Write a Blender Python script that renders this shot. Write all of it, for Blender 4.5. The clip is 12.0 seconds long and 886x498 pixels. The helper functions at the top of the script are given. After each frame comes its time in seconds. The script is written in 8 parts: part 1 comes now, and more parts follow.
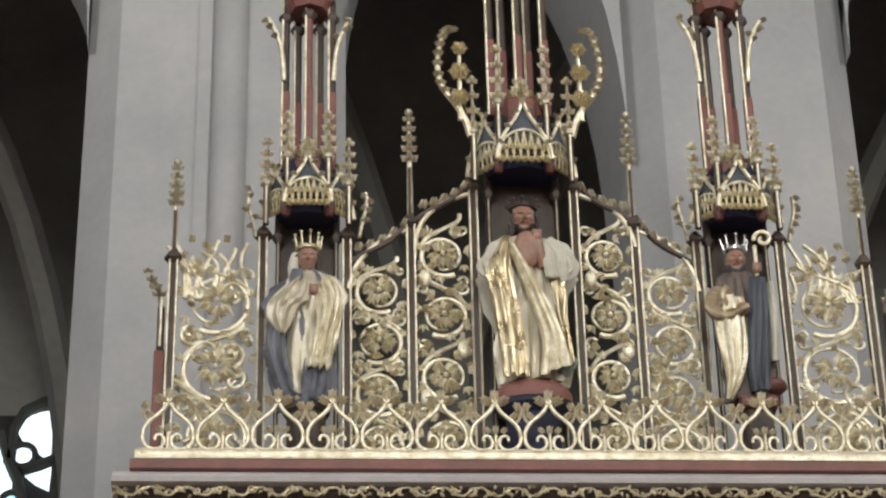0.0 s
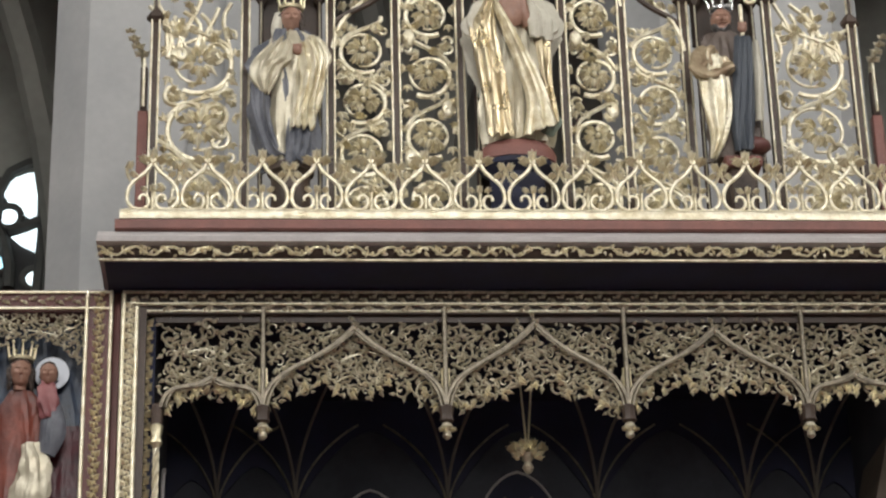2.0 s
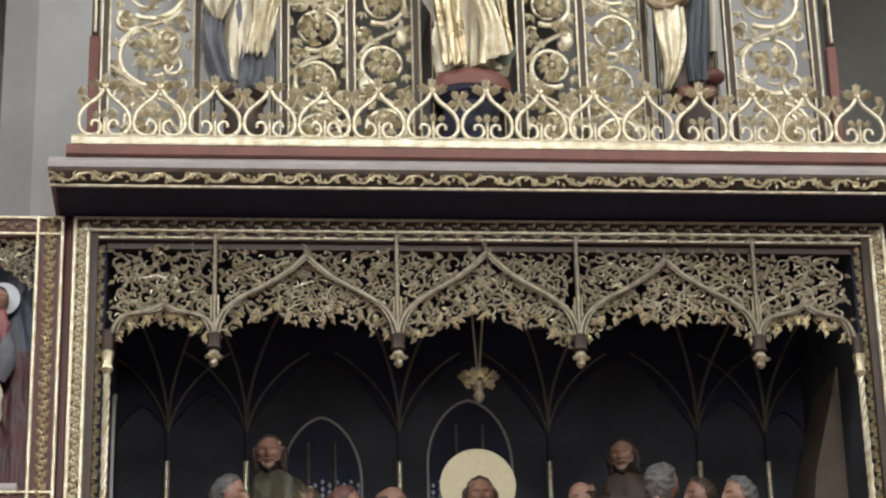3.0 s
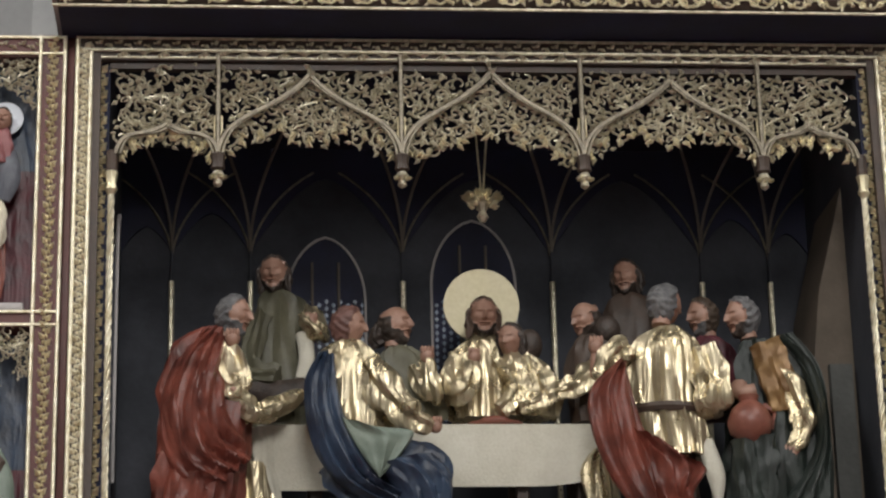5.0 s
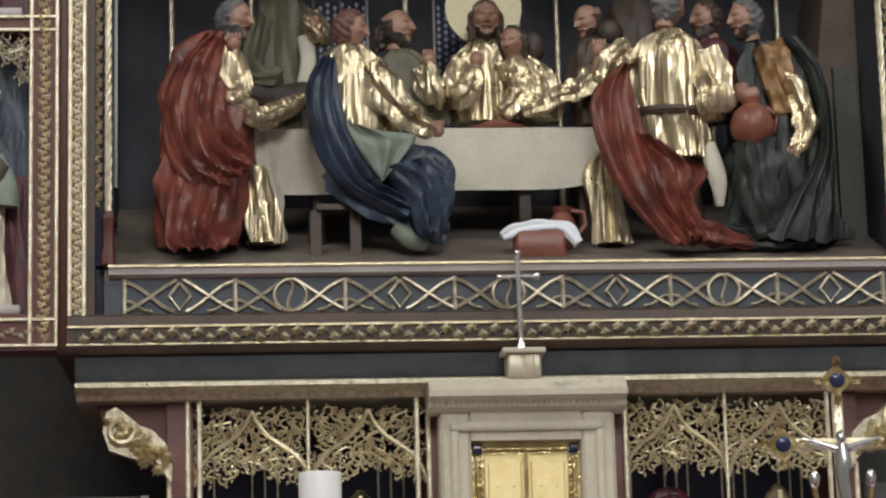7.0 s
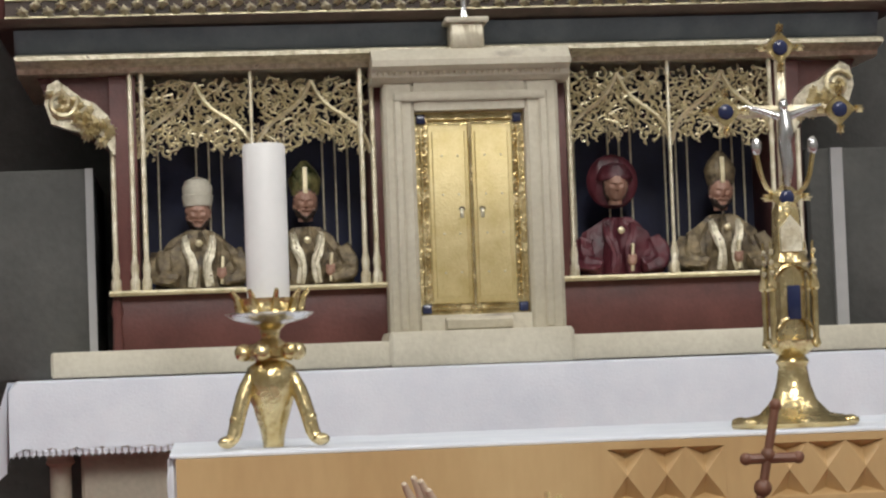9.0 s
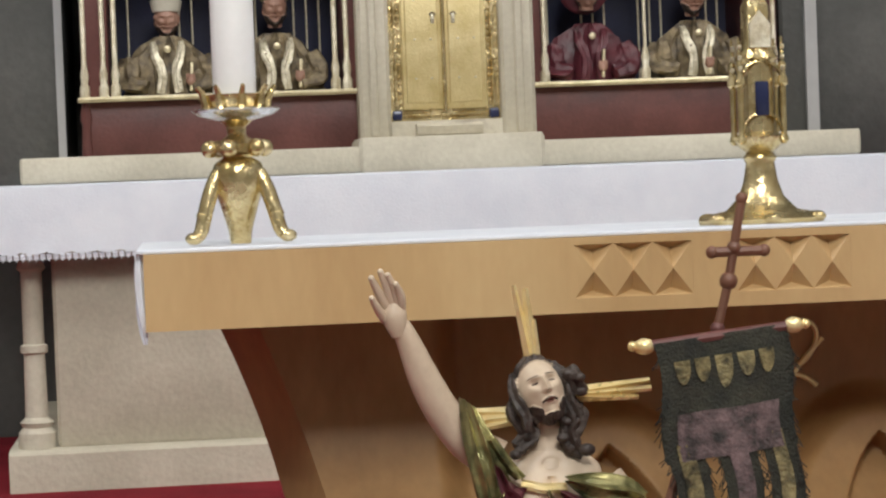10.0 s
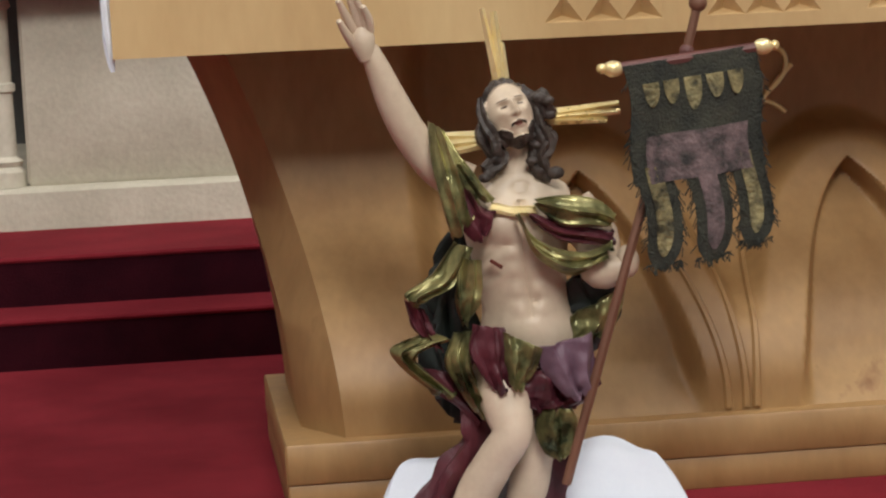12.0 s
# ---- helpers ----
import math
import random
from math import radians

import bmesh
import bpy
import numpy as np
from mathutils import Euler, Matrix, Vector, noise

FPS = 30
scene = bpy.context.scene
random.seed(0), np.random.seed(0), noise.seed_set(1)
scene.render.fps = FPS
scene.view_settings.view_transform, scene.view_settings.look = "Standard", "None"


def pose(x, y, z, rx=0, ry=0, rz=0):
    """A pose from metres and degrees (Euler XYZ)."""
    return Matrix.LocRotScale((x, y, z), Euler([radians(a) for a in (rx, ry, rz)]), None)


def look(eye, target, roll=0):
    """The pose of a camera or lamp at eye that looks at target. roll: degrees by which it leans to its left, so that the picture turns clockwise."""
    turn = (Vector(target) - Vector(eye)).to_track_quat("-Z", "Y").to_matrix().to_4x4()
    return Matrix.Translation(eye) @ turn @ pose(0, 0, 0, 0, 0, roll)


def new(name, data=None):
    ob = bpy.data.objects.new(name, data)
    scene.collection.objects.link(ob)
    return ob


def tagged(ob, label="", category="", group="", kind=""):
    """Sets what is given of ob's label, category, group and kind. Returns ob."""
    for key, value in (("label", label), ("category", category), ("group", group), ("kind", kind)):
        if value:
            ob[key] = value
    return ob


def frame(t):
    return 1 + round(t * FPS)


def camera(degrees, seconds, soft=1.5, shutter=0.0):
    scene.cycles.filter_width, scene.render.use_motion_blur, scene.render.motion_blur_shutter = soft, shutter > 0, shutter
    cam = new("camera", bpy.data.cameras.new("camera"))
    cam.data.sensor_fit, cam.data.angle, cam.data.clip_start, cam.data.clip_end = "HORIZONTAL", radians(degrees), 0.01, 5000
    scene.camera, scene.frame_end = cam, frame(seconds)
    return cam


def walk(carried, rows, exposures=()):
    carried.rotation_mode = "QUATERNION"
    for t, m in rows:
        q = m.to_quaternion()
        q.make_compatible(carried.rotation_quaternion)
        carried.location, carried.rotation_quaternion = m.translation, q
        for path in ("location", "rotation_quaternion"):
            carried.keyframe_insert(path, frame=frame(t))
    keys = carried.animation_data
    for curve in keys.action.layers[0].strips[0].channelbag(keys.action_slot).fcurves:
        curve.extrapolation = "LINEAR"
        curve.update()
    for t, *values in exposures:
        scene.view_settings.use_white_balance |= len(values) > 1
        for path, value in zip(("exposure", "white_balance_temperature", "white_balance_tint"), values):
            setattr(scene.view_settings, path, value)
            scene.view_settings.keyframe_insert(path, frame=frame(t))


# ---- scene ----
# ------------------------------------------------------------------ camera
cam = camera(21.14, 12.0, 2.3)
# seconds, x, y, z, pitch up, turn to the right, lean
ROWS = [
    (0.0, -0.006, -0.016, 1.108, 30.08, 3.79, -1.37),
    (0.5, -0.002, -0.015, 1.103, 28.62, 3.80, -1.33),
    (1.0, -0.000, -0.014, 1.104, 27.23, 3.68, -1.88),
    (1.5, 0.006, -0.010, 1.101, 25.77, 3.90, -1.72),
    (2.0, -0.001, -0.009, 1.103, 24.34, 4.02, -1.54),
    (2.5, -0.000, -0.006, 1.105, 23.47, 4.69, -1.66),
    (3.0, 0.004, -0.008, 1.109, 22.55, 5.18, -1.53),
    (3.2, 0.004, -0.006, 1.113, 21.88, 5.13, -1.37),
    (4.8, -0.007, -0.005, 1.116, 18.76, 4.87, -1.46),
    (5.0, -0.005, -0.007, 1.115, 18.19, 5.03, -1.38),
    (5.5, -0.005, 0.003, 1.122, 16.93, 4.48, -1.27),
    (6.0, -0.001, 0.000, 1.123, 15.17, 4.11, -1.34),
    (6.5, -0.006, -0.004, 1.120, 12.86, 4.55, -1.16),
    (6.7, -0.005, -0.003, 1.127, 12.02, 4.59, -1.33),
    (8.3, -0.010, -0.008, 1.186, 6.19, 5.59, -1.83),
    (8.5, -0.012, 0.004, 1.175, 5.35, 5.63, -1.72),
    (9.0, -0.005, 0.006, 1.146, 2.87, 5.93, -2.13),
    (9.5, 0.001, 0.009, 1.120, 0.45, 6.25, -2.20),
    (10.0, 0.008, 0.015, 1.100, -1.48, 6.38, -2.21),
    (10.5, 0.011, 0.025, 1.083, -3.22, 6.33, -2.34),
    (11.0, 0.013, 0.026, 1.068, -4.92, 6.57, -2.49),
    (11.5, 0.011, 0.021, 1.054, -6.67, 6.83, -2.57),
    (12.0, 0.008, 0.017, 1.049, -7.44, 6.86, -2.55),
]
walk(cam, [(t, pose(x, y, z, 0, 0, -turn) @ pose(0, 0, 0, 90 + up) @ pose(0, 0, 0, 0, 0, lean)) for t, x, y, z, up, turn, lean in ROWS],
     [(0.0, -0.32), (3.2, -0.18), (6.7, -0.20), (8.3, -0.18), (9.5, 0.07), (10.5, 0.14), (11.3, 0.18), (12.0, 0.18)])

# ------------------------------------------------------------------ light
world = bpy.data.worlds.new("world")
scene.world = world
world.use_nodes = True
sky = world.node_tree.nodes.new("ShaderNodeTexSky")
sky.sky_type, sky.sun_disc, sky.sun_elevation, sky.sun_rotation = "NISHITA", False, radians(40), radians(200)
world.node_tree.links.new(sky.outputs[0], world.node_tree.nodes["Background"].inputs["Color"])
world.node_tree.nodes["Background"].inputs["Strength"].default_value = 0.12


def window_light(m, wide, high, watts, colour):
    """Sky light that comes in through a church window."""
    lamp = bpy.data.lights.new("window_light", "AREA")
    lamp.shape, lamp.size, lamp.size_y, lamp.energy, lamp.color = "RECTANGLE", wide, high, watts, colour
    ob = new("window_light", lamp)
    ob.matrix_world = m
    return ob


# clerestory windows of the nave on both sides, the west window, and the choir's own side window
window_light(look((-5.3, 2.4, 10.2), (0.8, 7.3, 2.0)), 3.2, 3.0, 500, (1.0, 0.99, 0.96))
window_light(look((6.3, 2.4, 10.2), (0.8, 7.3, 2.0)), 3.2, 3.0, 430, (1.0, 0.98, 0.95))
window_light(look((0.8, -5.0, 8.0), (0.8, 7.0, 2.0)), 3.4, 4.4, 980, (1.0, 0.98, 0.95))

# ------------------------------------------------------------------ materials
def ramp(nt, fac, stops):
    r = nt.nodes.new("ShaderNodeValToRGB")
    while len(r.color_ramp.elements) < len(stops):
        r.color_ramp.elements.new(0.5)
    for e, (p, c) in zip(r.color_ramp.elements, stops):
        e.position, e.color = p, (*c, 1)
    nt.links.new(fac, r.inputs[0])
    return r.outputs[0]


def mat(name, a, b, scale=8.0, rough=0.6, metal=0.0, bump=0.15, fine=60.0, stretch=(1, 1, 1), spec=0.5, wear=None, wear_at=0.62, grain=0.14, folds=0.0, pleats=(17, 17, 4)):
    """A surface of two tones mixed by broad stains, with fine relief and uneven gloss."""
    m = bpy.data.materials.new(name)
    m.use_nodes = True
    nt = m.node_tree
    bsdf = nt.nodes["Principled BSDF"]
    co = nt.nodes.new("ShaderNodeTexCoord")
    mp = nt.nodes.new("ShaderNodeMapping")
    mp.inputs["Scale"].default_value = stretch
    nt.links.new(co.outputs["Object"], mp.inputs[0])
    n1 = nt.nodes.new("ShaderNodeTexNoise")
    n1.inputs["Scale"].default_value, n1.inputs["Detail"].default_value, n1.inputs["Roughness"].default_value = scale, 5, 0.6
    n2 = nt.nodes.new("ShaderNodeTexNoise")
    n2.inputs["Scale"].default_value, n2.inputs["Detail"].default_value = fine, 3
    for n in (n1, n2):
        nt.links.new(mp.outputs[0], n.inputs["Vector"])
    stops = [(0.34, a), (0.66, b)]
    if wear:
        stops += [(wear_at + 0.05, b), (wear_at + 0.12, wear)]
    colour = ramp(nt, n1.outputs["Fac"], stops)
    mix = nt.nodes.new("ShaderNodeMix")
    mix.data_type, mix.blend_type = "RGBA", "OVERLAY"
    mix.inputs["Factor"].default_value = grain
    nt.links.new(colour, mix.inputs["A"])
    nt.links.new(n2.outputs["Fac"], mix.inputs["B"])
    nt.links.new(mix.outputs["Result"], bsdf.inputs["Base Color"])
    rr = nt.nodes.new("ShaderNodeMapRange")
    rr.inputs["To Min"].default_value, rr.inputs["To Max"].default_value = max(rough - 0.12, 0.03), min(rough + 0.14, 1.0)
    nt.links.new(n1.outputs["Fac"], rr.inputs["Value"])
    nt.links.new(rr.outputs[0], bsdf.inputs["Roughness"])
    bsdf.inputs["Metallic"].default_value = metal
    bsdf.inputs["Specular IOR Level"].default_value = spec
    if bump:
        bp = nt.nodes.new("ShaderNodeBump")
        bp.inputs["Strength"].default_value, bp.inputs["Distance"].default_value = bump, 0.01
        nt.links.new(n2.outputs["Fac"], bp.inputs["Height"])
        nt.links.new(bp.outputs[0], bsdf.inputs["Normal"])
        if folds:
            m2 = nt.nodes.new("ShaderNodeMapping")
            m2.inputs["Scale"].default_value, m2.inputs["Rotation"].default_value = pleats, (0.2, 0.35, 0.0)
            nt.links.new(co.outputs["Object"], m2.inputs[0])
            n3 = nt.nodes.new("ShaderNodeTexNoise")
            n3.inputs["Scale"].default_value, n3.inputs["Detail"].default_value, n3.inputs["Distortion"].default_value = 1.0, 2, 0.8
            nt.links.new(m2.outputs[0], n3.inputs["Vector"])
            b2 = nt.nodes.new("ShaderNodeBump")
            b2.inputs["Strength"].default_value, b2.inputs["Distance"].default_value = folds, 0.05
            nt.links.new(n3.outputs["Fac"], b2.inputs["Height"])
            nt.links.new(b2.outputs[0], bp.inputs["Normal"])
    return m


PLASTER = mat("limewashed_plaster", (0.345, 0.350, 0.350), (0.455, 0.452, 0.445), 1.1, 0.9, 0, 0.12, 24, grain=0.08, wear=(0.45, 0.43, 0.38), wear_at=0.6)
SHADED_PLASTER = mat("shade_darkened_plaster", (0.24, 0.24, 0.22), (0.34, 0.335, 0.30), 0.9, 0.95, 0, 0.2, 14)
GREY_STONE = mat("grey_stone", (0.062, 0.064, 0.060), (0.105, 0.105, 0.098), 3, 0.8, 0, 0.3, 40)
LIMESTONE = mat("pale_limestone", (0.47, 0.43, 0.335), (0.61, 0.565, 0.455), 3, 0.75, 0, 0.25, 60, wear=(0.40, 0.36, 0.29))
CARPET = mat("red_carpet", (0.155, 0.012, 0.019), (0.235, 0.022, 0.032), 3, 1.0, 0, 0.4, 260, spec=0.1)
# Carpet red darkened almost to black: the risers' shade is in the colour.
SHADED_RISER = mat("shade_darkened_riser", (0.020, 0.003, 0.006), (0.034, 0.005, 0.009), 6, 1.0, 0, 0.3, 200, spec=0.05)
NAVE_STONE = mat("nave_floor_stone", (0.26, 0.24, 0.21), (0.36, 0.33, 0.29), 2, 0.6, 0, 0.2, 40)
GILT = mat("gilded_wood", (0.62, 0.54, 0.34), (0.86, 0.78, 0.55), 26, 0.34, 0.7, 0.25, 140, wear=(0.34, 0.25, 0.13), wear_at=0.66)
PALE_GILT = mat("pale_worn_gilding", (0.60, 0.52, 0.34), (0.93, 0.88, 0.71), 24, 0.32, 0.42, 0.3, 120, wear=(0.30, 0.21, 0.10), wear_at=0.62)
DULL_GILT = mat("dull_old_gilding", (0.42, 0.37, 0.25), (0.78, 0.73, 0.58), 40, 0.33, 0.58, 0.3, 160, wear=(0.16, 0.12, 0.075), wear_at=0.58)
BRASS = mat("polished_brass", (0.50, 0.37, 0.15), (0.82, 0.69, 0.40), 16, 0.24, 0.9, 0.3, 70)
DOOR_GOLD = mat("matt_gilt_metal", (0.62, 0.50, 0.23), (0.76, 0.64, 0.35), 14, 0.5, 0.45, 0.2, 120)
OXBLOOD = mat("oxblood_painted_wood", (0.095, 0.032, 0.028), (0.15, 0.054, 0.046), 7, 0.5, 0, 0.15, 90)
REDBROWN = mat("red_brown_painted_wood", (0.17, 0.070, 0.058), (0.25, 0.105, 0.085), 8, 0.55, 0, 0.15, 90)
PINKGREY = mat("stone_grey_painted_wood", (0.42, 0.39, 0.38), (0.52, 0.49, 0.48), 6, 0.6, 0, 0.1, 90)
UMBER = mat("dark_umber_wood", (0.045, 0.030, 0.022), (0.085, 0.055, 0.040), 9, 0.5, 0, 0.2, 80)
NIGHT = mat("night_blue_paint_and_soffit_shade", (0.008, 0.009, 0.026), (0.018, 0.021, 0.055), 5, 0.7, 0, 0.1, 70)
SLATE = mat("blue_grey_painted_wood", (0.045, 0.055, 0.072), (0.08, 0.092, 0.11), 8, 0.55, 0, 0.1, 90)
SHRINE_WALL = mat("smoke_grey_shrine_wall", (0.026, 0.029, 0.038), (0.063, 0.066, 0.080), 4, 0.8, 0, 0.15, 60)
RIB = mat("grey_gilt_rib", (0.13, 0.11, 0.08), (0.30, 0.26, 0.19), 30, 0.4, 0.4, 0.2, 120)
STAGE_BROWN = mat("brown_stage_wall", (0.085, 0.065, 0.045), (0.13, 0.10, 0.075), 6, 0.7, 0, 0.15, 60)
SHRINE_FLOOR = mat("grey_brown_shrine_floor", (0.11, 0.09, 0.075), (0.17, 0.145, 0.12), 9, 0.7, 0, 0.2, 60)
LINEN = mat("white_altar_linen", (0.72, 0.76, 0.84), (0.80, 0.835, 0.90), 6, 0.85, 0, 0.12, 160, grain=0.06)
OLD_LINEN = mat("cream_painted_linen", (0.52, 0.49, 0.40), (0.62, 0.59, 0.50), 6, 0.7, 0, 0.2, 100)
MAPLE = mat("honey_varnished_wood", (0.52, 0.335, 0.155), (0.62, 0.43, 0.212), 2.6, 0.36, 0, 0.05, 55, (1, 1, 0.3), grain=0.10, wear=(0.40, 0.23, 0.10), wear_at=0.64)
VENEER = mat("orange_brown_veneered_wood", (0.265, 0.140, 0.050), (0.40, 0.238, 0.096), 4.2, 0.50, 0, 0.05, 45, (1, 1, 0.45), grain=0.16, wear=(0.24, 0.115, 0.045), wear_at=0.60)
WAX = mat("white_candle_wax", (0.80, 0.80, 0.80), (0.85, 0.85, 0.84), 5, 0.45, 0, 0.05, 60)
SKIN = mat("painted_flesh", (0.27, 0.145, 0.10), (0.40, 0.235, 0.175), 14, 0.45, 0, 0.08, 90)
EYE = mat("painted_eye", (0.05, 0.03, 0.022), (0.09, 0.055, 0.04), 14, 0.4, 0, 0.0)
PALE_SKIN = mat("pale_painted_flesh", (0.55, 0.43, 0.31), (0.70, 0.57, 0.43), 8, 0.45, 0, 0.05, 90, wear=(0.48, 0.31, 0.24), wear_at=0.68, grain=0.08)
HAIR = mat("dark_painted_hair", (0.030, 0.022, 0.018), (0.07, 0.05, 0.04), 30, 0.5, 0, 0.4, 120)
GREY_HAIR = mat("grey_painted_hair", (0.075, 0.075, 0.078), (0.17, 0.165, 0.165), 30, 0.55, 0, 0.4, 120)
RED_ROBE = mat("red_painted_robe", (0.070, 0.018, 0.013), (0.235, 0.062, 0.040), 9, 0.42, 0, 0.1, 90, folds=0.3)
BLUE_ROBE = mat("blue_painted_robe", (0.012, 0.016, 0.030), (0.040, 0.066, 0.115), 8, 0.42, 0, 0.1, 90, folds=0.3)
GREEN_ROBE = mat("green_painted_robe", (0.008, 0.012, 0.010), (0.022, 0.030, 0.025), 9, 0.5, 0, 0.1, 90, folds=0.3)
OLIVE_ROBE = mat("olive_painted_robe", (0.07, 0.066, 0.042), (0.14, 0.13, 0.085), 10, 0.5, 0, 0.1, 90)
SAGE = mat("sage_green_lining", (0.15, 0.19, 0.155), (0.22, 0.265, 0.215), 10, 0.5, 0, 0.1, 90)
GREY_ROBE = mat("blue_grey_painted_robe", (0.060, 0.066, 0.085), (0.17, 0.175, 0.20), 9, 0.5, 0, 0.1, 90, folds=0.3)
CREAM_ROBE = mat("cream_gilded_robe", (0.50, 0.45, 0.33), (0.68, 0.63, 0.50), 12, 0.4, 0.35, 0.1, 90, folds=0.3)
GOLD_ROBE = mat("gilded_robe", (0.44, 0.36, 0.22), (0.70, 0.61, 0.43), 9, 0.28, 0.80, 0.05, 90, folds=0.5, pleats=(30, 30, 2.5))
WINE = mat("wine_red_cloth_paint", (0.05, 0.010, 0.016), (0.13, 0.026, 0.036), 12, 0.45, 0, 0.1, 90, folds=0.3)
OLIVE_GOLD = mat("green_gold_lustre", (0.030, 0.040, 0.016), (0.40, 0.36, 0.15), 16, 0.30, 0.55, 0.06, 90, folds=0.3)
TERRACOTTA = mat("terracotta_paint", (0.18, 0.060, 0.042), (0.26, 0.095, 0.065), 10, 0.4, 0, 0.1, 80)
SILVER = mat("silvered_metal", (0.66, 0.66, 0.66), (0.8, 0.8, 0.8), 12, 0.25, 1.0, 0.1, 90)
HALO = mat("yellowed_ivory_gilding", (0.52, 0.46, 0.30), (0.62, 0.56, 0.40), 4, 0.5, 0.3, 0.06, 60)
BANNER = mat("worn_black_green_banner", (0.018, 0.020, 0.016), (0.05, 0.05, 0.035), 18, 0.95, 0, 0.6, 200)
BANNER_GOLD = mat("tarnished_gold_braid", (0.030, 0.028, 0.016), (0.38, 0.32, 0.15), 34, 0.6, 0.3, 0.5, 160)
BANNER_ROSE = mat("faded_rose_damask", (0.030, 0.028, 0.026), (0.21, 0.145, 0.145), 30, 0.9, 0, 0.5, 160)
POLE_WOOD = mat("red_brown_turned_wood", (0.13, 0.055, 0.032), (0.20, 0.09, 0.055), 12, 0.45, 0, 0.1, 60, (1, 1, 0.2))
RAY = mat("bright_gilding", (0.86, 0.66, 0.28), (0.95, 0.80, 0.46), 20, 0.30, 0.55, 0.1, 120)
LATTICE = mat("blue_glazed_paint", (0.09, 0.13, 0.20), (0.17, 0.22, 0.31), 20, 0.35, 0, 0.1, 90)
RUSSET = mat("russet_gold_sleeve", (0.14, 0.070, 0.025), (0.28, 0.165, 0.065), 9, 0.4, 0.3, 0.1, 90)
PLUM = mat("plum_cloth_paint", (0.12, 0.06, 0.09), (0.22, 0.14, 0.18), 10, 0.5, 0, 0.1, 90)
CLOAK_BROWN = mat("brown_painted_cloak", (0.07, 0.05, 0.04), (0.16, 0.125, 0.105), 9, 0.5, 0, 0.1, 90, folds=0.3)
GOLD_BROWN = mat("brown_gold_vestment", (0.22, 0.15, 0.09), (0.46, 0.37, 0.24), 12, 0.4, 0.4, 0.1, 90, folds=0.3)
GEM = mat("blue_enamel", (0.015, 0.02, 0.06), (0.03, 0.04, 0.105), 10, 0.15, 0, 0.0)
BISHOP = mat("tarnished_gold_vestment", (0.06, 0.045, 0.03), (0.27, 0.21, 0.12), 26, 0.5, 0.3, 0.2, 90, folds=0.3)
LEAD_AND_SHADE = mat("window_lead_and_wall_shade", (0.02, 0.02, 0.02), (0.04, 0.04, 0.04), 10, 0.7)


def glowing_glass(name, colour, strength):
    """Stained glass with the daylight behind it."""
    m = bpy.data.materials.new(name)
    m.use_nodes = True
    nt = m.node_tree
    bsdf = nt.nodes["Principled BSDF"]
    n = nt.nodes.new("ShaderNodeTexNoise")
    n.inputs["Scale"].default_value = 7
    c = ramp(nt, n.outputs["Fac"], [(0.35, tuple(0.55 * k for k in colour)), (0.65, colour)])
    nt.links.new(c, bsdf.inputs["Emission Color"])
    bsdf.inputs["Emission Strength"].default_value = strength
    bsdf.inputs["Base Color"].default_value = (*colour, 1)
    bsdf.inputs["Roughness"].default_value = 0.2
    return m


GLASS_WHITE = glowing_glass("pale_stained_glass", (0.82, 0.95, 1.0), 2.6)
GLASS_PALE = glowing_glass("pale_blue_stained_glass", (0.50, 0.86, 1.0), 1.9)
GLASS_BLUE = glowing_glass("blue_stained_glass", (0.12, 0.36, 0.60), 1.0)
GLASS_AMBER = glowing_glass("amber_stained_glass", (0.75, 0.25, 0.06), 0.9)


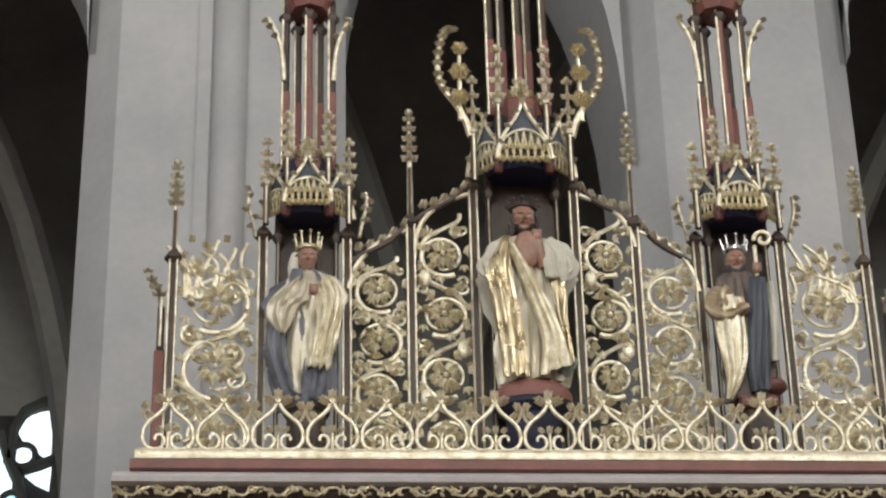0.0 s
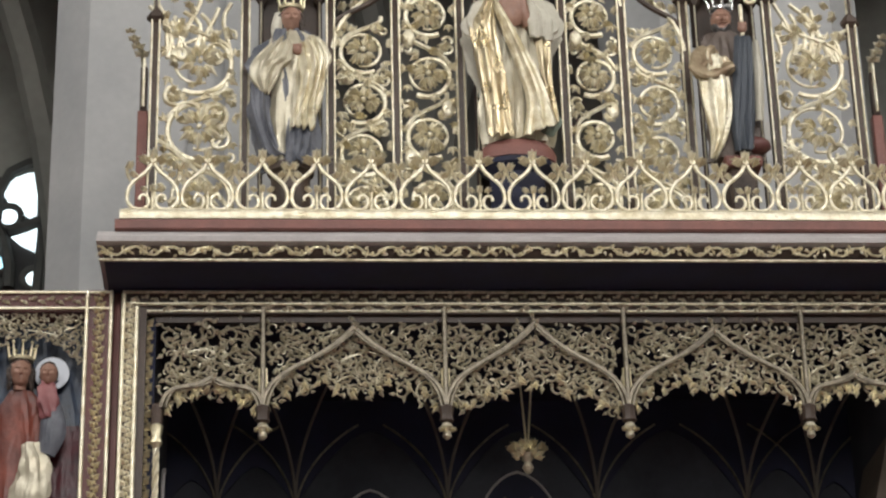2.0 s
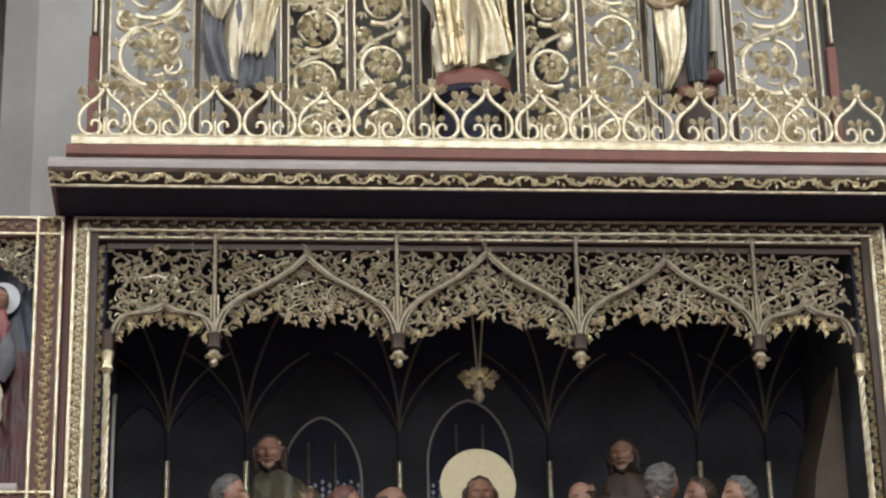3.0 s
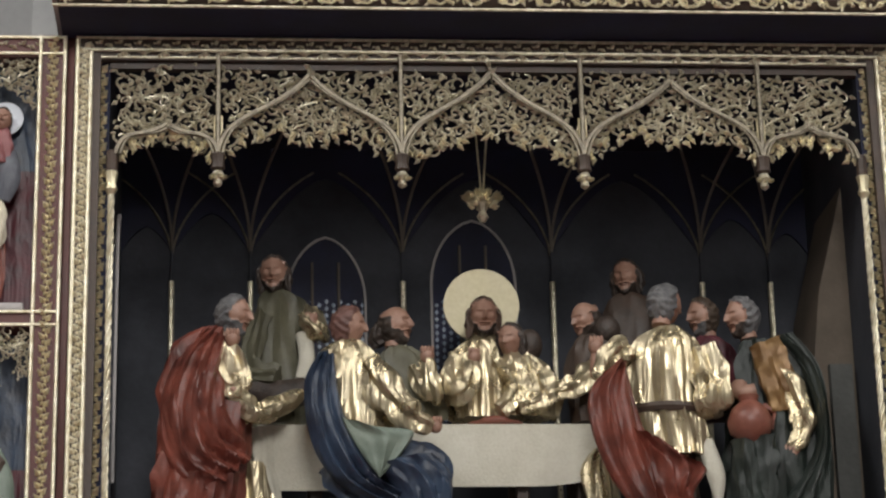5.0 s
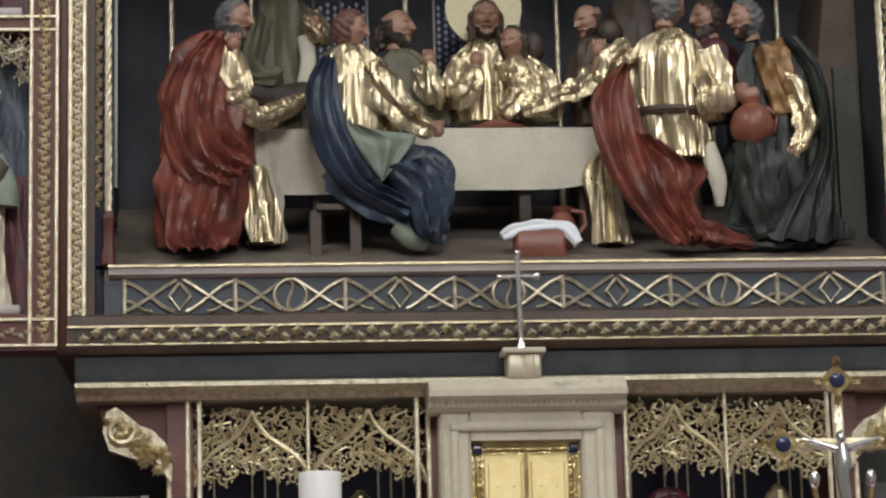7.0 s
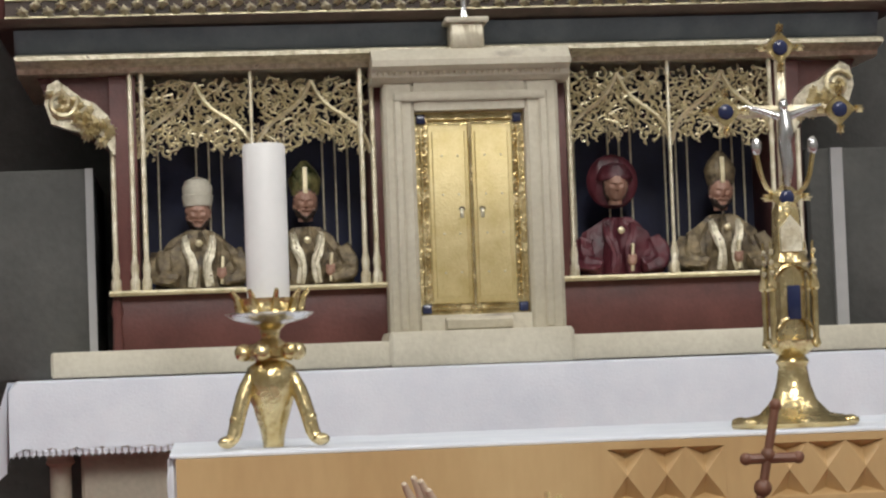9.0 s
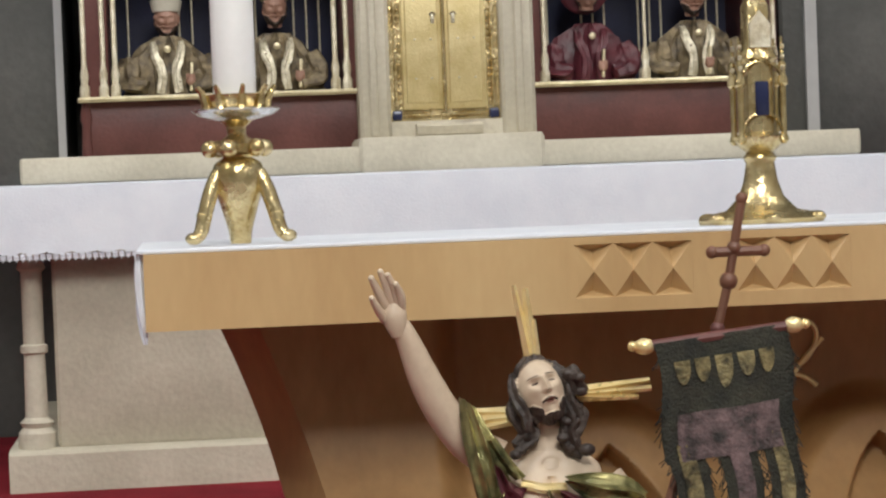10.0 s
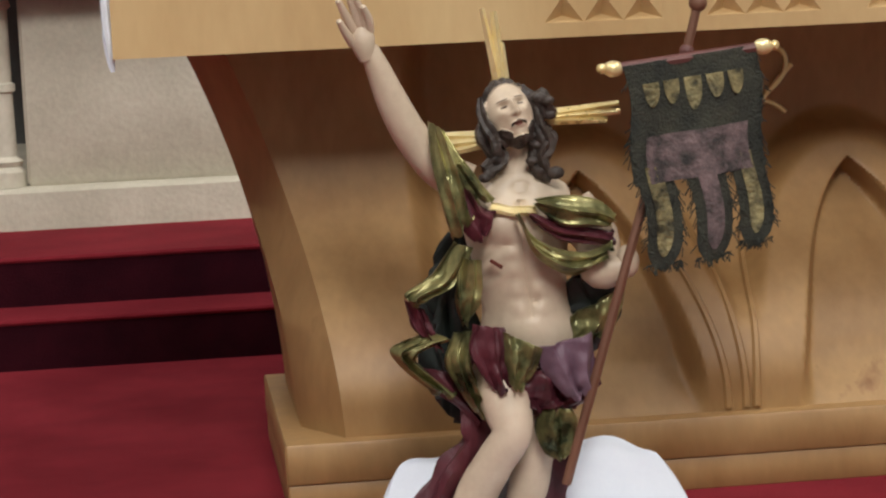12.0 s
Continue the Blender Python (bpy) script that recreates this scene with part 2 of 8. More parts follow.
# ------------------------------------------------------------------ mesh kit
class Shape:
    """Collects vertices and faces, with a material for each face."""

    def __init__(self):
        self.v, self.f, self.m, self.mats = [], [], [], []

    def slot(self, material):
        if material not in self.mats:
            self.mats.append(material)
        return self.mats.index(material)

    def add(self, verts, faces, material):
        n, s = len(self.v), self.slot(material)
        self.v += [tuple(p) for p in verts]
        self.f += [tuple(i + n for i in q) for q in faces]
        self.m += [s] * len(faces)
        return self

    def box(self, x0, x1, y0, y1, z0, z1, material, e=0.0):
        """A box; e chamfers its upright and level edges."""
        if e <= 0:
            v = [(x, y, z) for z in (z0, z1) for x, y in ((x0, y0), (x1, y0), (x1, y1), (x0, y1))]
            return self.add(v, [(3, 2, 1, 0), (4, 5, 6, 7), (0, 1, 5, 4), (1, 2, 6, 5), (2, 3, 7, 6), (3, 0, 4, 7)], material)
        ring = lambda d, z: [(x0 + d, y0 + e, z), (x0 + e, y0 + d, z), (x1 - e, y0 + d, z), (x1 - d, y0 + e, z),
                             (x1 - d, y1 - e, z), (x1 - e, y1 - d, z), (x0 + e, y1 - d, z), (x0 + d, y1 - e, z)]
        v = ring(e * 0.7, z0) + ring(0, z0 + e) + ring(0, z1 - e) + ring(e * 0.7, z1)
        f = [tuple(range(7, -1, -1)), tuple(range(24, 32))]
        f += [(8 * k + i, 8 * k + (i + 1) % 8, 8 * k + 8 + (i + 1) % 8, 8 * k + 8 + i) for k in range(3) for i in range(8)]
        return self.add(v, f, material)

    def tube(self, path, r, material, sides=5, r1=None, flat=1.0, close=True, ridge=0.0, seed=0.0):
        """A round bar along a path; r1 is its radius at the end, flat squeezes it in y."""
        pts = [Vector(p) for p in path]
        if len(pts) < 2:
            return self
        n, v, f = len(pts), [], []
        side = None
        for i, p in enumerate(pts):
            d = (pts[min(i + 1, n - 1)] - pts[max(i - 1, 0)])
            d = d.normalized() if d.length > 1e-9 else Vector((0, 0, 1))
            if side is None:
                side = d.cross(Vector((0, 1, 0)) if abs(d.y) < 0.9 else Vector((1, 0, 0))).normalized()
            else:
                side = (side - d * side.dot(d))
                side = side.normalized() if side.length > 1e-6 else d.orthogonal().normalized()
            up = d.cross(side)
            k = i / (n - 1)
            rr = (r(k) if callable(r) else r + ((r1 if r1 is not None else r) - r) * k)
            for j in range(sides):
                a = 2 * math.pi * j / sides
                q = rr
                if ridge:
                    q = rr * (1 + ridge * (0.65 * (1 - 2.2 * abs(math.sin(1.5 * a + seed + 1.3 * k)) ** 0.8) + 0.5 * math.sin(5 * a - 2 * seed + 5 * k) + 0.6 * noise.noise(p * 22 + Vector((a, 0, seed)))))
                o = side * math.cos(a) * q + up * math.sin(a) * q * flat
                v.append(p + o)
        for i in range(n - 1):
            for j in range(sides):
                k = (j + 1) % sides
                f.append((i * sides + j, i * sides + k, i * sides + sides + k, i * sides + sides + j))
        if close:
            f += [tuple(range(sides - 1, -1, -1)), tuple(range((n - 1) * sides, n * sides))]
        return self.add(v, f, material)

    def lathe(self, x, y, profile, material, sides=16, sx=1.0, sy=1.0, fold=None):
        """Turns a profile of (radius, z) about the upright through x, y."""
        v, f, n = [], [], len(profile)
        for i, (r, z) in enumerate(profile):
            for j in range(sides):
                a = 2 * math.pi * j / sides
                q = r * (fold(a, i / max(n - 1, 1)) if fold else 1.0)
                v.append((x + q * sx * math.cos(a), y + q * sy * math.sin(a), z))
        for i in range(n - 1):
            for j in range(sides):
                k = (j + 1) % sides
                f.append((i * sides + j, i * sides + k, i * sides + sides + k, i * sides + sides + j))
        f += [tuple(range(sides - 1, -1, -1)), tuple(range((n - 1) * sides, n * sides))]
        return self.add(v, f, material)

    def ball(self, c, r, material, n=10, sx=1.0, sy=1.0, sz=1.0):
        prof = [(max(r * math.sin(math.pi * i / n), 1e-4), c[2] - r * sz * math.cos(math.pi * i / n)) for i in range(n + 1)]
        return self.lathe(c[0], c[1], prof, material, n + 4, sx, sy)

    def prism(self, outline, y0, y1, material):
        """A plate cut to an outline of (x, z), from y0 (front) to y1."""
        n = len(outline)
        v = [(x, y0, z) for x, z in outline] + [(x, y1, z) for x, z in outline]
        f = [tuple(range(n)), tuple(range(2 * n - 1, n - 1, -1))] + [(i + n, (i + 1) % n + n, (i + 1) % n, i) for i in range(n)]
        return self.add(v, f, material)

    def run(self, profile, x0, x1, material):
        """A moulding of (y, z) profile running from x0 to x1, closed at its ends."""
        n = len(profile)
        v = [(x0, y, z) for y, z in profile] + [(x1, y, z) for y, z in profile]
        f = [(i, (i + 1) % n, (i + 1) % n + n, i + n) for i in range(n)] + [tuple(range(n - 1, -1, -1)), tuple(range(n, 2 * n))]
        return self.add(v, f, material)

    def leaf(self, c, a, s, material, bulge=0.35, lobes=3):
        """A small lobed gilt leaf in the x-z plane, pointing along the angle a, swelling to the front."""
        x, y, z = c
        ca, sa = math.cos(a), math.sin(a)
        rim = []
        n = lobes * 4 + 2
        for i in range(n):
            t = 2 * math.pi * i / n
            r = 0.5 + 0.16 * math.cos(lobes * 2 * t * 0.5 * 2)
            u, w = 0.45 + r * math.cos(t), 0.72 * r * math.sin(t)
            rim.append((x + s * (u * ca - w * sa), y + s * 0.10 * math.sin(3 * t + a), z + s * (u * sa + w * ca)))
        mid = (x + s * 0.45 * ca, y - s * bulge * 1.35, z + s * 0.45 * sa)
        back = (x + s * 0.45 * ca, y + s * 0.12, z + s * 0.45 * sa)
        f = [(n, i, (i + 1) % n) for i in range(n)] + [(n + 1, (i + 1) % n, i) for i in range(n)]
        return self.add(rim + [mid, back], f, material)

    def spike(self, c, a, s, material, wide=0.30, rise=0.34):
        """A narrow pointed leaf with a sharp raised midrib, along the angle a in the x-z plane."""
        x, y, z = c
        ca, sa = math.cos(a), math.sin(a)
        R = lambda u, w, d: (x + s * (u * ca - w * sa), y - s * d, z + s * (u * sa + w * ca))
        v = [R(0, 0, 0.05), R(0.35, wide, 0.0), R(0.62, wide * 0.55, 0.08), R(1.0, 0, -0.05), R(0.62, -wide * 0.55, 0.08), R(0.35, -wide, 0.0), R(0.45, 0, rise), R(0.45, 0, -0.10)]
        return self.add(v, [(6, i, (i + 1) % 6) for i in range(6)] + [(7, (i + 1) % 6, i) for i in range(6)], material)

    def mesh(self, name, smooth=True):
        me = bpy.data.meshes.new(name)
        me.from_pydata(self.v, [], self.f)
        for m in self.mats:
            me.materials.append(m)
        me.polygons.foreach_set("material_index", self.m)
        me.update()
        bm = bmesh.new()
        bm.from_mesh(me)
        bmesh.ops.recalc_face_normals(bm, faces=bm.faces)
        bm.to_mesh(me)
        bm.free()
        if smooth:
            me.polygons.foreach_set("use_smooth", [True] * len(me.polygons))
            me.set_sharp_from_angle(angle=radians(38))
        return me


def world_of(ob):
    m = ob.matrix_basis.copy()
    return world_of(ob.parent) @ ob.matrix_parent_inverse @ m if ob.parent else m


def under(ob, parent):
    ob.parent = parent
    ob.matrix_parent_inverse = world_of(parent).inverted()
    return ob


def part(name, shape, parent=None, label="", smooth=True):
    """One mesh object, under a thing or a part where a parent is given."""
    ob = new(name, shape.mesh(name, smooth))
    if parent:
        under(ob, parent)
    return tagged(ob, label)


def repeat(name, mesh, parent, at, turn=0, scale=(1, 1, 1)):
    """A piece that shares its mesh with its like."""
    ob = new(name, mesh)
    ob.matrix_basis = pose(*at, 0, turn, 0) @ Matrix.Diagonal((*scale, 1))
    return under(ob, parent)


def thing(name, label, category, at=(0, 0, 0), group="", kind=""):
    """An Empty at a thing's base, to hold its parts."""
    ob = new(name)
    ob.empty_display_size = 0.05
    ob.location = at
    return tagged(ob, label, category, group, kind)


def single(name, shape, label, category, group="", kind="", smooth=True):
    """A thing of one mesh."""
    return tagged(part(name, shape, None, "", smooth), label, category, group, kind)


def arc(cx, cz, r, a0, a1, n, y=0.0):
    return [(cx + r * math.cos(radians(a0 + (a1 - a0) * i / n)), y, cz + r * math.sin(radians(a0 + (a1 - a0) * i / n))) for i in range(n + 1)]


def bez(p0, p1, p2, p3, n=10):
    """A smooth curve between two points, with two handles."""
    p0, p1, p2, p3 = Vector(p0), Vector(p1), Vector(p2), Vector(p3)
    return [p0 * (1 - t) ** 3 + p1 * 3 * t * (1 - t) ** 2 + p2 * 3 * t * t * (1 - t) + p3 * t ** 3 for t in (i / n for i in range(n + 1))]


def spiral(cx, cz, r, a0, turns, y=0.0, n=22, inner=0.25):
    """A scroll that winds inwards from radius r."""
    out = []
    for i in range(n + 1):
        t = i / n
        a, q = a0 + turns * 2 * math.pi * t, r * (1 - (1 - inner) * t)
        out.append((cx + q * math.cos(a), y - 0.004 * math.sin(t * 6), cz + q * math.sin(a)))
    return out


CX = 0.845          # the retable's axis

# ------------------------------------------------------------------ the church
FLOOR = Shape().box(-5.6, 6.6, 2.6, 10.6, -0.12, 0.0, CARPET)
floor_choir = single("floor_choir", FLOOR, "deep red carpet covering the raised sanctuary floor", "floor", kind="structure")
floor_nave = single("floor_nave", Shape().box(-5.6, 6.6, -5.6, 2.6, -0.62, -0.45, NAVE_STONE).box(-5.6, 6.6, 2.45, 2.6, -0.45, -0.002, NAVE_STONE),
                    "worn grey stone floor of the lower nave", "floor", kind="structure")
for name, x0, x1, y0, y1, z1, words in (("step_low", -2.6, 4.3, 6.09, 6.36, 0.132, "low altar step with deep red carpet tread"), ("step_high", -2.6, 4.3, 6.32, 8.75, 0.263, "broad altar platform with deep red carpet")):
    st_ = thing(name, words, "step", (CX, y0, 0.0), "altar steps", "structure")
    part("riser", Shape().box(x0, x1, y0 + 0.006, y1, 0.0, z1 - 0.014, SHADED_RISER), st_, "carpeted riser with its shade in the colour")
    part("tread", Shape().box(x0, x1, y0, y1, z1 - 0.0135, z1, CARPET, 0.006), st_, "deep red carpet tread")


def pier(name, x0, x1, y0, y1):
    """A limewashed pier with chamfered corners and shallow shafts on its front."""
    s = Shape().box(x0, x1, y0, y1, 0.0, 9.6, PLASTER, 0.16)
    return s


left_pier = pier("pier", -1.05, 0.17, 9.2, 10.2)
left_pier.tube([(-0.37, 9.22, z) for z in (0.0, 3, 6, 9.6)], 0.085, PLASTER, 12)
left_pier.box(-0.52, -0.46, 9.185, 9.25, 0, 9.6, PLASTER)
single("wall_pier", left_pier, "pale limewashed church pier with a rounded shaft, scuffed", "pier", kind="structure")
right_pier = pier("pier", 1.49, 2.59, 9.2, 10.2)
single("wall_pier", right_pier, "pale limewashed church pier, stained by damp", "pier", kind="structure")
# the pointed arch between the piers and its neighbours
arch_wall = Shape()


def arch_half(s, x_spring, x_apex, z_spring, z_apex, top, y0, y1, material, n=12):
    """The masonry above one side of a pointed arch."""
    pts = []
    w, h = x_apex - x_spring, z_apex - z_spring
    for i in range(n + 1):
        a = math.pi / 2 * i / n
        pts.append((x_spring + w * (1 - math.cos(a)), z_spring + h * math.sin(a)))
    for (xa, za), (xb, zb) in zip(pts, pts[1:]):
        v = [(xa, y0, za), (xb, y0, zb), (xb, y0, top), (xa, y0, top), (xa, y1, za), (xb, y1, zb), (xb, y1, top), (xa, y1, top)]
        s.add(v, [(0, 1, 2, 3), (7, 6, 5, 4), (0, 4, 5, 1)], material)


arch_half(arch_wall, 1.49, 0.62, 7.0, 9.1, 9.6, 9.25, 10.15, PLASTER)
arch_half(arch_wall, 0.17, 0.62, 7.75, 9.1, 9.6, 9.25, 10.15, PLASTER)
arch_half(arch_wall, -1.05, -2.2, 7.6, 9.2, 9.6, 9.25, 10.15, PLASTER)
arch_half(arch_wall, 2.59, 3.8, 7.6, 9.2, 9.6, 9.25, 10.15, PLASTER)
single("wall_arcade", arch_wall, "pale plastered wall over pointed choir arches", "wall", kind="structure")

single('wall_over_arches', Shape().box(-5.6, 6.6, 9.25, 10.15, 9.6, 12.0, PLASTER), 'pale plastered choir wall above the arches', 'wall', kind='structure')

# ambulatory behind: walls, vault and ribs, their dimness put into a darker plaster colour
amb = Shape().box(-7.2, 8.4, 14.2, 14.5, -0.1, 12, SHADED_PLASTER)
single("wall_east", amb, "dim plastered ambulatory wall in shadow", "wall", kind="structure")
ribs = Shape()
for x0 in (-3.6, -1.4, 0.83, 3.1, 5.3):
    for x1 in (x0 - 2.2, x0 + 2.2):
        ribs.tube(bez((x0, 14.15, 6.2), (x0, 13.6, 8.6), (x1 * 0.3 + x0 * 0.7, 12.4, 9.6), (x1 * 0.5 + x0 * 0.5, 11.6, 9.75), 10), 0.10, SHADED_PLASTER, 6)
    ribs.tube([(x0, 14.15, 0), (x0, 14.15, 6.2)], 0.12, SHADED_PLASTER, 8)
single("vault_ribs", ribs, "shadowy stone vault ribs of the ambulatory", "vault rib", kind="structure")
single("wall_sides", Shape().box(-7.5, -7.2, 10.6, 14.5, -0.1, 12, SHADED_PLASTER).box(8.4, 8.7, 10.6, 14.5, -0.1, 12, SHADED_PLASTER)
       .box(-7.2, -5.6, 10.3, 10.6, -0.1, 12, SHADED_PLASTER).box(6.6, 8.4, 10.3, 10.6, -0.1, 12, SHADED_PLASTER),
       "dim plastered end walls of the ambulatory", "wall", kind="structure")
single("floor_ambulatory", Shape().box(-7.2, 8.4, 10.6, 14.2, -0.12, -0.004, NAVE_STONE), "grey stone ambulatory floor", "floor", kind="structure")
single("wall_north", Shape().box(-5.9, -5.6, -5.6, 10.6, -0.6, 12, PLASTER), "plain pale plastered nave wall", "wall", kind="structure")
single("wall_south", Shape().box(6.6, 6.9, -5.6, 10.6, -0.6, 12, PLASTER), "plain pale plastered nave wall", "wall", kind="structure")
single("wall_west", Shape().box(-5.9, 6.9, -5.9, -5.6, -0.6, 12, PLASTER), "plain pale plastered west wall", "wall", kind="structure")
single("ceiling", Shape().box(-7.5, 8.7, -5.9, 14.5, 12.0, 12.2, PLASTER), "pale plastered church ceiling", "ceiling", kind="structure")

# traceried window far off in the ambulatory
WX = -1.60
win = thing("window_1", "traceried stained glass window with blazing white and pale blue panes", "window", (WX, 14.16, 6.9), kind="structure")
foils = [([(-1.89, 7.93), (-1.86, 7.99), (-1.81, 8.04), (-1.74, 8.07), (-1.67, 8.08), (-1.66, 7.75), (-1.71, 7.75), (-1.74, 7.77), (-1.78, 7.83), (-1.83, 7.83)], GLASS_WHITE), ([(-1.82, 7.61), (-1.73, 7.64), (-1.64, 7.68), (-1.63, 7.49), (-1.69, 7.52), (-1.75, 7.55)], GLASS_WHITE), ([(-2.11, 7.93), (-2.00, 7.87), (-1.97, 7.71), (-1.90, 7.56), (-1.90, 7.49), (-1.99, 7.42), (-2.09, 7.40)], GLASS_WHITE), ([(-1.66, 8.06), (-1.63, 8.07), (-1.62, 7.84), (-1.65, 7.84)], GLASS_AMBER)]
rounds = [((-1.84, 7.75, 0.060), GLASS_WHITE), ((-1.89, 7.42, 0.049), GLASS_PALE), ((-1.66, 7.31, 0.053), GLASS_WHITE), ((-1.92, 7.27, 0.028), GLASS_BLUE)]
bars = [[(-1.92, 7.71), (-1.91, 7.93), (-1.84, 8.07), (-1.73, 8.13), (-1.61, 8.17)], [(-1.99, 7.91), (-1.92, 7.69), (-1.86, 7.57), (-1.82, 7.40), (-1.82, 7.24)], [(-1.84, 7.65), (-1.74, 7.67), (-1.59, 7.74)], [(-1.61, 8.17), (-1.57, 7.20)]]
for sg in (1, -1):
    F = lambda x: WX + sg * (x - WX)
    for outline, glass in foils:
        pts = [(F(x), z) for x, z in outline]
        part("pane", Shape().prism(pts, 14.165, 14.18, glass), win, "blazing stained glass pane")
    for (x, z, r), glass in rounds:
        part("pane", Shape().prism([(q[0], q[2]) for q in arc(F(x), z, r, 0, 342, 18)], 14.165, 14.18, glass), win, "small round stained glass pane")
        part("tracery_ring", Shape().tube(arc(F(x), z, r + 0.02, 0, 360, 20, 14.15), 0.022, GREY_STONE, 6), win)
    for line in bars:
        part("tracery_bar", Shape().tube([(F(x), 14.14, z) for x, z in line], 0.038, GREY_STONE, 6), win, "dark stone tracery bar")
# plate added behind the panes; its dark colour also carries the wall's shade
part("shaded_ground", Shape().box(WX - 0.62, WX + 0.62, 14.181, 14.199, 5.9, 8.05, LEAD_AND_SHADE), win, "dark leaded ground, also standing for the shaded wall around")

# ------------------------------------------------------------------ high altar block
altar = thing("high_altar", "pale limestone high altar with corner colonnettes and moulded plinth", "altar", (CX, 7.4, 0.263))
part("body", Shape().box(-0.36, 2.05, 7.02, 8.7, 0.385, 1.06, LIMESTONE, 0.01), altar)
part("plinth", Shape().run([(6.953, 0.263), (6.953, 0.372), (6.963, 0.379), (7.0, 0.385), (8.7, 0.385), (8.7, 0.263)], -0.50, 2.19, LIMESTONE), altar)
part("mensa", Shape().run([(6.96, 1.06), (6.93, 1.09), (6.93, 1.145), (8.7, 1.145), (8.7, 1.06)], -0.54, 2.23, LIMESTONE), altar)
for x in (-0.42, 2.11):
    s = Shape().lathe(x, 7.04, [(0.055, 0.385), (0.055, 0.43), (0.042, 0.445), (0.05, 0.46), (0.034, 0.475), (0.031, 0.66), (0.04, 0.665), (0.04, 0.685), (0.031, 0.69),
                                (0.031, 0.90), (0.042, 0.91), (0.036, 0.93), (0.06, 1.0), (0.064, 1.06)], LIMESTONE, 12)
    part("colonnette", s, altar)
single("gradine", Shape().box(-0.456, 2.16, 7.3, 8.6, 1.158, 1.236, LIMESTONE, 0.008), "low pale stone ledge behind the altar table", "ledge")

# the altar cloth: lies on the mensa, falls over its front and its ends
cloth = Shape()
NX, rows = 120, [(8.0, 1.152), (7.4, 1.153), (6.95, 1.153), (6.918, 1.146), (6.912, 1.10), (6.91, 1.04), (6.908, 0.99), (6.906, 0.955)]
v = []
for j, (y, z) in enumerate(rows):
    for i in range(NX + 1):
        x = -0.58 + 2.86 * i / NX
        drop = max(0.0, -0.545 - x) + max(0.0, x - 2.235)
        ripple = 0.006 * math.sin(x * 23 + j) * (j > 3) * (j - 3) / 4 + 0.002 * math.sin(x * 61 + 2 * j)
        v.append((max(min(x, 2.245), -0.555), y - abs(ripple), z - drop * 2.0 - (0.004 * math.sin(x * 90) if j == len(rows) - 1 else 0)))
f = [(j * (NX + 1) + i, j * (NX + 1) + i + 1, (j + 1) * (NX + 1) + i + 1, (j + 1) * (NX + 1) + i) for j in range(len(rows) - 1) for i in range(NX)]
cloth.add(v, f, LINEN)
altar_cloth = tagged(thing("altar_cloth", "white linen altar cloth with a lace hem over the stone altar", "cloth", (CX, 7.2, 1.15)))
part("linen", cloth, altar_cloth)
lace = Shape()
for i in range(150):
    x = -0.545 + 2.79 * i / 149
    lace.leaf((x, 6.905, 0.957), -math.pi / 2, 0.024, LINEN, 0.05, 3)
part("lace_hem", lace, altar_cloth, "scalloped white lace hem")
fold_end = Shape().add([(-0.557, 6.92, 1.15), (-0.585, 6.90, 1.06), (-0.60, 6.89, 0.86), (-0.565, 6.93, 0.89), (-0.575, 7.02, 0.90), (-0.57, 7.2, 0.95), (-0.557, 7.2, 1.15)],
                       [(0, 1, 2, 3), (0, 3, 4), (0, 4, 5, 6)], LINEN)
part("hanging_corner", fold_end, altar_cloth, "drooping folded linen corner")

# ------------------------------------------------------------------ tabernacle
tab = thing("tabernacle", "pale stone tabernacle with engraved brass double doors", "tabernacle", (0.875, 7.6, 1.236))
s = Shape()
for x0, x1 in ((0.60, 0.70), (1.055, 1.165)):
    s.box(x0, x1, 7.52, 8.0, 1.236, 2.06, LIMESTONE, 0.012)
s.box(0.70, 1.055, 7.522, 8.0, 1.97, 2.06, LIMESTONE).box(0.70, 1.055, 7.524, 8.0, 1.236, 1.315, LIMESTONE)
part("stone_frame", s, tab)
s = Shape()
for x0, x1, y in ((0.632, 0.66, 7.508), (1.10, 1.128, 7.508)):
    s.box(x0, x1, y, 7.53, 1.27, 2.0, LIMESTONE, 0.006)
s.box(0.632, 1.128, 7.506, 7.53, 2.0, 2.028, LIMESTONE, 0.006)
part("moulding", s, tab)
part("cornice", Shape().run([(7.52, 2.06), (7.49, 2.075), (7.485, 2.09), (7.45, 2.105), (7.45, 2.125), (7.50, 2.165), (8.0, 2.165), (8.0, 2.06)], 0.565, 1.20, LIMESTONE), tab)
s = Shape()
for i in range(34):
    s.leaf((0.585 + 0.0176 * i, 7.482, 2.094), -math.pi / 2, 0.016, DULL_GILT, 0.2, 2)
part("gilt_beading", s, tab, "fine gilt leaf beading")
s = Shape().box(0.70, 1.055, 7.572, 7.60, 1.315, 1.97, BRASS)
part("door_ground", s, tab)
for k, (x0, x1) in enumerate(((0.742, 0.874), (0.880, 1.014))):
    d = Shape().box(x0, x1, 7.556, 7.575, 1.352, 1.925, DOOR_GOLD, 0.004)
    d.box(x0 + 0.012, x1 - 0.012, 7.551, 7.56, 1.372, 1.905, DOOR_GOLD, 0.004)
    for i in range(4):
        for q in (0.33, 0.72):
            d.ball((x0 + (x1 - x0) * q, 7.551, 1.45 + 0.125 * i), 0.0035, DULL_GILT, 6)
    door = part("door", d, tab, "polished brass door leaf with fine studs")
    xk = x1 - 0.030 if k == 0 else x0 + 0.030
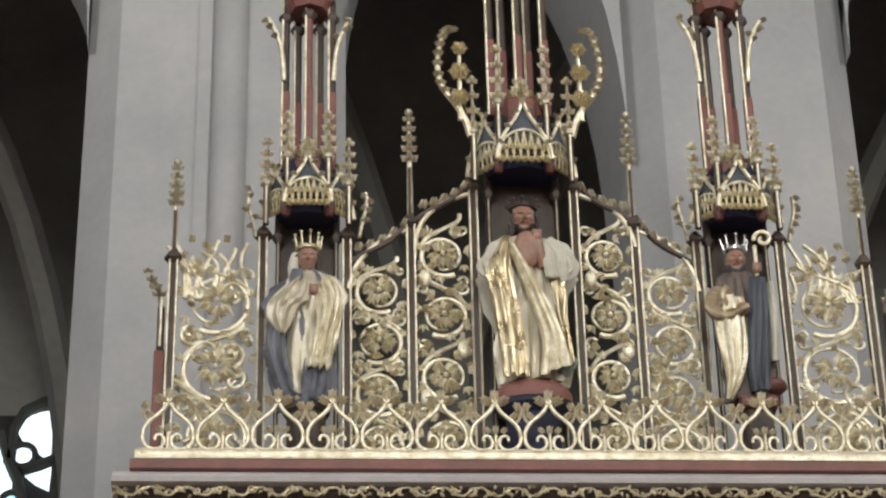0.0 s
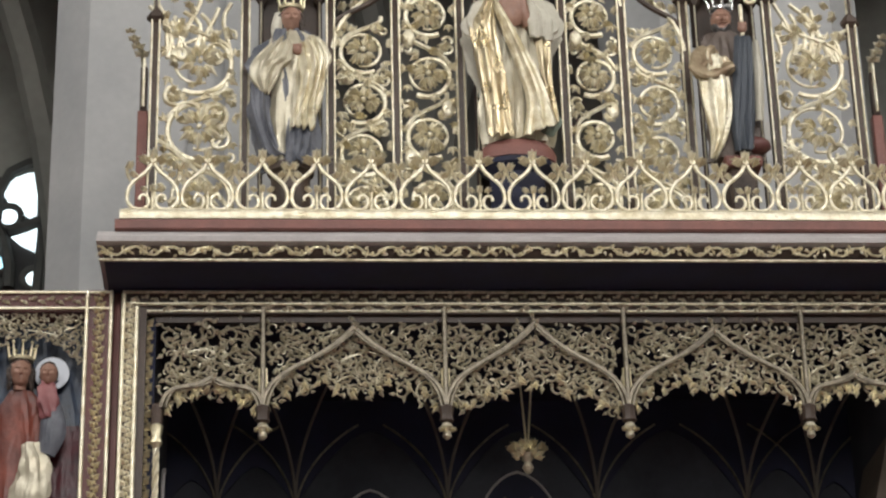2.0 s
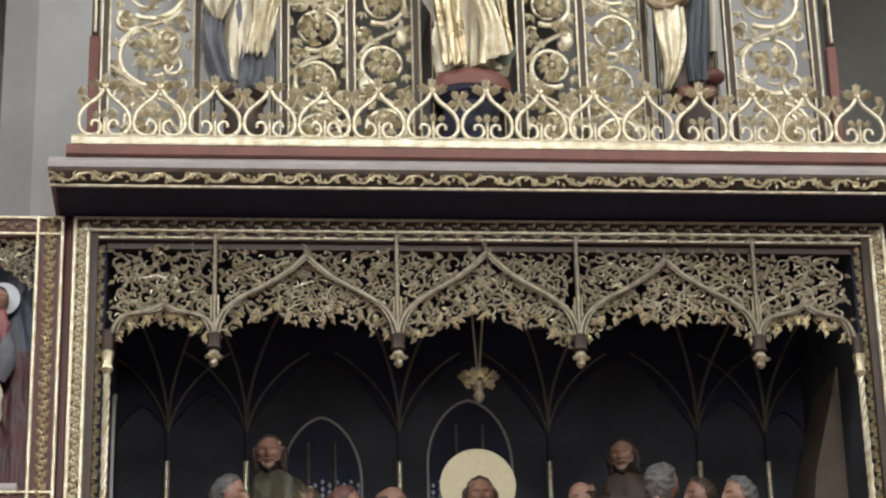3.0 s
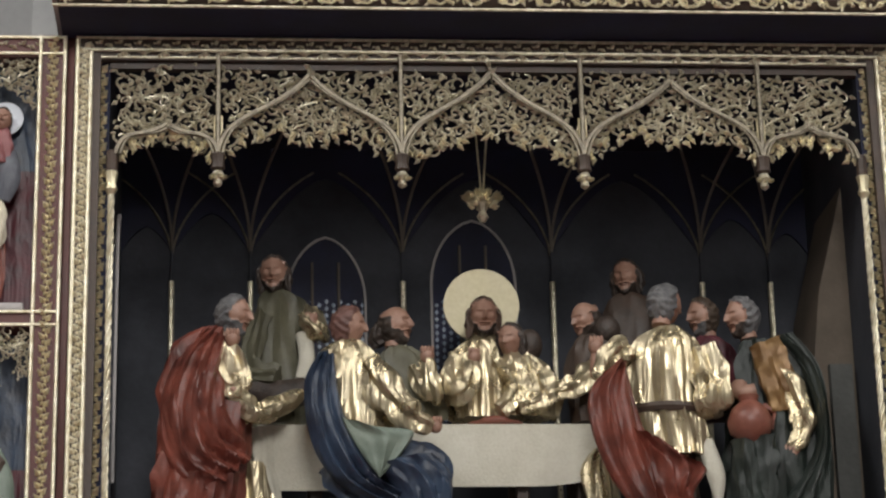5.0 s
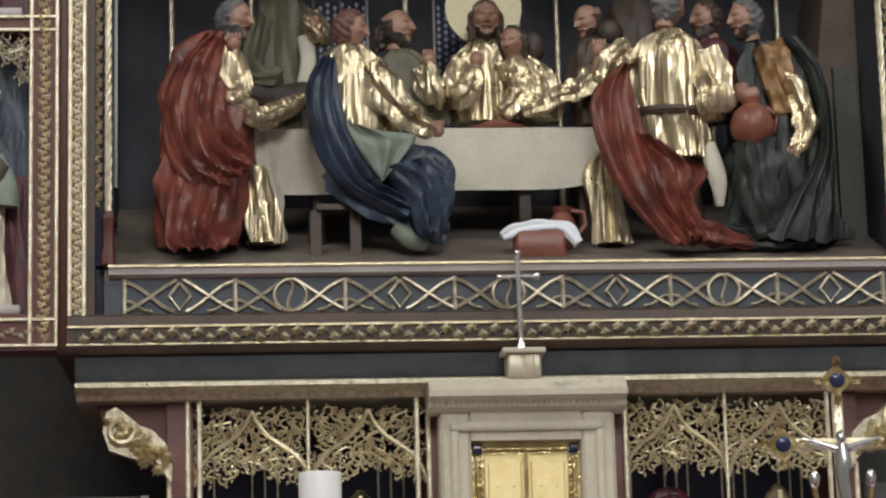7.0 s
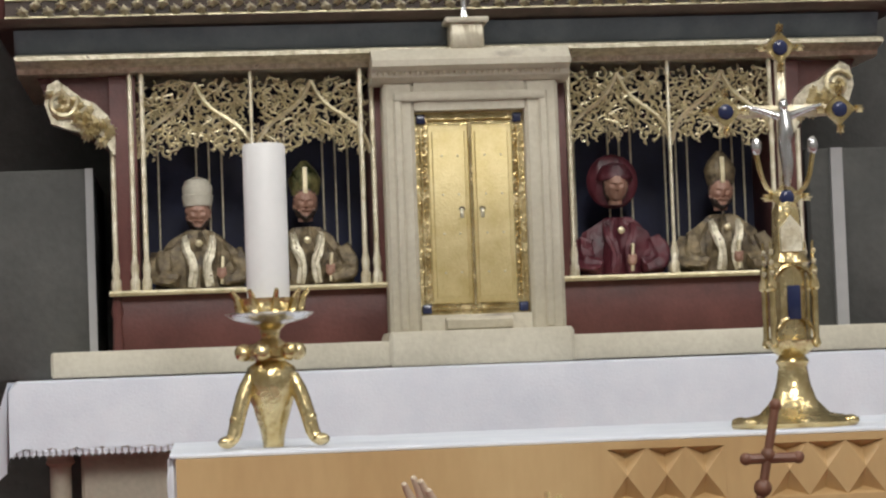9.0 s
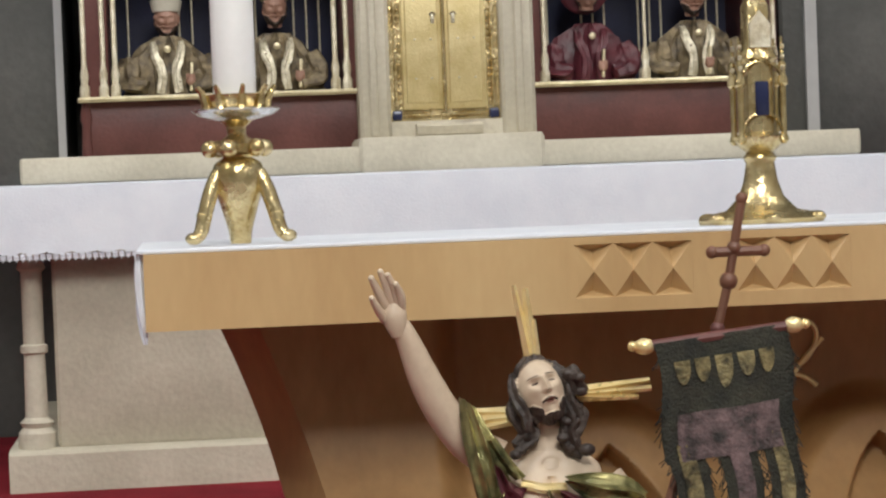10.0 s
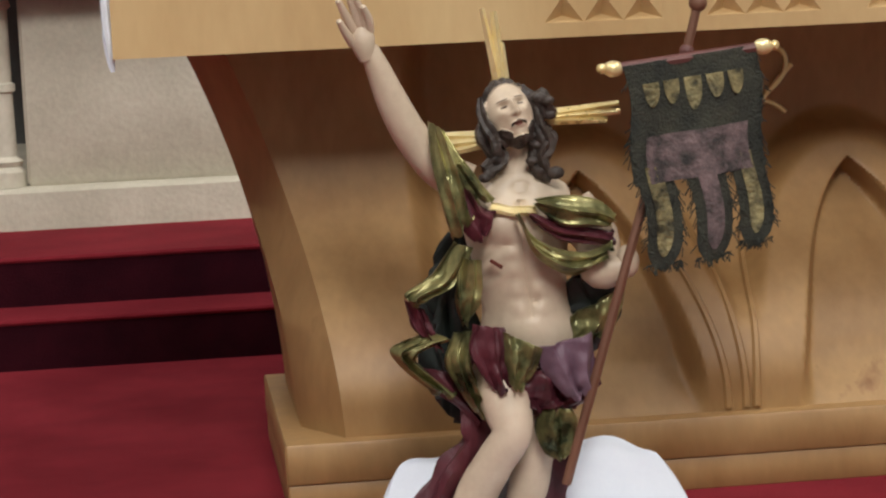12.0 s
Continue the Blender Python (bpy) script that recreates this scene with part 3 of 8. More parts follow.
    part("keyhole_plate", Shape().box(xk - 0.006, xk + 0.006, 7.545, 7.552, 1.625, 1.655, DULL_GILT, 0.002).tube(arc(xk, 1.65, 0.009, 0, 180, 8, 7.545), 0.002, UMBER, 5), door)
part("middle_rod", Shape().tube([(0.877, 7.55, 1.345), (0.877, 7.55, 1.93)], 0.007, BRASS, 8), tab)
s = Shape()
for x in (0.722, 1.034):
    s.tube([(x, 7.56, 1.36), (x, 7.56, 1.92)], 0.0055, BRASS, 6)
    for i in range(26):
        s.ball((x + (0.010 if x < 0.9 else -0.010), 7.562, 1.37 + 0.0215 * i), 0.005, BRASS, 5)
for z in (1.335, 1.945):
    s.tube([(0.74, 7.56, z), (1.015, 7.56, z)], 0.005, BRASS, 6)
part("border", s, tab, "beaded brass border")
for x in (0.722, 1.034):
    for z in (1.335, 1.945):
        part("corner_boss", Shape().box(x - 0.015, x + 0.015, 7.553, 7.565, z - 0.015, z + 0.015, GEM, 0.004), tab, "square dark blue enamel boss")
part("sill", Shape().run([(7.53, 1.25), (7.47, 1.27), (7.46, 1.295), (7.48, 1.305), (7.53, 1.305)], 0.775, 0.985, LIMESTONE), tab)
part("foot_block", Shape().box(0.575, 1.152, 7.285, 7.6, 1.156, 1.262, LIMESTONE, 0.012), tab)
part("pedestal", Shape().box(0.822, 0.93, 7.49, 7.60, 2.165, 2.245, CREAM_ROBE, 0.006).box(0.805, 0.945, 7.475, 7.60, 2.245, 2.262, LIMESTONE, 0.004), tab)
tc = thing("altar_cross", "small silvered cross standing on the tabernacle pedestal", "cross", (0.872, 7.53, 2.262))
part("shaft", Shape().tube([(0.872, 7.53, 2.262), (0.868, 7.53, 2.57)], 0.009, SILVER, 8).lathe(0.872, 7.53, [(0.022, 2.262), (0.014, 2.28), (0.009, 2.30)], SILVER, 10), tc)
part("cross_arm", Shape().tube([(0.808, 7.53, 2.50), (0.93, 7.53, 2.502)], 0.008, SILVER, 8).ball((0.808, 7.53, 2.50), 0.012, SILVER, 6).ball((0.93, 7.53, 2.502), 0.012, SILVER, 6)
     .ball((0.868, 7.53, 2.58), 0.012, SILVER, 6), tc)

# ------------------------------------------------------------------ filigree
def vine(s, x0, x1, z0, z1, y, material, rng, r=0.011, size=0.05, stages=3, top=None):
    """A climbing scroll: broad stems that wind into rings, a leaf rosette in each ring and sprays between them."""
    w, xm = x1 - x0, (x0 + x1) / 2
    h = (z1 - z0) / stages
    side = 1
    for k in range(stages):
        zc, rad = z0 + h * (k + 0.5), min(w * 0.45, h * 0.47)
        a0 = math.radians(-90) - side * 0.5
        ring = spiral(xm, zc, rad, a0, side * 1.12, y, 30, 0.62)
        s.tube(ring, r, material, 6, r * 0.55, 0.8)
        s.tube(bez((xm + side * rad * 0.9, y - 0.004, zc + rad * 0.2), (xm + side * rad, y - 0.01, zc + h * 0.45), (xm - side * rad, y - 0.01, zc + h * 0.45), (xm - side * rad * 0.75, y, zc + h * 0.72), 9), r * 0.8, material, 5)
        for i in range(6):
            a = 1.047 * i + rng.uniform(-0.3, 0.3)
            q = rad * 0.16
            s.leaf((xm + q * math.cos(a), y - 0.012, zc + q * math.sin(a)), a, min(size, rad * 0.60) * rng.uniform(0.85, 1.1), material, 0.55)
            s.spike((xm + q * math.cos(a + 0.5), y - 0.020, zc + q * math.sin(a + 0.5)), a + 0.5, rad * 0.55, material, 0.28, 0.3)
        s.ball((xm, y - 0.024, zc), 0.011, material, 6)
        for i in range(7):
            a = a0 + side * (0.6 + 0.85 * i)
            b = a + side * 0.8 + rng.uniform(-0.4, 0.4)
            for o in (-0.7, 0, 0.7):
                s.spike((xm + rad * math.cos(a), y - 0.010, zc + rad * math.sin(a)), b + o, size * rng.uniform(0.55, 0.85), material, 0.30, 0.34)
        for sx in (-1, 1):
            for sz in (-1, 1):
                c = (xm + sx * w * 0.38, y, zc + sz * h * 0.44)
                s.tube(spiral(c[0], c[2], 0.024, rng.uniform(0, 6), sx * sz * 1.1, y, 10), r * 0.6, material, 5)
                s.leaf((c[0], y - 0.006, c[2]), rng.uniform(0, 6.28), size * 0.75, material, 0.5)
        side = -side
    return s


def thicket(s, x0, x1, low, high, y, material, rng, gap=0.034, r=0.0045, size=0.021):
    """Dense carved foliage between two heights given as functions of x: crossing tendrils, curls and thorny leaves."""
    z_lo, nx = min(low(x0 + (x1 - x0) * i / 20) for i in range(21)), int((x1 - x0) / gap)
    z_hi = max(high(x0 + (x1 - x0) * i / 20) for i in range(21))
    inside = lambda x, z: x0 < x < x1 and low(x) < z < high(x)
    for i in range(nx + 1):
        for j in range(int((z_hi - z_lo) / gap) + 1):
            x = x0 + (i + 0.5 * (j % 2) + rng.uniform(-0.28, 0.28)) * gap
            z = z_lo + (j + rng.uniform(-0.28, 0.28)) * gap
            if not inside(x, z):
                continue
            yy = y + rng.uniform(-0.012, 0.010)
            a = rng.uniform(0, 6.28)
            turn = rng.choice((-1, 1))
            s.tube(spiral(x, z, gap * rng.uniform(0.45, 0.66), a, turn * rng.uniform(0.75, 1.1), yy, 9, 0.3), r, material, 4, r * 0.6)
            tx, tz = x + gap * rng.uniform(-1.5, 1.5), z + gap * rng.uniform(0.5, 1.6)
            if inside(tx, tz):
                s.tube(bez((x, yy, z), (x + gap * 0.9 * turn, yy - 0.006, z + gap * 0.2), (tx + gap * 0.9 * turn, yy - 0.006, tz - gap * 0.2), (tx, yy, tz), 6), r * 0.85, material, 4)
            for k in range(3):
                b = a + 2.2 * k + rng.uniform(-0.4, 0.4)
                q = gap * 0.45
                s.spike((x + q * math.cos(b), yy - 0.005, z + q * math.sin(b)), b + turn * 0.7, size * rng.uniform(0.65, 1.1), material)
    return s


def leaf_row(s, p0, p1, step, size, material, twist=0.7):
    p0, p1 = Vector(p0), Vector(p1)
    n = max(int((p1 - p0).length / step), 1)
    along = math.atan2(p1.z - p0.z, p1.x - p0.x)
    for i in range(n):
        c = p0.lerp(p1, (i + 0.5) / n)
        a = along + (twist if i % 2 else -twist)
        s.spike(c, a, size, material, 0.36, 0.4)
        s.spike(c, a + (1.9 if i % 2 else -1.9), size * 0.62, material, 0.36, 0.4)
    return s


# ------------------------------------------------------------------ predella
rng = random.Random(4)
pre = thing("predella", "oxblood painted wooden predella with gilt tracery over dark niches", "predella", (CX, 7.9, 1.236))
part("base_board", Shape().box(-0.27, 1.985, 7.64, 7.76, 1.236, 1.42, OXBLOOD, 0.003), pre)
part("back_board", Shape().box(-0.27, 1.985, 8.3, 8.4, 1.236, 2.119, NIGHT), pre)
for x0, x1, y0 in ((-0.27, -0.185, 7.63), (0.565, 0.602, 7.63), (1.168, 1.205, 7.63), (1.90, 1.985, 7.63), (0.602, 1.168, 7.7)):
    part("upright_board", Shape().box(x0, x1, y0, 8.3, 1.421, 2.119, OXBLOOD, 0.002), pre)
for sx in (-1, 1):
    e = [(CX + sx * (1.115 - 0.001), 1.9), (CX + sx * 1.13, 1.93), (CX + sx * 1.19, 1.97), (CX + sx * 1.30, 2.02), (CX + sx * 1.34, 2.119), (CX + sx * 1.114, 2.119)]
    part("corbel_board", Shape().prism(e if sx > 0 else e[::-1], 7.66, 8.3, OXBLOOD), pre)
for x0, x1 in ((-0.185, 0.565), (1.205, 1.90)):
    part("niche_back", Shape().box(x0, x1, 7.98, 8.0, 1.42, 2.16, NIGHT), pre, "dark blue niche lining")
    part("niche_floor", Shape().box(x0, x1, 7.66, 7.98, 1.4205, 1.43, UMBER), pre)
    n = 18
    rod = Shape().tube([(0, 0, 0), (0, 0, 0.55)], 0.0036, PALE_GILT, 5).mesh("niche_rod")
    for i in range(n):
        if i % 5 != 2 and i % 5 != 3:
            repeat("niche_rod", rod, pre, (x0 + (x1 - x0) * (i + 0.5) / n, 7.86, 1.43))
    mid = (x0 + x1) / 2
    q = Shape()
    for xa, xb in ((x0, mid), (mid, x1)):
        c = (xa + xb) / 2
        thicket(q, xa + 0.008, xb - 0.008, lambda x: 1.835 + 0.055 * (1 - abs(x - c) / (xb - xa) * 2) ** 0.7 - 0.012 * math.cos((x - c) * 60), lambda x: 2.105, 7.655, GILT, rng, 0.033, 0.0045, 0.021)
        for sg in (-1, 1):
            q.tube(bez((c + sg * (xb - xa) / 2, 7.645, 1.85), (c + sg * (xb - xa) * 0.42, 7.64, 2.0), (c + sg * 0.05, 7.64, 1.95), (c, 7.64, 2.09), 12), 0.008, GILT, 5)
    part("tracery", q, pre, "dense gilt openwork of leaves and twigs")
for x in (-0.262, -0.202, -0.165, 0.183, 0.535, 0.572, 1.214, 1.545, 1.885, 1.925, 1.972):
    z1 = 1.89 if x in (-0.262, 1.972) else 2.15
    thin = 0.7 if x in (0.183, 1.545) else 1.0
    q = Shape().tube([(x, 7.625, 1.43), (x, 7.625, z1)], 0.0085 * thin, PALE_GILT, 6)
    q.lathe(x, 7.625, [(0.016, 1.428), (0.016, 1.46), (0.011, 1.47), (0.014, 1.50), (0.008, 1.53)], PALE_GILT, 8)
    part("gilt_post", q, pre)
part("sill", Shape().run([(7.60, 1.412), (7.595, 1.42), (7.60, 1.428), (7.66, 1.428), (7.66, 1.412)], -0.285, 2.0, GILT), pre, "thin gilt sill")
for sx in (-1, 1):
    q = Shape()
    xo, xi = CX + sx * 1.305, CX + sx * 1.11
    outline = [(xo, 2.09), (xo + sx * 0.012, 2.03), (xo - sx * 0.01, 1.965), (xo - sx * 0.07, 1.945), (xi + sx * 0.03, 1.925), (xi + sx * 0.005, 1.88), (xi - sx * 0.012, 1.86), (xi - sx * 0.014, 1.92),
               (xi + sx * 0.005, 1.985), (xi + sx * 0.05, 2.03), (xi + sx * 0.09, 2.045), (xi + sx * 0.13, 2.08), (xo - sx * 0.03, 2.105)]
    q.prism(outline if sx < 0 else outline[::-1], 7.60, 7.66, DULL_GILT)
    for i in range(34):
        t = rng.random()
        cx, cz = xo - sx * (0.02 + 0.16 * t), 2.03 - 0.10 * t + rng.uniform(-0.04, 0.045) * (1 - 0.5 * t)
        q.leaf((cx, 7.597, cz), rng.uniform(0, 6.28), 0.04, GILT, 0.55)
    q.tube(spiral(xo - sx * 0.045, 2.03, 0.05, 0.4, sx * 1.4, 7.588, 18), 0.008, GILT, 5)
    part("acanthus_scroll", q, pre, "curling gilt acanthus bracket")
    part("post_foot", Shape().lathe(xi - sx * 0.003, 7.64, [(0.018, 1.236), (0.014, 1.34), (0.02, 1.36), (0.012, 1.41)], OXBLOOD, 8), pre)
part("cornice", Shape().run([(7.64, 2.12), (7.60, 2.125), (7.595, 2.14), (7.55, 2.15), (7.52, 2.158), (7.52, 2.172), (7.62, 2.19), (8.4, 2.19), (8.4, 2.12)], -0.555, 2.245, DULL_GILT), pre, "thin gilt and grey cornice")
part("cove", Shape().run([(7.62, 2.191), (7.605, 2.205), (7.59, 2.24), (7.575, 2.262), (8.6, 2.262), (8.6, 2.191)], -0.56, 2.25, SLATE), pre, "blue-black painted cove")

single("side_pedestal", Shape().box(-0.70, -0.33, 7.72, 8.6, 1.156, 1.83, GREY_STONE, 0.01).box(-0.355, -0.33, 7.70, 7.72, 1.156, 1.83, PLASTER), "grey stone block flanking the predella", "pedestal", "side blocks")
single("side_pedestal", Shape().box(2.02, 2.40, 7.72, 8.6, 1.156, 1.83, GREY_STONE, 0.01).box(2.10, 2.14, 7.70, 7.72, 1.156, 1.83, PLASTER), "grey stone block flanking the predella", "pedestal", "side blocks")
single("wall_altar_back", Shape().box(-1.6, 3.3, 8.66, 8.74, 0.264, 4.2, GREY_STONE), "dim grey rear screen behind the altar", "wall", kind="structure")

# ------------------------------------------------------------------ shrine
shr = thing("shrine", "carved gilt and oxblood altar shrine holding a painted supper scene", "altar shrine", (CX, 8.1, 2.262))
XL, XR = -0.586, 2.276
part("base_cove", Shape().run([(7.60, 2.2625), (7.575, 2.27), (7.555, 2.285), (7.55, 2.298), (8.6, 2.298), (8.6, 2.2625)], -0.615, 2.305, UMBER), shr)
s = Shape().box(XL, XR, 7.60, 7.70, 2.2985, 2.37, UMBER)
s.run([(7.60, 2.37), (7.61, 2.40), (7.63, 2.41), (7.70, 2.41), (7.70, 2.37)], XL, XR, UMBER)
part("base_rail", s, shr)
q = Shape().tube([(XL, 7.594, 2.305), (XR, 7.594, 2.305)], 0.006, GILT, 6).tube([(XL, 7.594, 2.364), (XR, 7.594, 2.364)], 0.005, GILT, 6)
for i in range(70):
    q.leaf((XL + 0.04 + 0.0402 * i, 7.592, 2.333), 0.6 if i % 2 else -0.6, 0.042, PALE_GILT, 0.6)
part("rosette_band", q, shr, "band of small gilt rosettes")
s = Shape().box(-0.47, 2.16, 7.655, 7.72, 2.411, 2.53, SLATE)
part("frieze_ground", s, shr, "blue-grey frieze ground")
part("shelf", Shape().run([(7.66, 2.53), (7.625, 2.54), (7.62, 2.57), (7.66, 2.575), (7.72, 2.575), (7.72, 2.53)], -0.455, 2.145, PINKGREY).tube([(-0.455, 7.618, 2.566), (2.145, 7.618, 2.566)], 0.006, GILT, 6), shr)
PITCH = 0.3585
q = Shape()
FX0 = -0.405
for k in range(7):
    a, b = FX0 + k * PITCH, FX0 + (k + 1) * PITCH
    m = (a + b) / 2
    q.tube([(a, 7.648, 2.415), (a, 7.648, 2.527)], 0.008, DULL_GILT, 5)
    for sg, e in ((1, a), (-1, b)):
        q.tube(bez((e, 7.648, 2.52), (e + sg * 0.07, 7.645, 2.50), (e + sg * 0.10, 7.645, 2.44), (m - sg * 0.02, 7.648, 2.42), 8), 0.0065, DULL_GILT, 5)
        q.tube(bez((e, 7.648, 2.42), (e + sg * 0.05, 7.645, 2.44), (e + sg * 0.11, 7.645, 2.49), (m - sg * 0.01, 7.648, 2.525), 8), 0.0065, DULL_GILT, 5)
        q.tube(bez((e, 7.648, 2.455), (e + sg * 0.04, 7.645, 2.46), (e + sg * 0.04, 7.645, 2.42), (e + sg * 0.09, 7.648, 2.42), 5), 0.005, DULL_GILT, 4)
    if k % 2:
        q.tube(arc(m, 2.47, 0.052, 0, 360, 18, 7.646), 0.006, DULL_GILT, 5).tube(bez((m, 7.645, 2.52), (m + 0.03, 7.645, 2.49), (m - 0.03, 7.645, 2.45), (m, 7.645, 2.42), 6), 0.005, DULL_GILT, 4)
    else:
        q.tube([(m, 7.646, 2.515), (m + 0.035, 7.646, 2.47), (m, 7.646, 2.425), (m - 0.035, 7.646, 2.47), (m, 7.646, 2.515)], 0.006, DULL_GILT, 5)
q.tube([(FX0 + 7 * PITCH, 7.648, 2.415), (FX0 + 7 * PITCH, 7.648, 2.527)], 0.008, DULL_GILT, 5)
part("frieze_tracery", q, shr, "pale gilt flowing tracery")

# the stage: a sloping floor, smoky walls and a night-blue vault
def stage(y):
    return 2.575 + 0.42 * (y - 7.66)


s = Shape().add([(-0.47, 7.665, 2.576), (2.16, 7.665, 2.576), (2.16, 8.56, stage(8.56)), (-0.47, 8.56, stage(8.56)), (-0.47, 7.665, 2.5), (2.16, 7.665, 2.5), (2.16, 8.56, 2.5), (-0.47, 8.56, 2.5)],
                [(0, 1, 2, 3), (4, 5, 1, 0), (5, 6, 2, 1), (6, 7, 3, 2), (7, 4, 0, 3), (7, 6, 5, 4)], SHRINE_FLOOR)
part("stage_floor", s, shr, "sloping grey-brown painted stage floor")
part("back_wall", Shape().box(-0.586, 2.276, 8.56, 8.62, 2.2985, 4.41, SHRINE_WALL), shr, "smoke-grey painted back wall")
for x0, x1 in ((-0.586, -0.47), (2.16, 2.276)):
    part("side_wall", Shape().box(x0, x1, 7.70, 8.56, 2.2985, 4.41, SHRINE_WALL), shr, "smoke-grey painted side wall")
part("vault", Shape().box(-0.47, 2.16, 7.72, 8.56, 4.34, 4.41, NIGHT), shr, "night-blue painted vault")
bays = (-0.4695, -0.277, 0.017, 0.592, 1.16, 1.736, 2.0, 2.1595)
for xa, xb in zip(bays, bays[1:]):
    m, hw = (xa + xb) / 2, (xb - xa) / 2
    rise = 0.30 * min(1.0, hw / 0.28)
    curve = [(m + hw * t, 3.92 + rise * (1 - abs(t) ** 1.6)) for t in [k / 8 - 1 for k in range(17)]]
    part("lunette_field", Shape().prism(curve + [(xb, 4.34), (xa, 4.34)], 8.548, 8.559, NIGHT), shr, "night-blue painted vault field")
for x in (-0.277, 0.017, 0.592, 1.16, 1.736, 2.0):
    q = Shape().tube([(x, 8.53, stage(8.5)), (x, 8.53, 3.80)], 0.011, DULL_GILT, 6)
    q.tube([(x, 8.53, 3.80), (x, 8.53, 3.93)], 0.006, SHRINE_WALL, 5)
    shaft = part("wall_shaft", q, shr, "slender gilt wall shaft")
    for sx in (-1, 1):
        part("vault_rib", Shape().tube(bez((x, 8.53, 3.92), (x, 8.5, 4.08), (x + sx * 0.05, 8.4, 4.2), (x + sx * 0.15, 8.2, 4.34), 10), 0.0065, SHRINE_FLOOR, 5), shaft)
        part("arch_rib", Shape().tube(bez((x, 8.54, 3.90), (x + sx * 0.01, 8.54, 4.02), (x + sx * 0.10, 8.54, 4.16), (x + sx * 0.24, 8.54, 4.24), 10), 0.0045, RIB, 5), shaft, "pale wall rib")
for x, w, zt in ((0.30, 0.15, 3.98), (0.86, 0.16, 4.05)):
    q = Shape()
    outl = [(x - w, 3.1), (x + w, 3.1), (x + w, zt - 0.25)] + [(x + w * (1 - (i / 8) ** 1.8), zt - 0.25 + 0.25 * (1 - (1 - i / 8) ** 1.5)) for i in range(1, 9)] + \
           [(x - w * (1 - (1 - i / 8) ** 1.8), zt - 0.25 + 0.25 * (1 - (i / 8) ** 1.5)) for i in range(1, 9)]
    q.prism(outl, 8.552, 8.558, NIGHT)
    rim = [(px, 8.547, pz) for px, pz in outl[1:]] + [(x - w, 8.547, 3.1)]
    q.tube(rim, 0.0055, PINKGREY, 5)
    for dx in (-0.05, 0.05):
        q.tube([(x + dx, 8.547, 3.1), (x + dx, 8.547, zt - 0.1)], 0.006, SHRINE_FLOOR, 5)
    pw = part("painted_window", q, shr, "blue lattice window on the stage wall")
    q = Shape()
    for i in range(int(2 * w / 0.027)):
        for j in range(20):
            px, pz = x - w + 0.018 + 0.027 * i, 3.2 + 0.027 * j + (0.0135 if i % 2 else 0)
            if pz < zt - 0.21:
                q.prism([(px - 0.008, pz), (px, pz - 0.011), (px + 0.008, pz), (px, pz + 0.011)], 8.549, 8.5515, LATTICE)
    part("lattice_panes", q, pw, "small blue diamond panes")
q = Shape().box(-0.4685, -0.455, 7.95, 8.15, 2.8, 3.75, SHRINE_WALL).tube(bez((-0.45, 7.95, 2.9), (-0.45, 7.95, 3.9), (-0.45, 8.0, 3.9), (-0.45, 8.1, 3.9), 8), 0.008, PINKGREY, 5)
part("side_niche", q, shr)
q = Shape().prism([(2.0, 2.66), (2.159, 2.66), (2.159, 4.0), (2.12, 3.85), (2.05, 3.6), (2.01, 3.3)], 8.0, 8.4, STAGE_BROWN)
q.box(2.06, 2.14, 7.96, 7.99, 2.7, 3.32, GREY_STONE)
part("side_doorway", q, shr, "brown painted doorway at the stage end")

# frame of the shrine: rods and leaf mouldings
s = Shape().box(-0.59, -0.50, 7.64, 7.70, 2.411, 4.41, UMBER).box(2.19, 2.28, 7.64, 7.70, 2.411, 4.41, UMBER).box(-0.4995, 2.1895, 7.645, 7.72, 4.325, 4.41, UMBER)
s.box(-0.50, -0.47, 7.68, 7.70, 2.58, 4.325, NIGHT).box(2.16, 2.19, 7.68, 7.70, 2.58, 4.325, NIGHT)
part("frame_ground", s, shr)
for sx in (-1, 1):
    X = lambda d: CX + sx * (1.431 - d)
    q = Shape()
    for d in (0.006, 0.052):
        q.tube([(X(d), 7.632, 2.31), (X(d), 7.632, 4.40 - d)], 0.008, PALE_GILT, 6)
    leaf_row(q, (X(0.030), 7.634, 2.32), (X(0.030), 7.634, 4.37), 0.019, 0.036, PALE_GILT)
    part("frame_moulding", q, shr, "gilt rods enclosing a run of carved leaves")
    q = leaf_row(Shape(), (X(0.085), 7.672, 2.78), (X(0.085), 7.672, 4.32), 0.024, 0.044, GILT, 0.6)
    q.tube([(X(0.068), 7.668, 2.6), (X(0.068), 7.668, 4.34)], 0.005, DULL_GILT, 5)
    part("leaf_column", q, shr, "climbing gilt leaf trail")
    xc = X(0.129)
    q = Shape()
    for k in range(3):
        q.tube([(xc + 0.0065 * math.cos(i * 0.9 + k * 2.1), 7.65 + 0.0065 * math.sin(i * 0.9 + k * 2.1), 2.75 + 1.09 * i / 60) for i in range(61)], 0.0065, PALE_GILT, 5)
    q.lathe(xc, 7.65, [(0.010, 3.83), (0.022, 3.85), (0.016, 3.87), (0.024, 3.91), (0.014, 3.92)], GILT, 8)
    q.lathe(xc, 7.65, [(0.020, 3.915), (0.020, 3.985), (0.014, 3.99)], UMBER, 8)
    q.lathe(xc, 7.65, [(0.024, 2.576), (0.024, 2.62), (0.018, 2.63), (0.019, 2.72), (0.023, 2.73), (0.012, 2.755)], OXBLOOD, 8)
    part("twisted_colonnette", q, shr, "gilt twisted colonnette on an oxblood foot")
q = Shape()
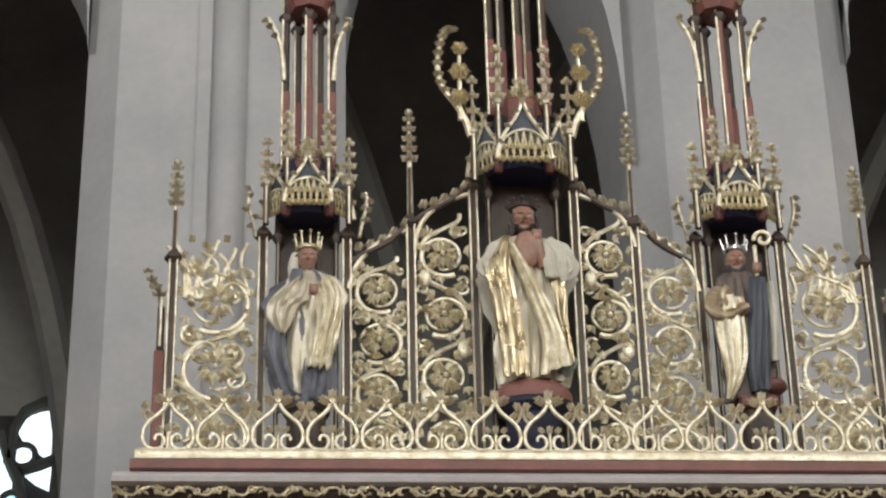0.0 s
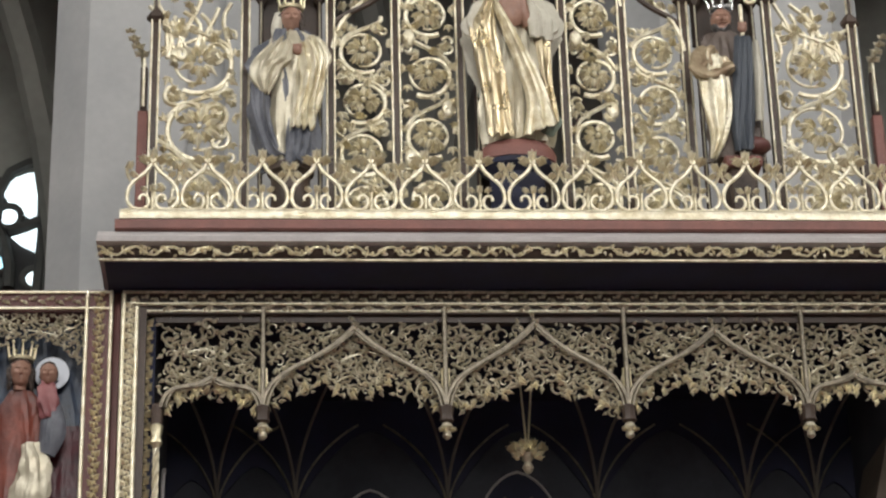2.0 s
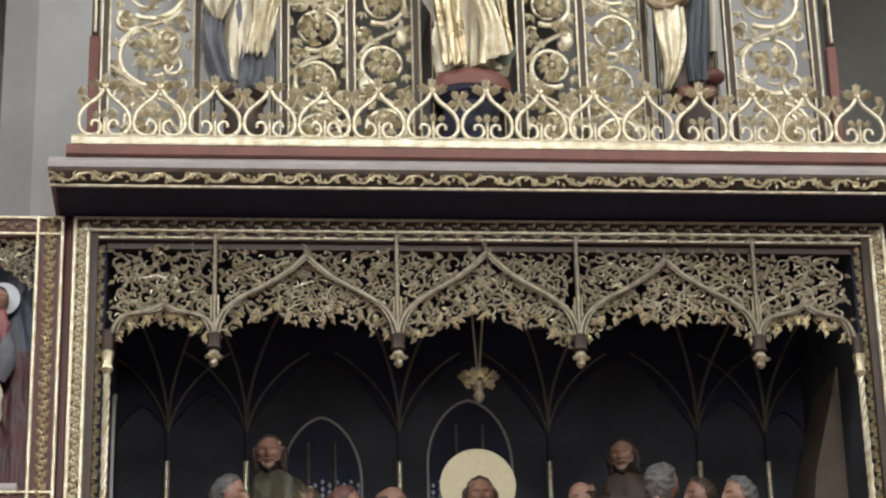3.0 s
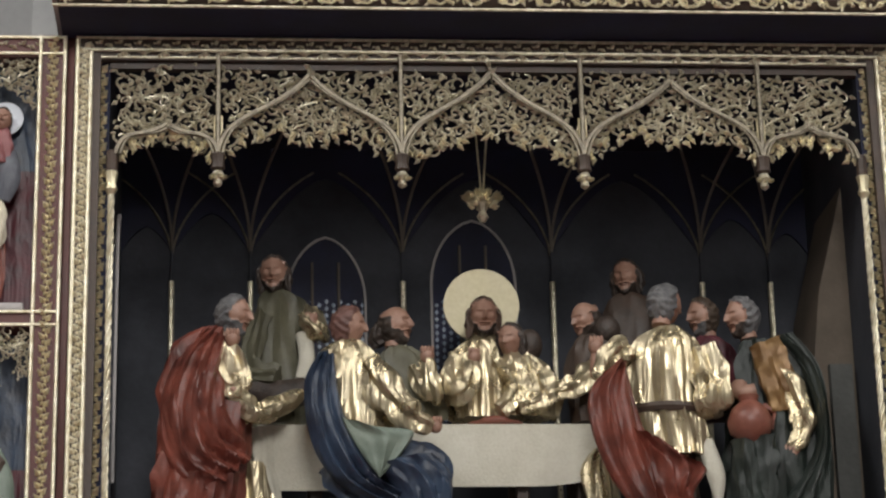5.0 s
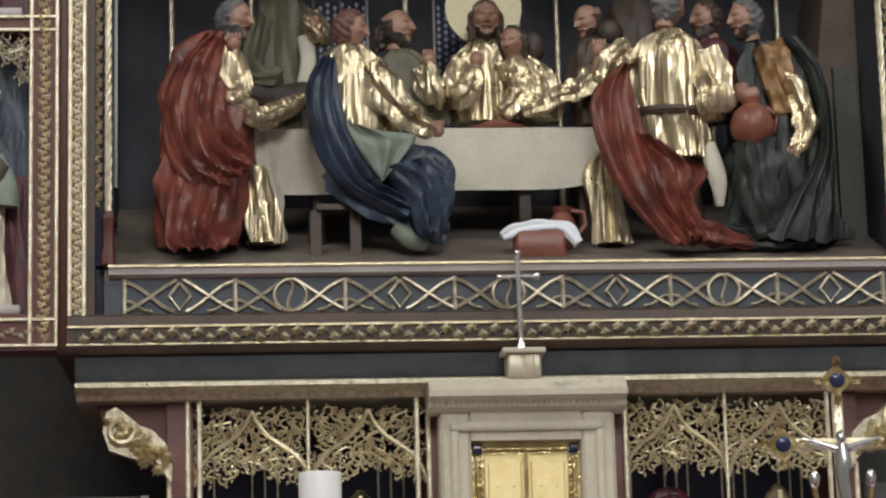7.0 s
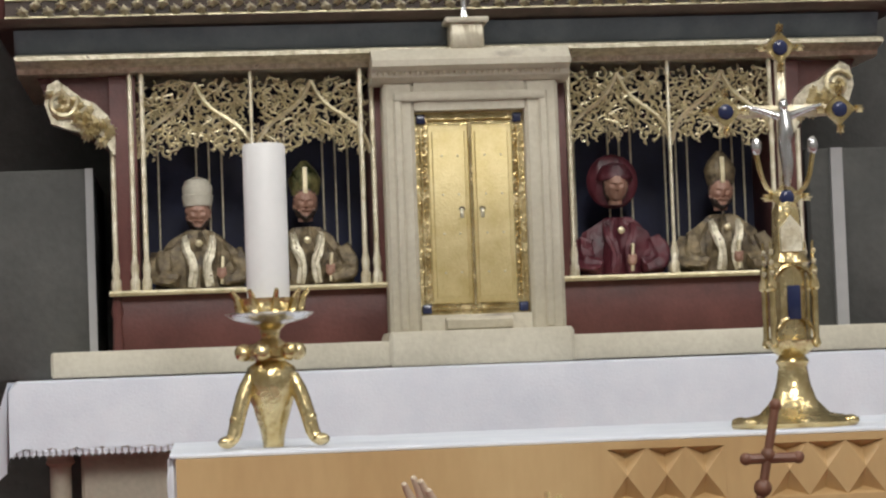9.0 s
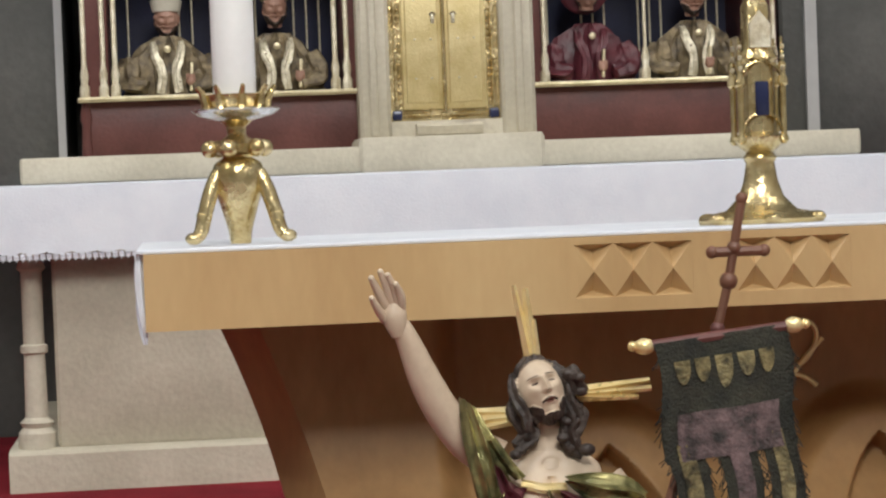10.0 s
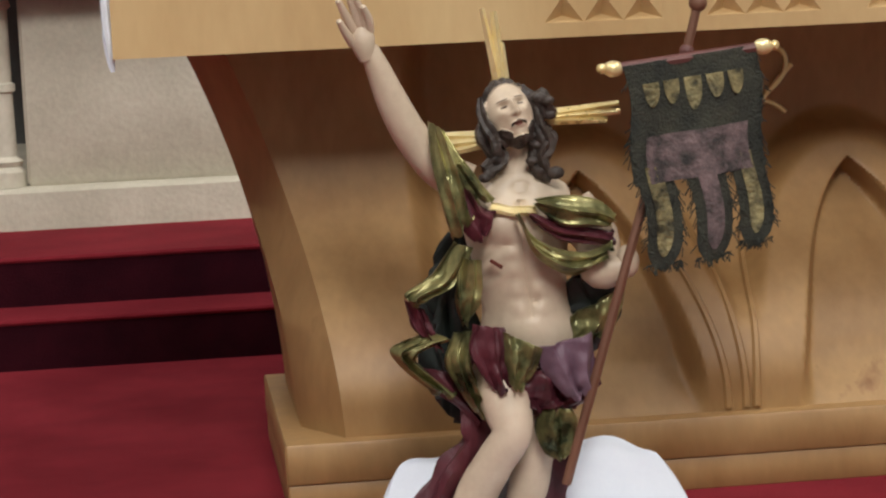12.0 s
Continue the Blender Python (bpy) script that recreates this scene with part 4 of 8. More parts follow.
for z, y, r in ((4.402, 7.634, 0.006), (4.357, 7.634, 0.007), (4.333, 7.642, 0.005)):
    q.tube([(-0.585 if z > 4.35 else -0.5, y, z), (2.275 if z > 4.35 else 2.19, y, z)], r, DULL_GILT, 6)
leaf_row(q, (-0.56, 7.636, 4.38), (2.25, 7.636, 4.38), 0.033, 0.026, DULL_GILT)
leaf_row(q, (-0.47, 7.638, 4.346), (2.16, 7.638, 4.344), 0.068, 0.036, DULL_GILT, 0.15)
part("frame_moulding", q, shr, "dull gilt rods and carved leaf trail")

# arcade of ogee arches with openwork
ARCHES = [(-0.444, -0.097, 4.087), (-0.097, 0.534, 4.272), (0.534, 1.166, 4.289), (1.166, 1.796, 4.266), (1.796, 2.134, 4.10)]
part("arcade_rail", Shape().box(-0.47, 2.16, 7.665, 7.70, 4.300, 4.325, UMBER), shr)
for k, (a, b, za) in enumerate(ARCHES):
    m, half = (a + b) / 2, (b - a) / 2
    q = Shape()
    for sg, e in ((1, a), (-1, b)):
        for off, rr in ((0.0, 0.010), (0.016, 0.005)):
            q.tube(bez((e + sg * off, 7.64, 3.975), (e + sg * (0.02 + off), 7.636, 4.08 + (za - 4.08) * 0.3), (m - sg * half * 0.45, 7.636, 4.02 + (za - 4.08) * 0.45), (m, 7.64, za - off), 14), rr, RIB, 6)
    leaf_row(q, (m, 7.632, za - 0.02), (m, 7.632, za + 0.03), 0.02, 0.03, DULL_GILT)
    arch_p = part("ogee_arch", q, shr, "grey-gilt ogee arch ribs")
    if k in (0, 4):
        low = lambda x: 3.945 + 0.10 * max(0.0, 1 - abs((x - m) / half)) ** 0.6 - 0.014 * math.cos((x - m) * 75)
    elif k == 2:
        low = lambda x: 3.93 + 0.125 * max(0.0, 1 - abs((x - m) / half) ** 1.4) ** 0.8 - 0.016 * math.cos((x - m) * 52)
    else:
        low = lambda x: 3.935 + 0.115 * min(1.0, 2.4 * max(0.0, 1 - abs((x - m) / half))) ** 0.8 - 0.05 * math.exp(-((x - m) / 0.03) ** 2) - 0.018 * math.cos((abs(x - m) - 0.05) * 60)
    q = Shape()
    thicket(q, a + 0.012, b - 0.012, low, lambda x: 4.298, 7.668, DULL_GILT, rng, 0.043, 0.0052, 0.030)
    for i in range(11):
        x = a + (b - a) * (i + 0.5) / 11
        for j in range(3):
            q.spike((x + rng.uniform(-0.016, 0.016), 7.652, low(x) + 0.012 + 0.012 * j), rng.uniform(3.4, 6.0), 0.036, GILT)
    part("openwork", q, shr, "old gilt openwork of thorny leaves")
for x in (-0.097, 0.534, 1.166, 1.796):
    q = Shape().tube([(x, 7.64, 3.96), (x, 7.64, 4.35)], 0.009, RIB, 6).tube([(x - 0.012, 7.645, 3.97), (x - 0.012, 7.645, 4.12)], 0.004, GILT, 5).tube([(x + 0.012, 7.645, 3.97), (x + 0.012, 7.645, 4.12)], 0.004, GILT, 5)
    leaf_row(q, (x, 7.635, 4.33), (x, 7.635, 4.36), 0.012, 0.02, DULL_GILT, 1.2)
    q.lathe(x, 7.645, [(0.014, 3.915), (0.026, 3.925), (0.022, 3.945), (0.028, 3.975), (0.012, 3.985)], UMBER, 8)
    q.lathe(x, 7.645, [(0.004, 3.858), (0.016, 3.868), (0.013, 3.885), (0.024, 3.90), (0.014, 3.918)], DULL_GILT, 8)
    for i in range(7):
        q.leaf((x + 0.016 * math.cos(i * 0.9), 7.63 + 0.012 * math.sin(i * 0.9), 3.89), i * 0.9, 0.018, GILT, 0.4)
    part("pendant", q, shr, "oxblood and gilt hanging pendant")

# cornice over the shrine
cor = thing("cornice", "projecting shrine cornice with gilt leaf band and grey top", "cornice", (CX, 8.0, 4.41))
# the soffit borrows the near-black vault blue, so its underside shade is coloured in
part("soffit", Shape().run([(7.66, 4.4105), (7.60, 4.413), (7.52, 4.419), (7.47, 4.428), (7.44, 4.44), (8.6, 4.44), (8.6, 4.4105)], -0.635, 2.325, NIGHT), cor)
part("leaf_ground", Shape().run([(7.45, 4.4405), (7.445, 4.445), (7.425, 4.47), (7.42, 4.482), (8.6, 4.482), (8.6, 4.4405)], -0.64, 2.33, UMBER), cor)
q = Shape().tube([(-0.655, 7.432, 4.434), (2.345, 7.432, 4.434)], 0.006, DULL_GILT, 6)
for i in range(48):
    x = -0.63 + 0.0626 * i
    up = 1 if i % 2 else -1
    q.tube(bez((x - 0.03, 7.416, 4.461 - up * 0.016), (x - 0.005, 7.412, 4.461 - up * 0.018), (x + 0.0, 7.412, 4.461 + up * 0.018), (x + 0.034, 7.416, 4.461 + up * 0.014), 7), 0.0048, GILT, 5)
    q.tube(spiral(x + 0.004, 4.461 + up * 0.004, 0.015, i * 1.9, up * 1.0, 7.414, 8), 0.004, GILT, 4)
    for j in range(5):
        b = rng.uniform(0, 6.28)
        q.spike((x + rng.uniform(-0.028, 0.028), 7.412, 4.461 + rng.uniform(-0.014, 0.014)), b, 0.022, (GILT, PALE_GILT)[j % 2])
part("leaf_band", q, cor, "deeply carved gilt leaf band")
part("crown_moulding", Shape().run([(7.42, 4.4825), (7.398, 4.49), (7.395, 4.508), (7.41, 4.515), (7.44, 4.545), (8.6, 4.545), (8.6, 4.4825)], -0.663, 2.353, PINKGREY), cor)
part("red_step", Shape().run([(7.43, 4.5455), (7.42, 4.55), (7.42, 4.582), (7.43, 4.588), (8.6, 4.588), (8.6, 4.5455)], -0.605, 2.295, REDBROWN), cor, "red-brown painted step")
part("top_rail", Shape().run([(7.425, 4.5885), (7.43, 4.605), (7.425, 4.62), (7.43, 4.626), (8.3, 4.626), (8.3, 4.5885)], -0.59, 2.28, PALE_GILT), cor)

# ------------------------------------------------------------------ gallery: cresting
crest = thing("cresting", "gilt cresting of looped hearts with leaf finials", "cresting", (CX, 7.44, 4.626))
u = Shape()
W = 0.1895
for sg in (-1, 1):
    pts = bez((sg * 0.004, 0, 0.200), (sg * 0.006, 0, 0.125), (sg * 0.088, 0, 0.135), (sg * 0.088, 0, 0.052), 9) + bez((sg * 0.088, 0, 0.052), (sg * 0.088, 0, -0.008), (sg * 0.006, 0, -0.008), (sg * 0.012, 0, 0.038), 9)[1:] + bez((sg * 0.012, 0, 0.038), (sg * 0.016, 0, 0.070), (sg * 0.050, 0, 0.066), (sg * 0.044, 0, 0.040), 6)[1:]
    u.tube(pts, 0.0082, PALE_GILT, 6, 0.0055, 0.9)
    u.leaf((sg * 0.055, -0.004, 0.128), 1.57 - sg * 0.9, 0.034, PALE_GILT, 0.5)
    u.leaf((sg * 0.018, -0.004, 0.072), 1.57 - sg * 0.9, 0.030, PALE_GILT, 0.5)
    u.leaf((sg * 0.010, -0.004, 0.185), 1.57 - sg * 1.1, 0.048, PALE_GILT, 0.55)
    u.tube(bez((sg * 0.070, 0, 0.108), (sg * 0.086, 0, 0.125), (sg * 0.092, 0, 0.14), (sg * 0.090, 0, 0.165), 5), 0.006, PALE_GILT, 4)
    u.leaf((sg * 0.089, -0.004, 0.155), 1.57 + sg * 0.5, 0.040, PALE_GILT, 0.55)
u.tube([(0, 0, 0.0), (0, 0, 0.085)], 0.006, PALE_GILT, 5)
u.leaf((0, -0.004, 0.07), 1.57, 0.032, PALE_GILT, 0.5)
u.leaf((0, -0.006, 0.195), 1.57, 0.046, PALE_GILT, 0.5)
u.tube([(-W / 2, 0, 0.004), (W / 2, 0, 0.004)], 0.006, PALE_GILT, 5)
um = u.mesh("cresting_unit")
for i in range(15):
    repeat("cresting_unit", um, crest, (-0.575 + W * (i + 0.5), 7.445, 4.6265))

# posts, vine panels and rails
gal = thing("gallery_screen", "gilt openwork gallery screen of vines between dark posts", "screen", (CX, 7.69, 4.626))
GX = 0.815


def crockets(s, x, y, z0, z1, n, r, material, lean=0.0):
    for i in range(n):
        t = i / max(n - 1, 1)
        xx, zz, k = x + lean * t, z0 + (z1 - z0) * t, 1.15 - 0.35 * t
        for sg in (-1, 1):
            s.spike((xx + sg * r * 0.1, y - 0.004, zz - r * 0.2), 1.57 - sg * 0.85, r * 1.8 * k, material, 0.42, 0.4)
            s.ball((xx + sg * r * 0.85 * k, y, zz + r * 0.4), r * 0.40, material, 5)
        s.leaf((xx, y - r * 0.5, zz - r * 0.3), 1.57, r * 1.5 * k, material, 0.7)
    return s


def post(x, z1, pin=0.0, slim=1.0):
    q = Shape().box(x - 0.017 * slim, x + 0.017 * slim, 7.675, 7.71, 4.6265, z1, UMBER, 0.004)
    for dx in (-0.014, 0.014):
        q.tube([(x + dx * slim, 7.672, 4.63), (x + dx * slim, 7.672, z1)], 0.0045, PALE_GILT, 5)
    q.lathe(x, 7.69, [(0.017, z1 - 0.015), (0.036, z1 + 0.004), (0.036, z1 + 0.016), (0.012, z1 + 0.05)], UMBER, 6)
    if pin:
        q.tube([(x, 7.69, z1), (x, 7.69, z1 + pin)], 0.013 * slim, PALE_GILT, 6, 0.007)
        q.tube([(x, 7.678, z1), (x, 7.678, z1 + pin * 0.5)], 0.006, UMBER, 5)
        crockets(q, x, 7.69, z1 + pin * 0.58, z1 + pin * 0.95, 5, 0.022, DULL_GILT)
        q.ball((x, 7.69, z1 + pin + 0.012), 0.016, DULL_GILT, 6)
    return q


for x, z1, pin in ((GX - 1.315, 5.52, 0.42), (GX - 0.985, 5.62, 0), (GX - 0.672, 5.615, 0), (GX - 0.432, 5.68, 0.50), (GX - 0.193, 5.835, 0),
                   (GX + 0.190, 5.835, 0), (GX + 0.415, 5.68, 0.50), (GX + 0.65, 5.615, 0), (GX + 0.966, 5.62, 0), (GX + 1.285, 5.52, 0.42)):
    part("post", post(x, z1, pin), gal, "dark post edged with gilt rods")
for sg in (-1, 1):
    xb = GX + sg * 1.355
    q = Shape().box(xb - 0.02, xb + 0.02, 7.70, 7.74, 4.6265, 5.15, REDBROWN, 0.004)
    q.box(xb - 0.013, xb + 0.013, 7.70, 7.73, 5.15, 5.33, UMBER, 0.003)
    q.tube([(xb, 7.69, 5.16), (xb, 7.69, 5.36)], 0.006, PALE_GILT, 5)
    q.tube(bez((xb, 7.72, 5.32), (xb, 7.72, 5.42), (xb + sg * 0.03, 7.72, 5.43), (xb + sg * 0.05, 7.72, 5.47), 8), 0.011, DULL_GILT, 5)
    crockets(q, xb + sg * 0.01, 7.71, 5.38, 5.48, 4, 0.018, DULL_GILT, sg * 0.045)
    part("buttress", q, gal, "red-brown buttress with a bent leaf finial")
panels = [(GX - 1.295, GX - 1.005, 5.48, 3, 0), (GX - 0.655, GX - 0.452, 5.50, 4, 0.05), (GX - 0.412, GX - 0.213, 5.68, 4, 0.1), (GX + 0.21, GX + 0.395, 5.68, 4, 0.1), (GX + 0.435, GX + 0.632, 5.50, 4, 0.05), (GX + 0.985, GX + 1.265, 5.48, 3, 0)]
for k, (x0, x1, zt, n, up) in enumerate(panels):
    q = vine(Shape(), x0, x1, 4.66, zt, 7.695, PALE_GILT, rng, 0.0115, 0.056 if n == 4 else 0.052, n)
    if n == 3:
        for i in range(12):
            x = x0 + (x1 - x0) * rng.random()
            q.tube(bez((x, 7.69, 5.36), (x + rng.uniform(-0.06, 0.06), 7.69, 5.45), (x + rng.uniform(-0.08, 0.08), 7.69, 5.5), (x + rng.uniform(-0.08, 0.08), 7.69, rng.uniform(5.48, 5.62)), 6), 0.009, PALE_GILT, 5)
            q.leaf((x, 7.685, rng.uniform(5.45, 5.6)), rng.uniform(0, 6.28), 0.04, PALE_GILT, 0.5)
        for i in range(9):
            q.tube(spiral(rng.uniform(x0 + 0.05, x1 - 0.05), rng.uniform(4.75, 5.4), rng.uniform(0.03, 0.06), rng.uniform(0, 6.28), rng.choice((-1.2, 1.2)), 7.69, 16), 0.009, PALE_GILT, 5)
        for i in range(34):
            q.leaf((rng.uniform(x0, x1), 7.688, rng.uniform(4.7, 5.5)), rng.uniform(0, 6.28), 0.034, PALE_GILT, 0.5)
        q.tube(bez((x0, 7.685, 5.02), (x0 + 0.1, 7.68, 4.95), (x1 - 0.1, 7.68, 4.85), (x1, 7.685, 4.7), 10), 0.009, PALE_GILT, 5)
    else:
        for i in range(14):
            q.leaf((rng.uniform(x0 + 0.01, x1 - 0.01), 7.688, rng.uniform(4.7, zt)), rng.uniform(0, 6.28), 0.042, (PALE_GILT, GILT)[i % 2], 0.5)
        for i in range(8):
            q.ball((rng.choice((x0 + 0.03, x1 - 0.03)), 7.68, 4.85 + 0.1 * i), 0.028, PALE_GILT, 8, 0.85, 0.5, 1.3) if k in (2, 3) and i in (1, 3, 6) else None
    part("vine_panel", q, gal, "gilt openwork panel of scrolling vine")
for sg in (-1, 1):
    for (da, za), (db, zb) in (((0.65 + (0.02 if sg < 0 else 0), 5.47), (0.425, 5.69)), ((0.42, 5.66), (0.20, 5.85))):
        q = Shape()
        q.tube(bez((GX + sg * da, 7.685, za + 0.03), (GX + sg * (da - 0.07), 7.68, za + 0.12), (GX + sg * (db + 0.08), 7.68, za + 0.08), (GX + sg * db, 7.685, zb + 0.04), 14), 0.012, UMBER, 6)
        q.tube(bez((GX + sg * da, 7.685, za - 0.12), (GX + sg * da, 7.68, za + 0.06), (GX + sg * (db + 0.13), 7.68, zb - 0.07), (GX + sg * (db + 0.012), 7.685, zb - 0.03), 14), 0.010, PALE_GILT, 6)
        for i in range(5):
            t = (i + 0.7) / 5.5
            q.leaf((GX + sg * (da + (db - da) * t), 7.68, za + 0.09 + (zb - za - 0.07) * t * t), 1.57 + sg * 0.5, 0.046, PALE_GILT, 0.55)
        part("arched_rail", q, gal, "dark and gilt rising rail with leaf crockets")

# canopies
def gable(s, x, y, z0, z1, w, turn=0.0):
    """A small steep gable with a dark field, gilt edges and a trefoil fringe."""
    c, sn = math.cos(turn), math.sin(turn)
    R = lambda p: (x + p[0] * c, y + p[1] + abs(p[0]) * 0 + p[0] * sn, p[2])
    v = [R((-w, 0, z0)), R((w, 0, z0)), R((0, 0, z1)), R((-w, 0.03, z0)), R((w, 0.03, z0)), R((0, 0.03, z1))]
    s.add(v, [(0, 1, 2), (5, 4, 3), (0, 3, 4, 1), (1, 4, 5, 2), (2, 5, 3, 0)], SLATE)
    for sg in (-1, 1):
        s.tube([R(p) for p in bez((sg * (w + 0.01), -0.008, z0 - 0.03), (sg * w * 1.0, -0.008, z0 + (z1 - z0) * 0.50), (sg * w * 0.18, -0.008, z0 + (z1 - z0) * 0.55), (0, -0.008, z1 + 0.03), 9)], 0.008, PALE_GILT, 5)
        s.tube([R(p) for p in bez((sg * w, -0.006, z0 - 0.02), (sg * w, -0.006, z0 + (z1 - z0) * 0.35), (sg * w * 0.4, -0.006, z0 + (z1 - z0) * 0.45), (0, -0.006, z0 + (z1 - z0) * 0.48), 8)], 0.006, PALE_GILT, 5)
        for i in range(3):
            t = (i + 0.5) / 3
            s.leaf(R((sg * w * (1 - t) * 1.0, -0.012, z0 + (z1 - z0) * t)), 1.57 - sg * 0.9, 0.030, DULL_GILT, 0.5)
    hh = z1 - z0
    for i in range(7):
        px = w * (-0.84 + 1.68 * i / 6)
        top = z0 + hh * 0.44 * (1 - (px / w) ** 2)
        s.tube([R(q) for q in bez((px - w * 0.14, -0.010, z0 - 0.035), (px - w * 0.16, -0.012, z0 + 0.01), (px, -0.012, top - 0.02), (px, -0.010, top), 5)], 0.0045, GILT, 4)
        s.tube([R(q) for q in bez((px + w * 0.14, -0.010, z0 - 0.035), (px + w * 0.16, -0.012, z0 + 0.01), (px, -0.012, top - 0.02), (px, -0.010, top), 5)], 0.0045, GILT, 4)
        s.leaf(R((px, -0.012, z0 - 0.02)), 4.71, 0.030, GILT, 0.55)
        s.leaf(R((px, -0.014, z0 + 0.01)), 1.57 + px * 4, 0.026, PALE_GILT, 0.55)
    s.leaf(R((0, -0.014, z1 + 0.02)), 0.8, 0.026, PALE_GILT, 0.6)
    s.leaf(R((0, -0.014, z1 + 0.02)), 2.34, 0.026, PALE_GILT, 0.6)
    s.leaf(R((0, -0.012, z1)), 1.57, 0.034, PALE_GILT, 0.5)
    return s


def pinnacle(s, x, y, z0, z1, r=0.011, shaft=None):
    zm = z0 + (z1 - z0) * 0.45
    s.box(x - r, x + r, y - r, y + r, z0, zm, shaft or UMBER, 0.002)
    s.tube([(x, y - r, z0), (x, y - r, zm)], r * 0.45, PALE_GILT, 5)
    s.lathe(x, y, [(r, zm - 0.01), (r * 2.1, zm), (r * 2.1, zm + 0.01), (r * 0.9, zm + 0.03), (r * 0.4, z1)], DULL_GILT, 6)
    crockets(s, x, y, zm + 0.03, z1 - 0.02, 4, r * 1.9, PALE_GILT)
    s.ball((x, y, z1), r * 1.2, GILT, 6)
    return s


def canopy(x, zb, w, gh, top, big):
    th = thing("canopy", "gilt gothic canopy with gables, pinnacles and red-brown spire shafts", "canopy", (x, 7.68, zb), "canopies over the statues")
    q = Shape()
    hood = [(w * 0.70, zb - 0.012), (w * 0.80, zb + 0.02), (w * 0.85, zb + 0.05), (w * 0.8, zb + 0.16), (w * 0.6, zb + 0.24)]
    q.lathe(x, 7.68, hood, NIGHT, 8, 1, 0.75)
    for sg in (-1, 1):
        q.lathe(x + sg * w * 0.52, 7.575, [(0.012, zb - 0.05), (0.022, zb - 0.03), (0.022, zb + 0.02), (0.01, zb + 0.03)], OXBLOOD, 8)
    part("hood", q, th, "dark blue hollow hood with red bosses")
    low = 4.6265 if big else zb - 0.24
    part("backing", Shape().box(x - w * 0.74, x + w * 0.74, 7.735, 7.755, low, zb + 0.10, UMBER), th, "dark board behind the statue")
    for sg in (-1, 1):
        q = Shape().tube([(x + sg * w * 0.70, 7.70, 4.6265), (x + sg * w * 0.70, 7.70, zb - 0.09)], 0.009, UMBER, 6).tube([(x + sg * w * 0.70, 7.69, 4.6265), (x + sg * w * 0.70, 7.69, zb - 0.09)], 0.003, PALE_GILT, 4)
        q.lathe(x + sg * w * 0.70, 7.70, [(0.011, zb - 0.10), (0.024, zb - 0.08), (0.024, zb - 0.065), (0.014, zb - 0.06), (0.014, zb + 0.02)], UMBER, 6)
        part("colonnette", q, th, "slender dark colonnette with a capital")
    for k, (dx, dy, tr, ww) in enumerate(((0, -0.135, 0, w * 0.52), (-w * 0.78, -0.06, -0.75, w * 0.42), (w * 0.78, -0.06, 0.75, w * 0.42))):
        part("gable", gable(Shape(), x + dx, 7.68 + dy, zb + 0.02, zb + 0.02 + gh * (1 if k == 0 else 0.85), ww, tr), th, "gilt-edged gable with a slate field")
    for dx, z0, z1, y in ((-w, zb - 0.06, zb + gh * 1.9, 7.62), (w, zb - 0.06, zb + gh * 1.9, 7.62), (-w * 0.5, zb + 0.03, zb + gh * 2.4, 7.56), (w * 0.5, zb + 0.03, zb + gh * 2.4, 7.56)):
        part("pinnacle", pinnacle(Shape(), x + dx, y, z0, z1), th, "gilt crocketed pinnacle")
    q = Shape().lathe(x, 7.68, [(w * 0.55, zb + 0.1), (w * 0.55, zb + gh * 1.3), (w * 0.5, zb + gh * 1.45), (w * 0.16, zb + gh * 1.75)], REDBROWN, 6)
    for i in range(12):
        a = i * 0.52
        q.leaf((x + w * 0.5 * math.cos(a), 7.68 - abs(w * 0.5 * math.sin(a)), zb + gh * 1.45), 1.57 + 0.7 * math.cos(a), 0.035, GILT, 0.5)
    crockets(q, x, 7.62, zb + gh * 1.45, zb + gh * 1.8, 3, 0.026, PALE_GILT)
    part("turret", q, th, "red-brown turret with gilt leaf edge")
    zr = zb + gh * 1.2
    for dx, y in ((-w * 0.58, 7.66), (0.0, 7.63), (w * 0.58, 7.66), (w * 0.28, 7.74), (-w * 0.28, 7.74)):
        q = Shape().box(x + dx - 0.017, x + dx + 0.017, y - 0.014, y + 0.014, zr, zr + 0.36, REDBROWN, 0.004)
        q.tube([(x + dx, y, zr + 0.36), (x + dx, y, top)], 0.015, UMBER if big or dx else REDBROWN, 6)
        q.tube([(x + dx - 0.013, y - 0.016, zr), (x + dx - 0.013, y - 0.016, top)], 0.005, PALE_GILT, 5)
        q.lathe(x + dx, y, [(0.014, top - 0.14), (0.030, top - 0.12), (0.030, top - 0.105), (0.016, top - 0.09)], UMBER, 6)
        part("spire_shaft", q, th, "slender red-brown and gilt shaft")
    q = Shape()
    for i in range(22):
        a = rng.uniform(0, 6.28)
        q.leaf((x + w * 0.62 * math.cos(a), 7.64 - 0.04 * abs(math.sin(a)), top - 0.06 + 0.10 * rng.random()), rng.uniform(0.6, 2.5), 0.05, GILT, 0.5)
    q.lathe(x, 7.66, [(w * 0.5, top - 0.09), (w * 0.62, top - 0.05), (w * 0.5, top), (w * 0.2, top + 0.25), (0.01, top + 0.5)], REDBROWN, 8)
    part("upper_crown", q, th, "gilt leaf crown under the upper spire")
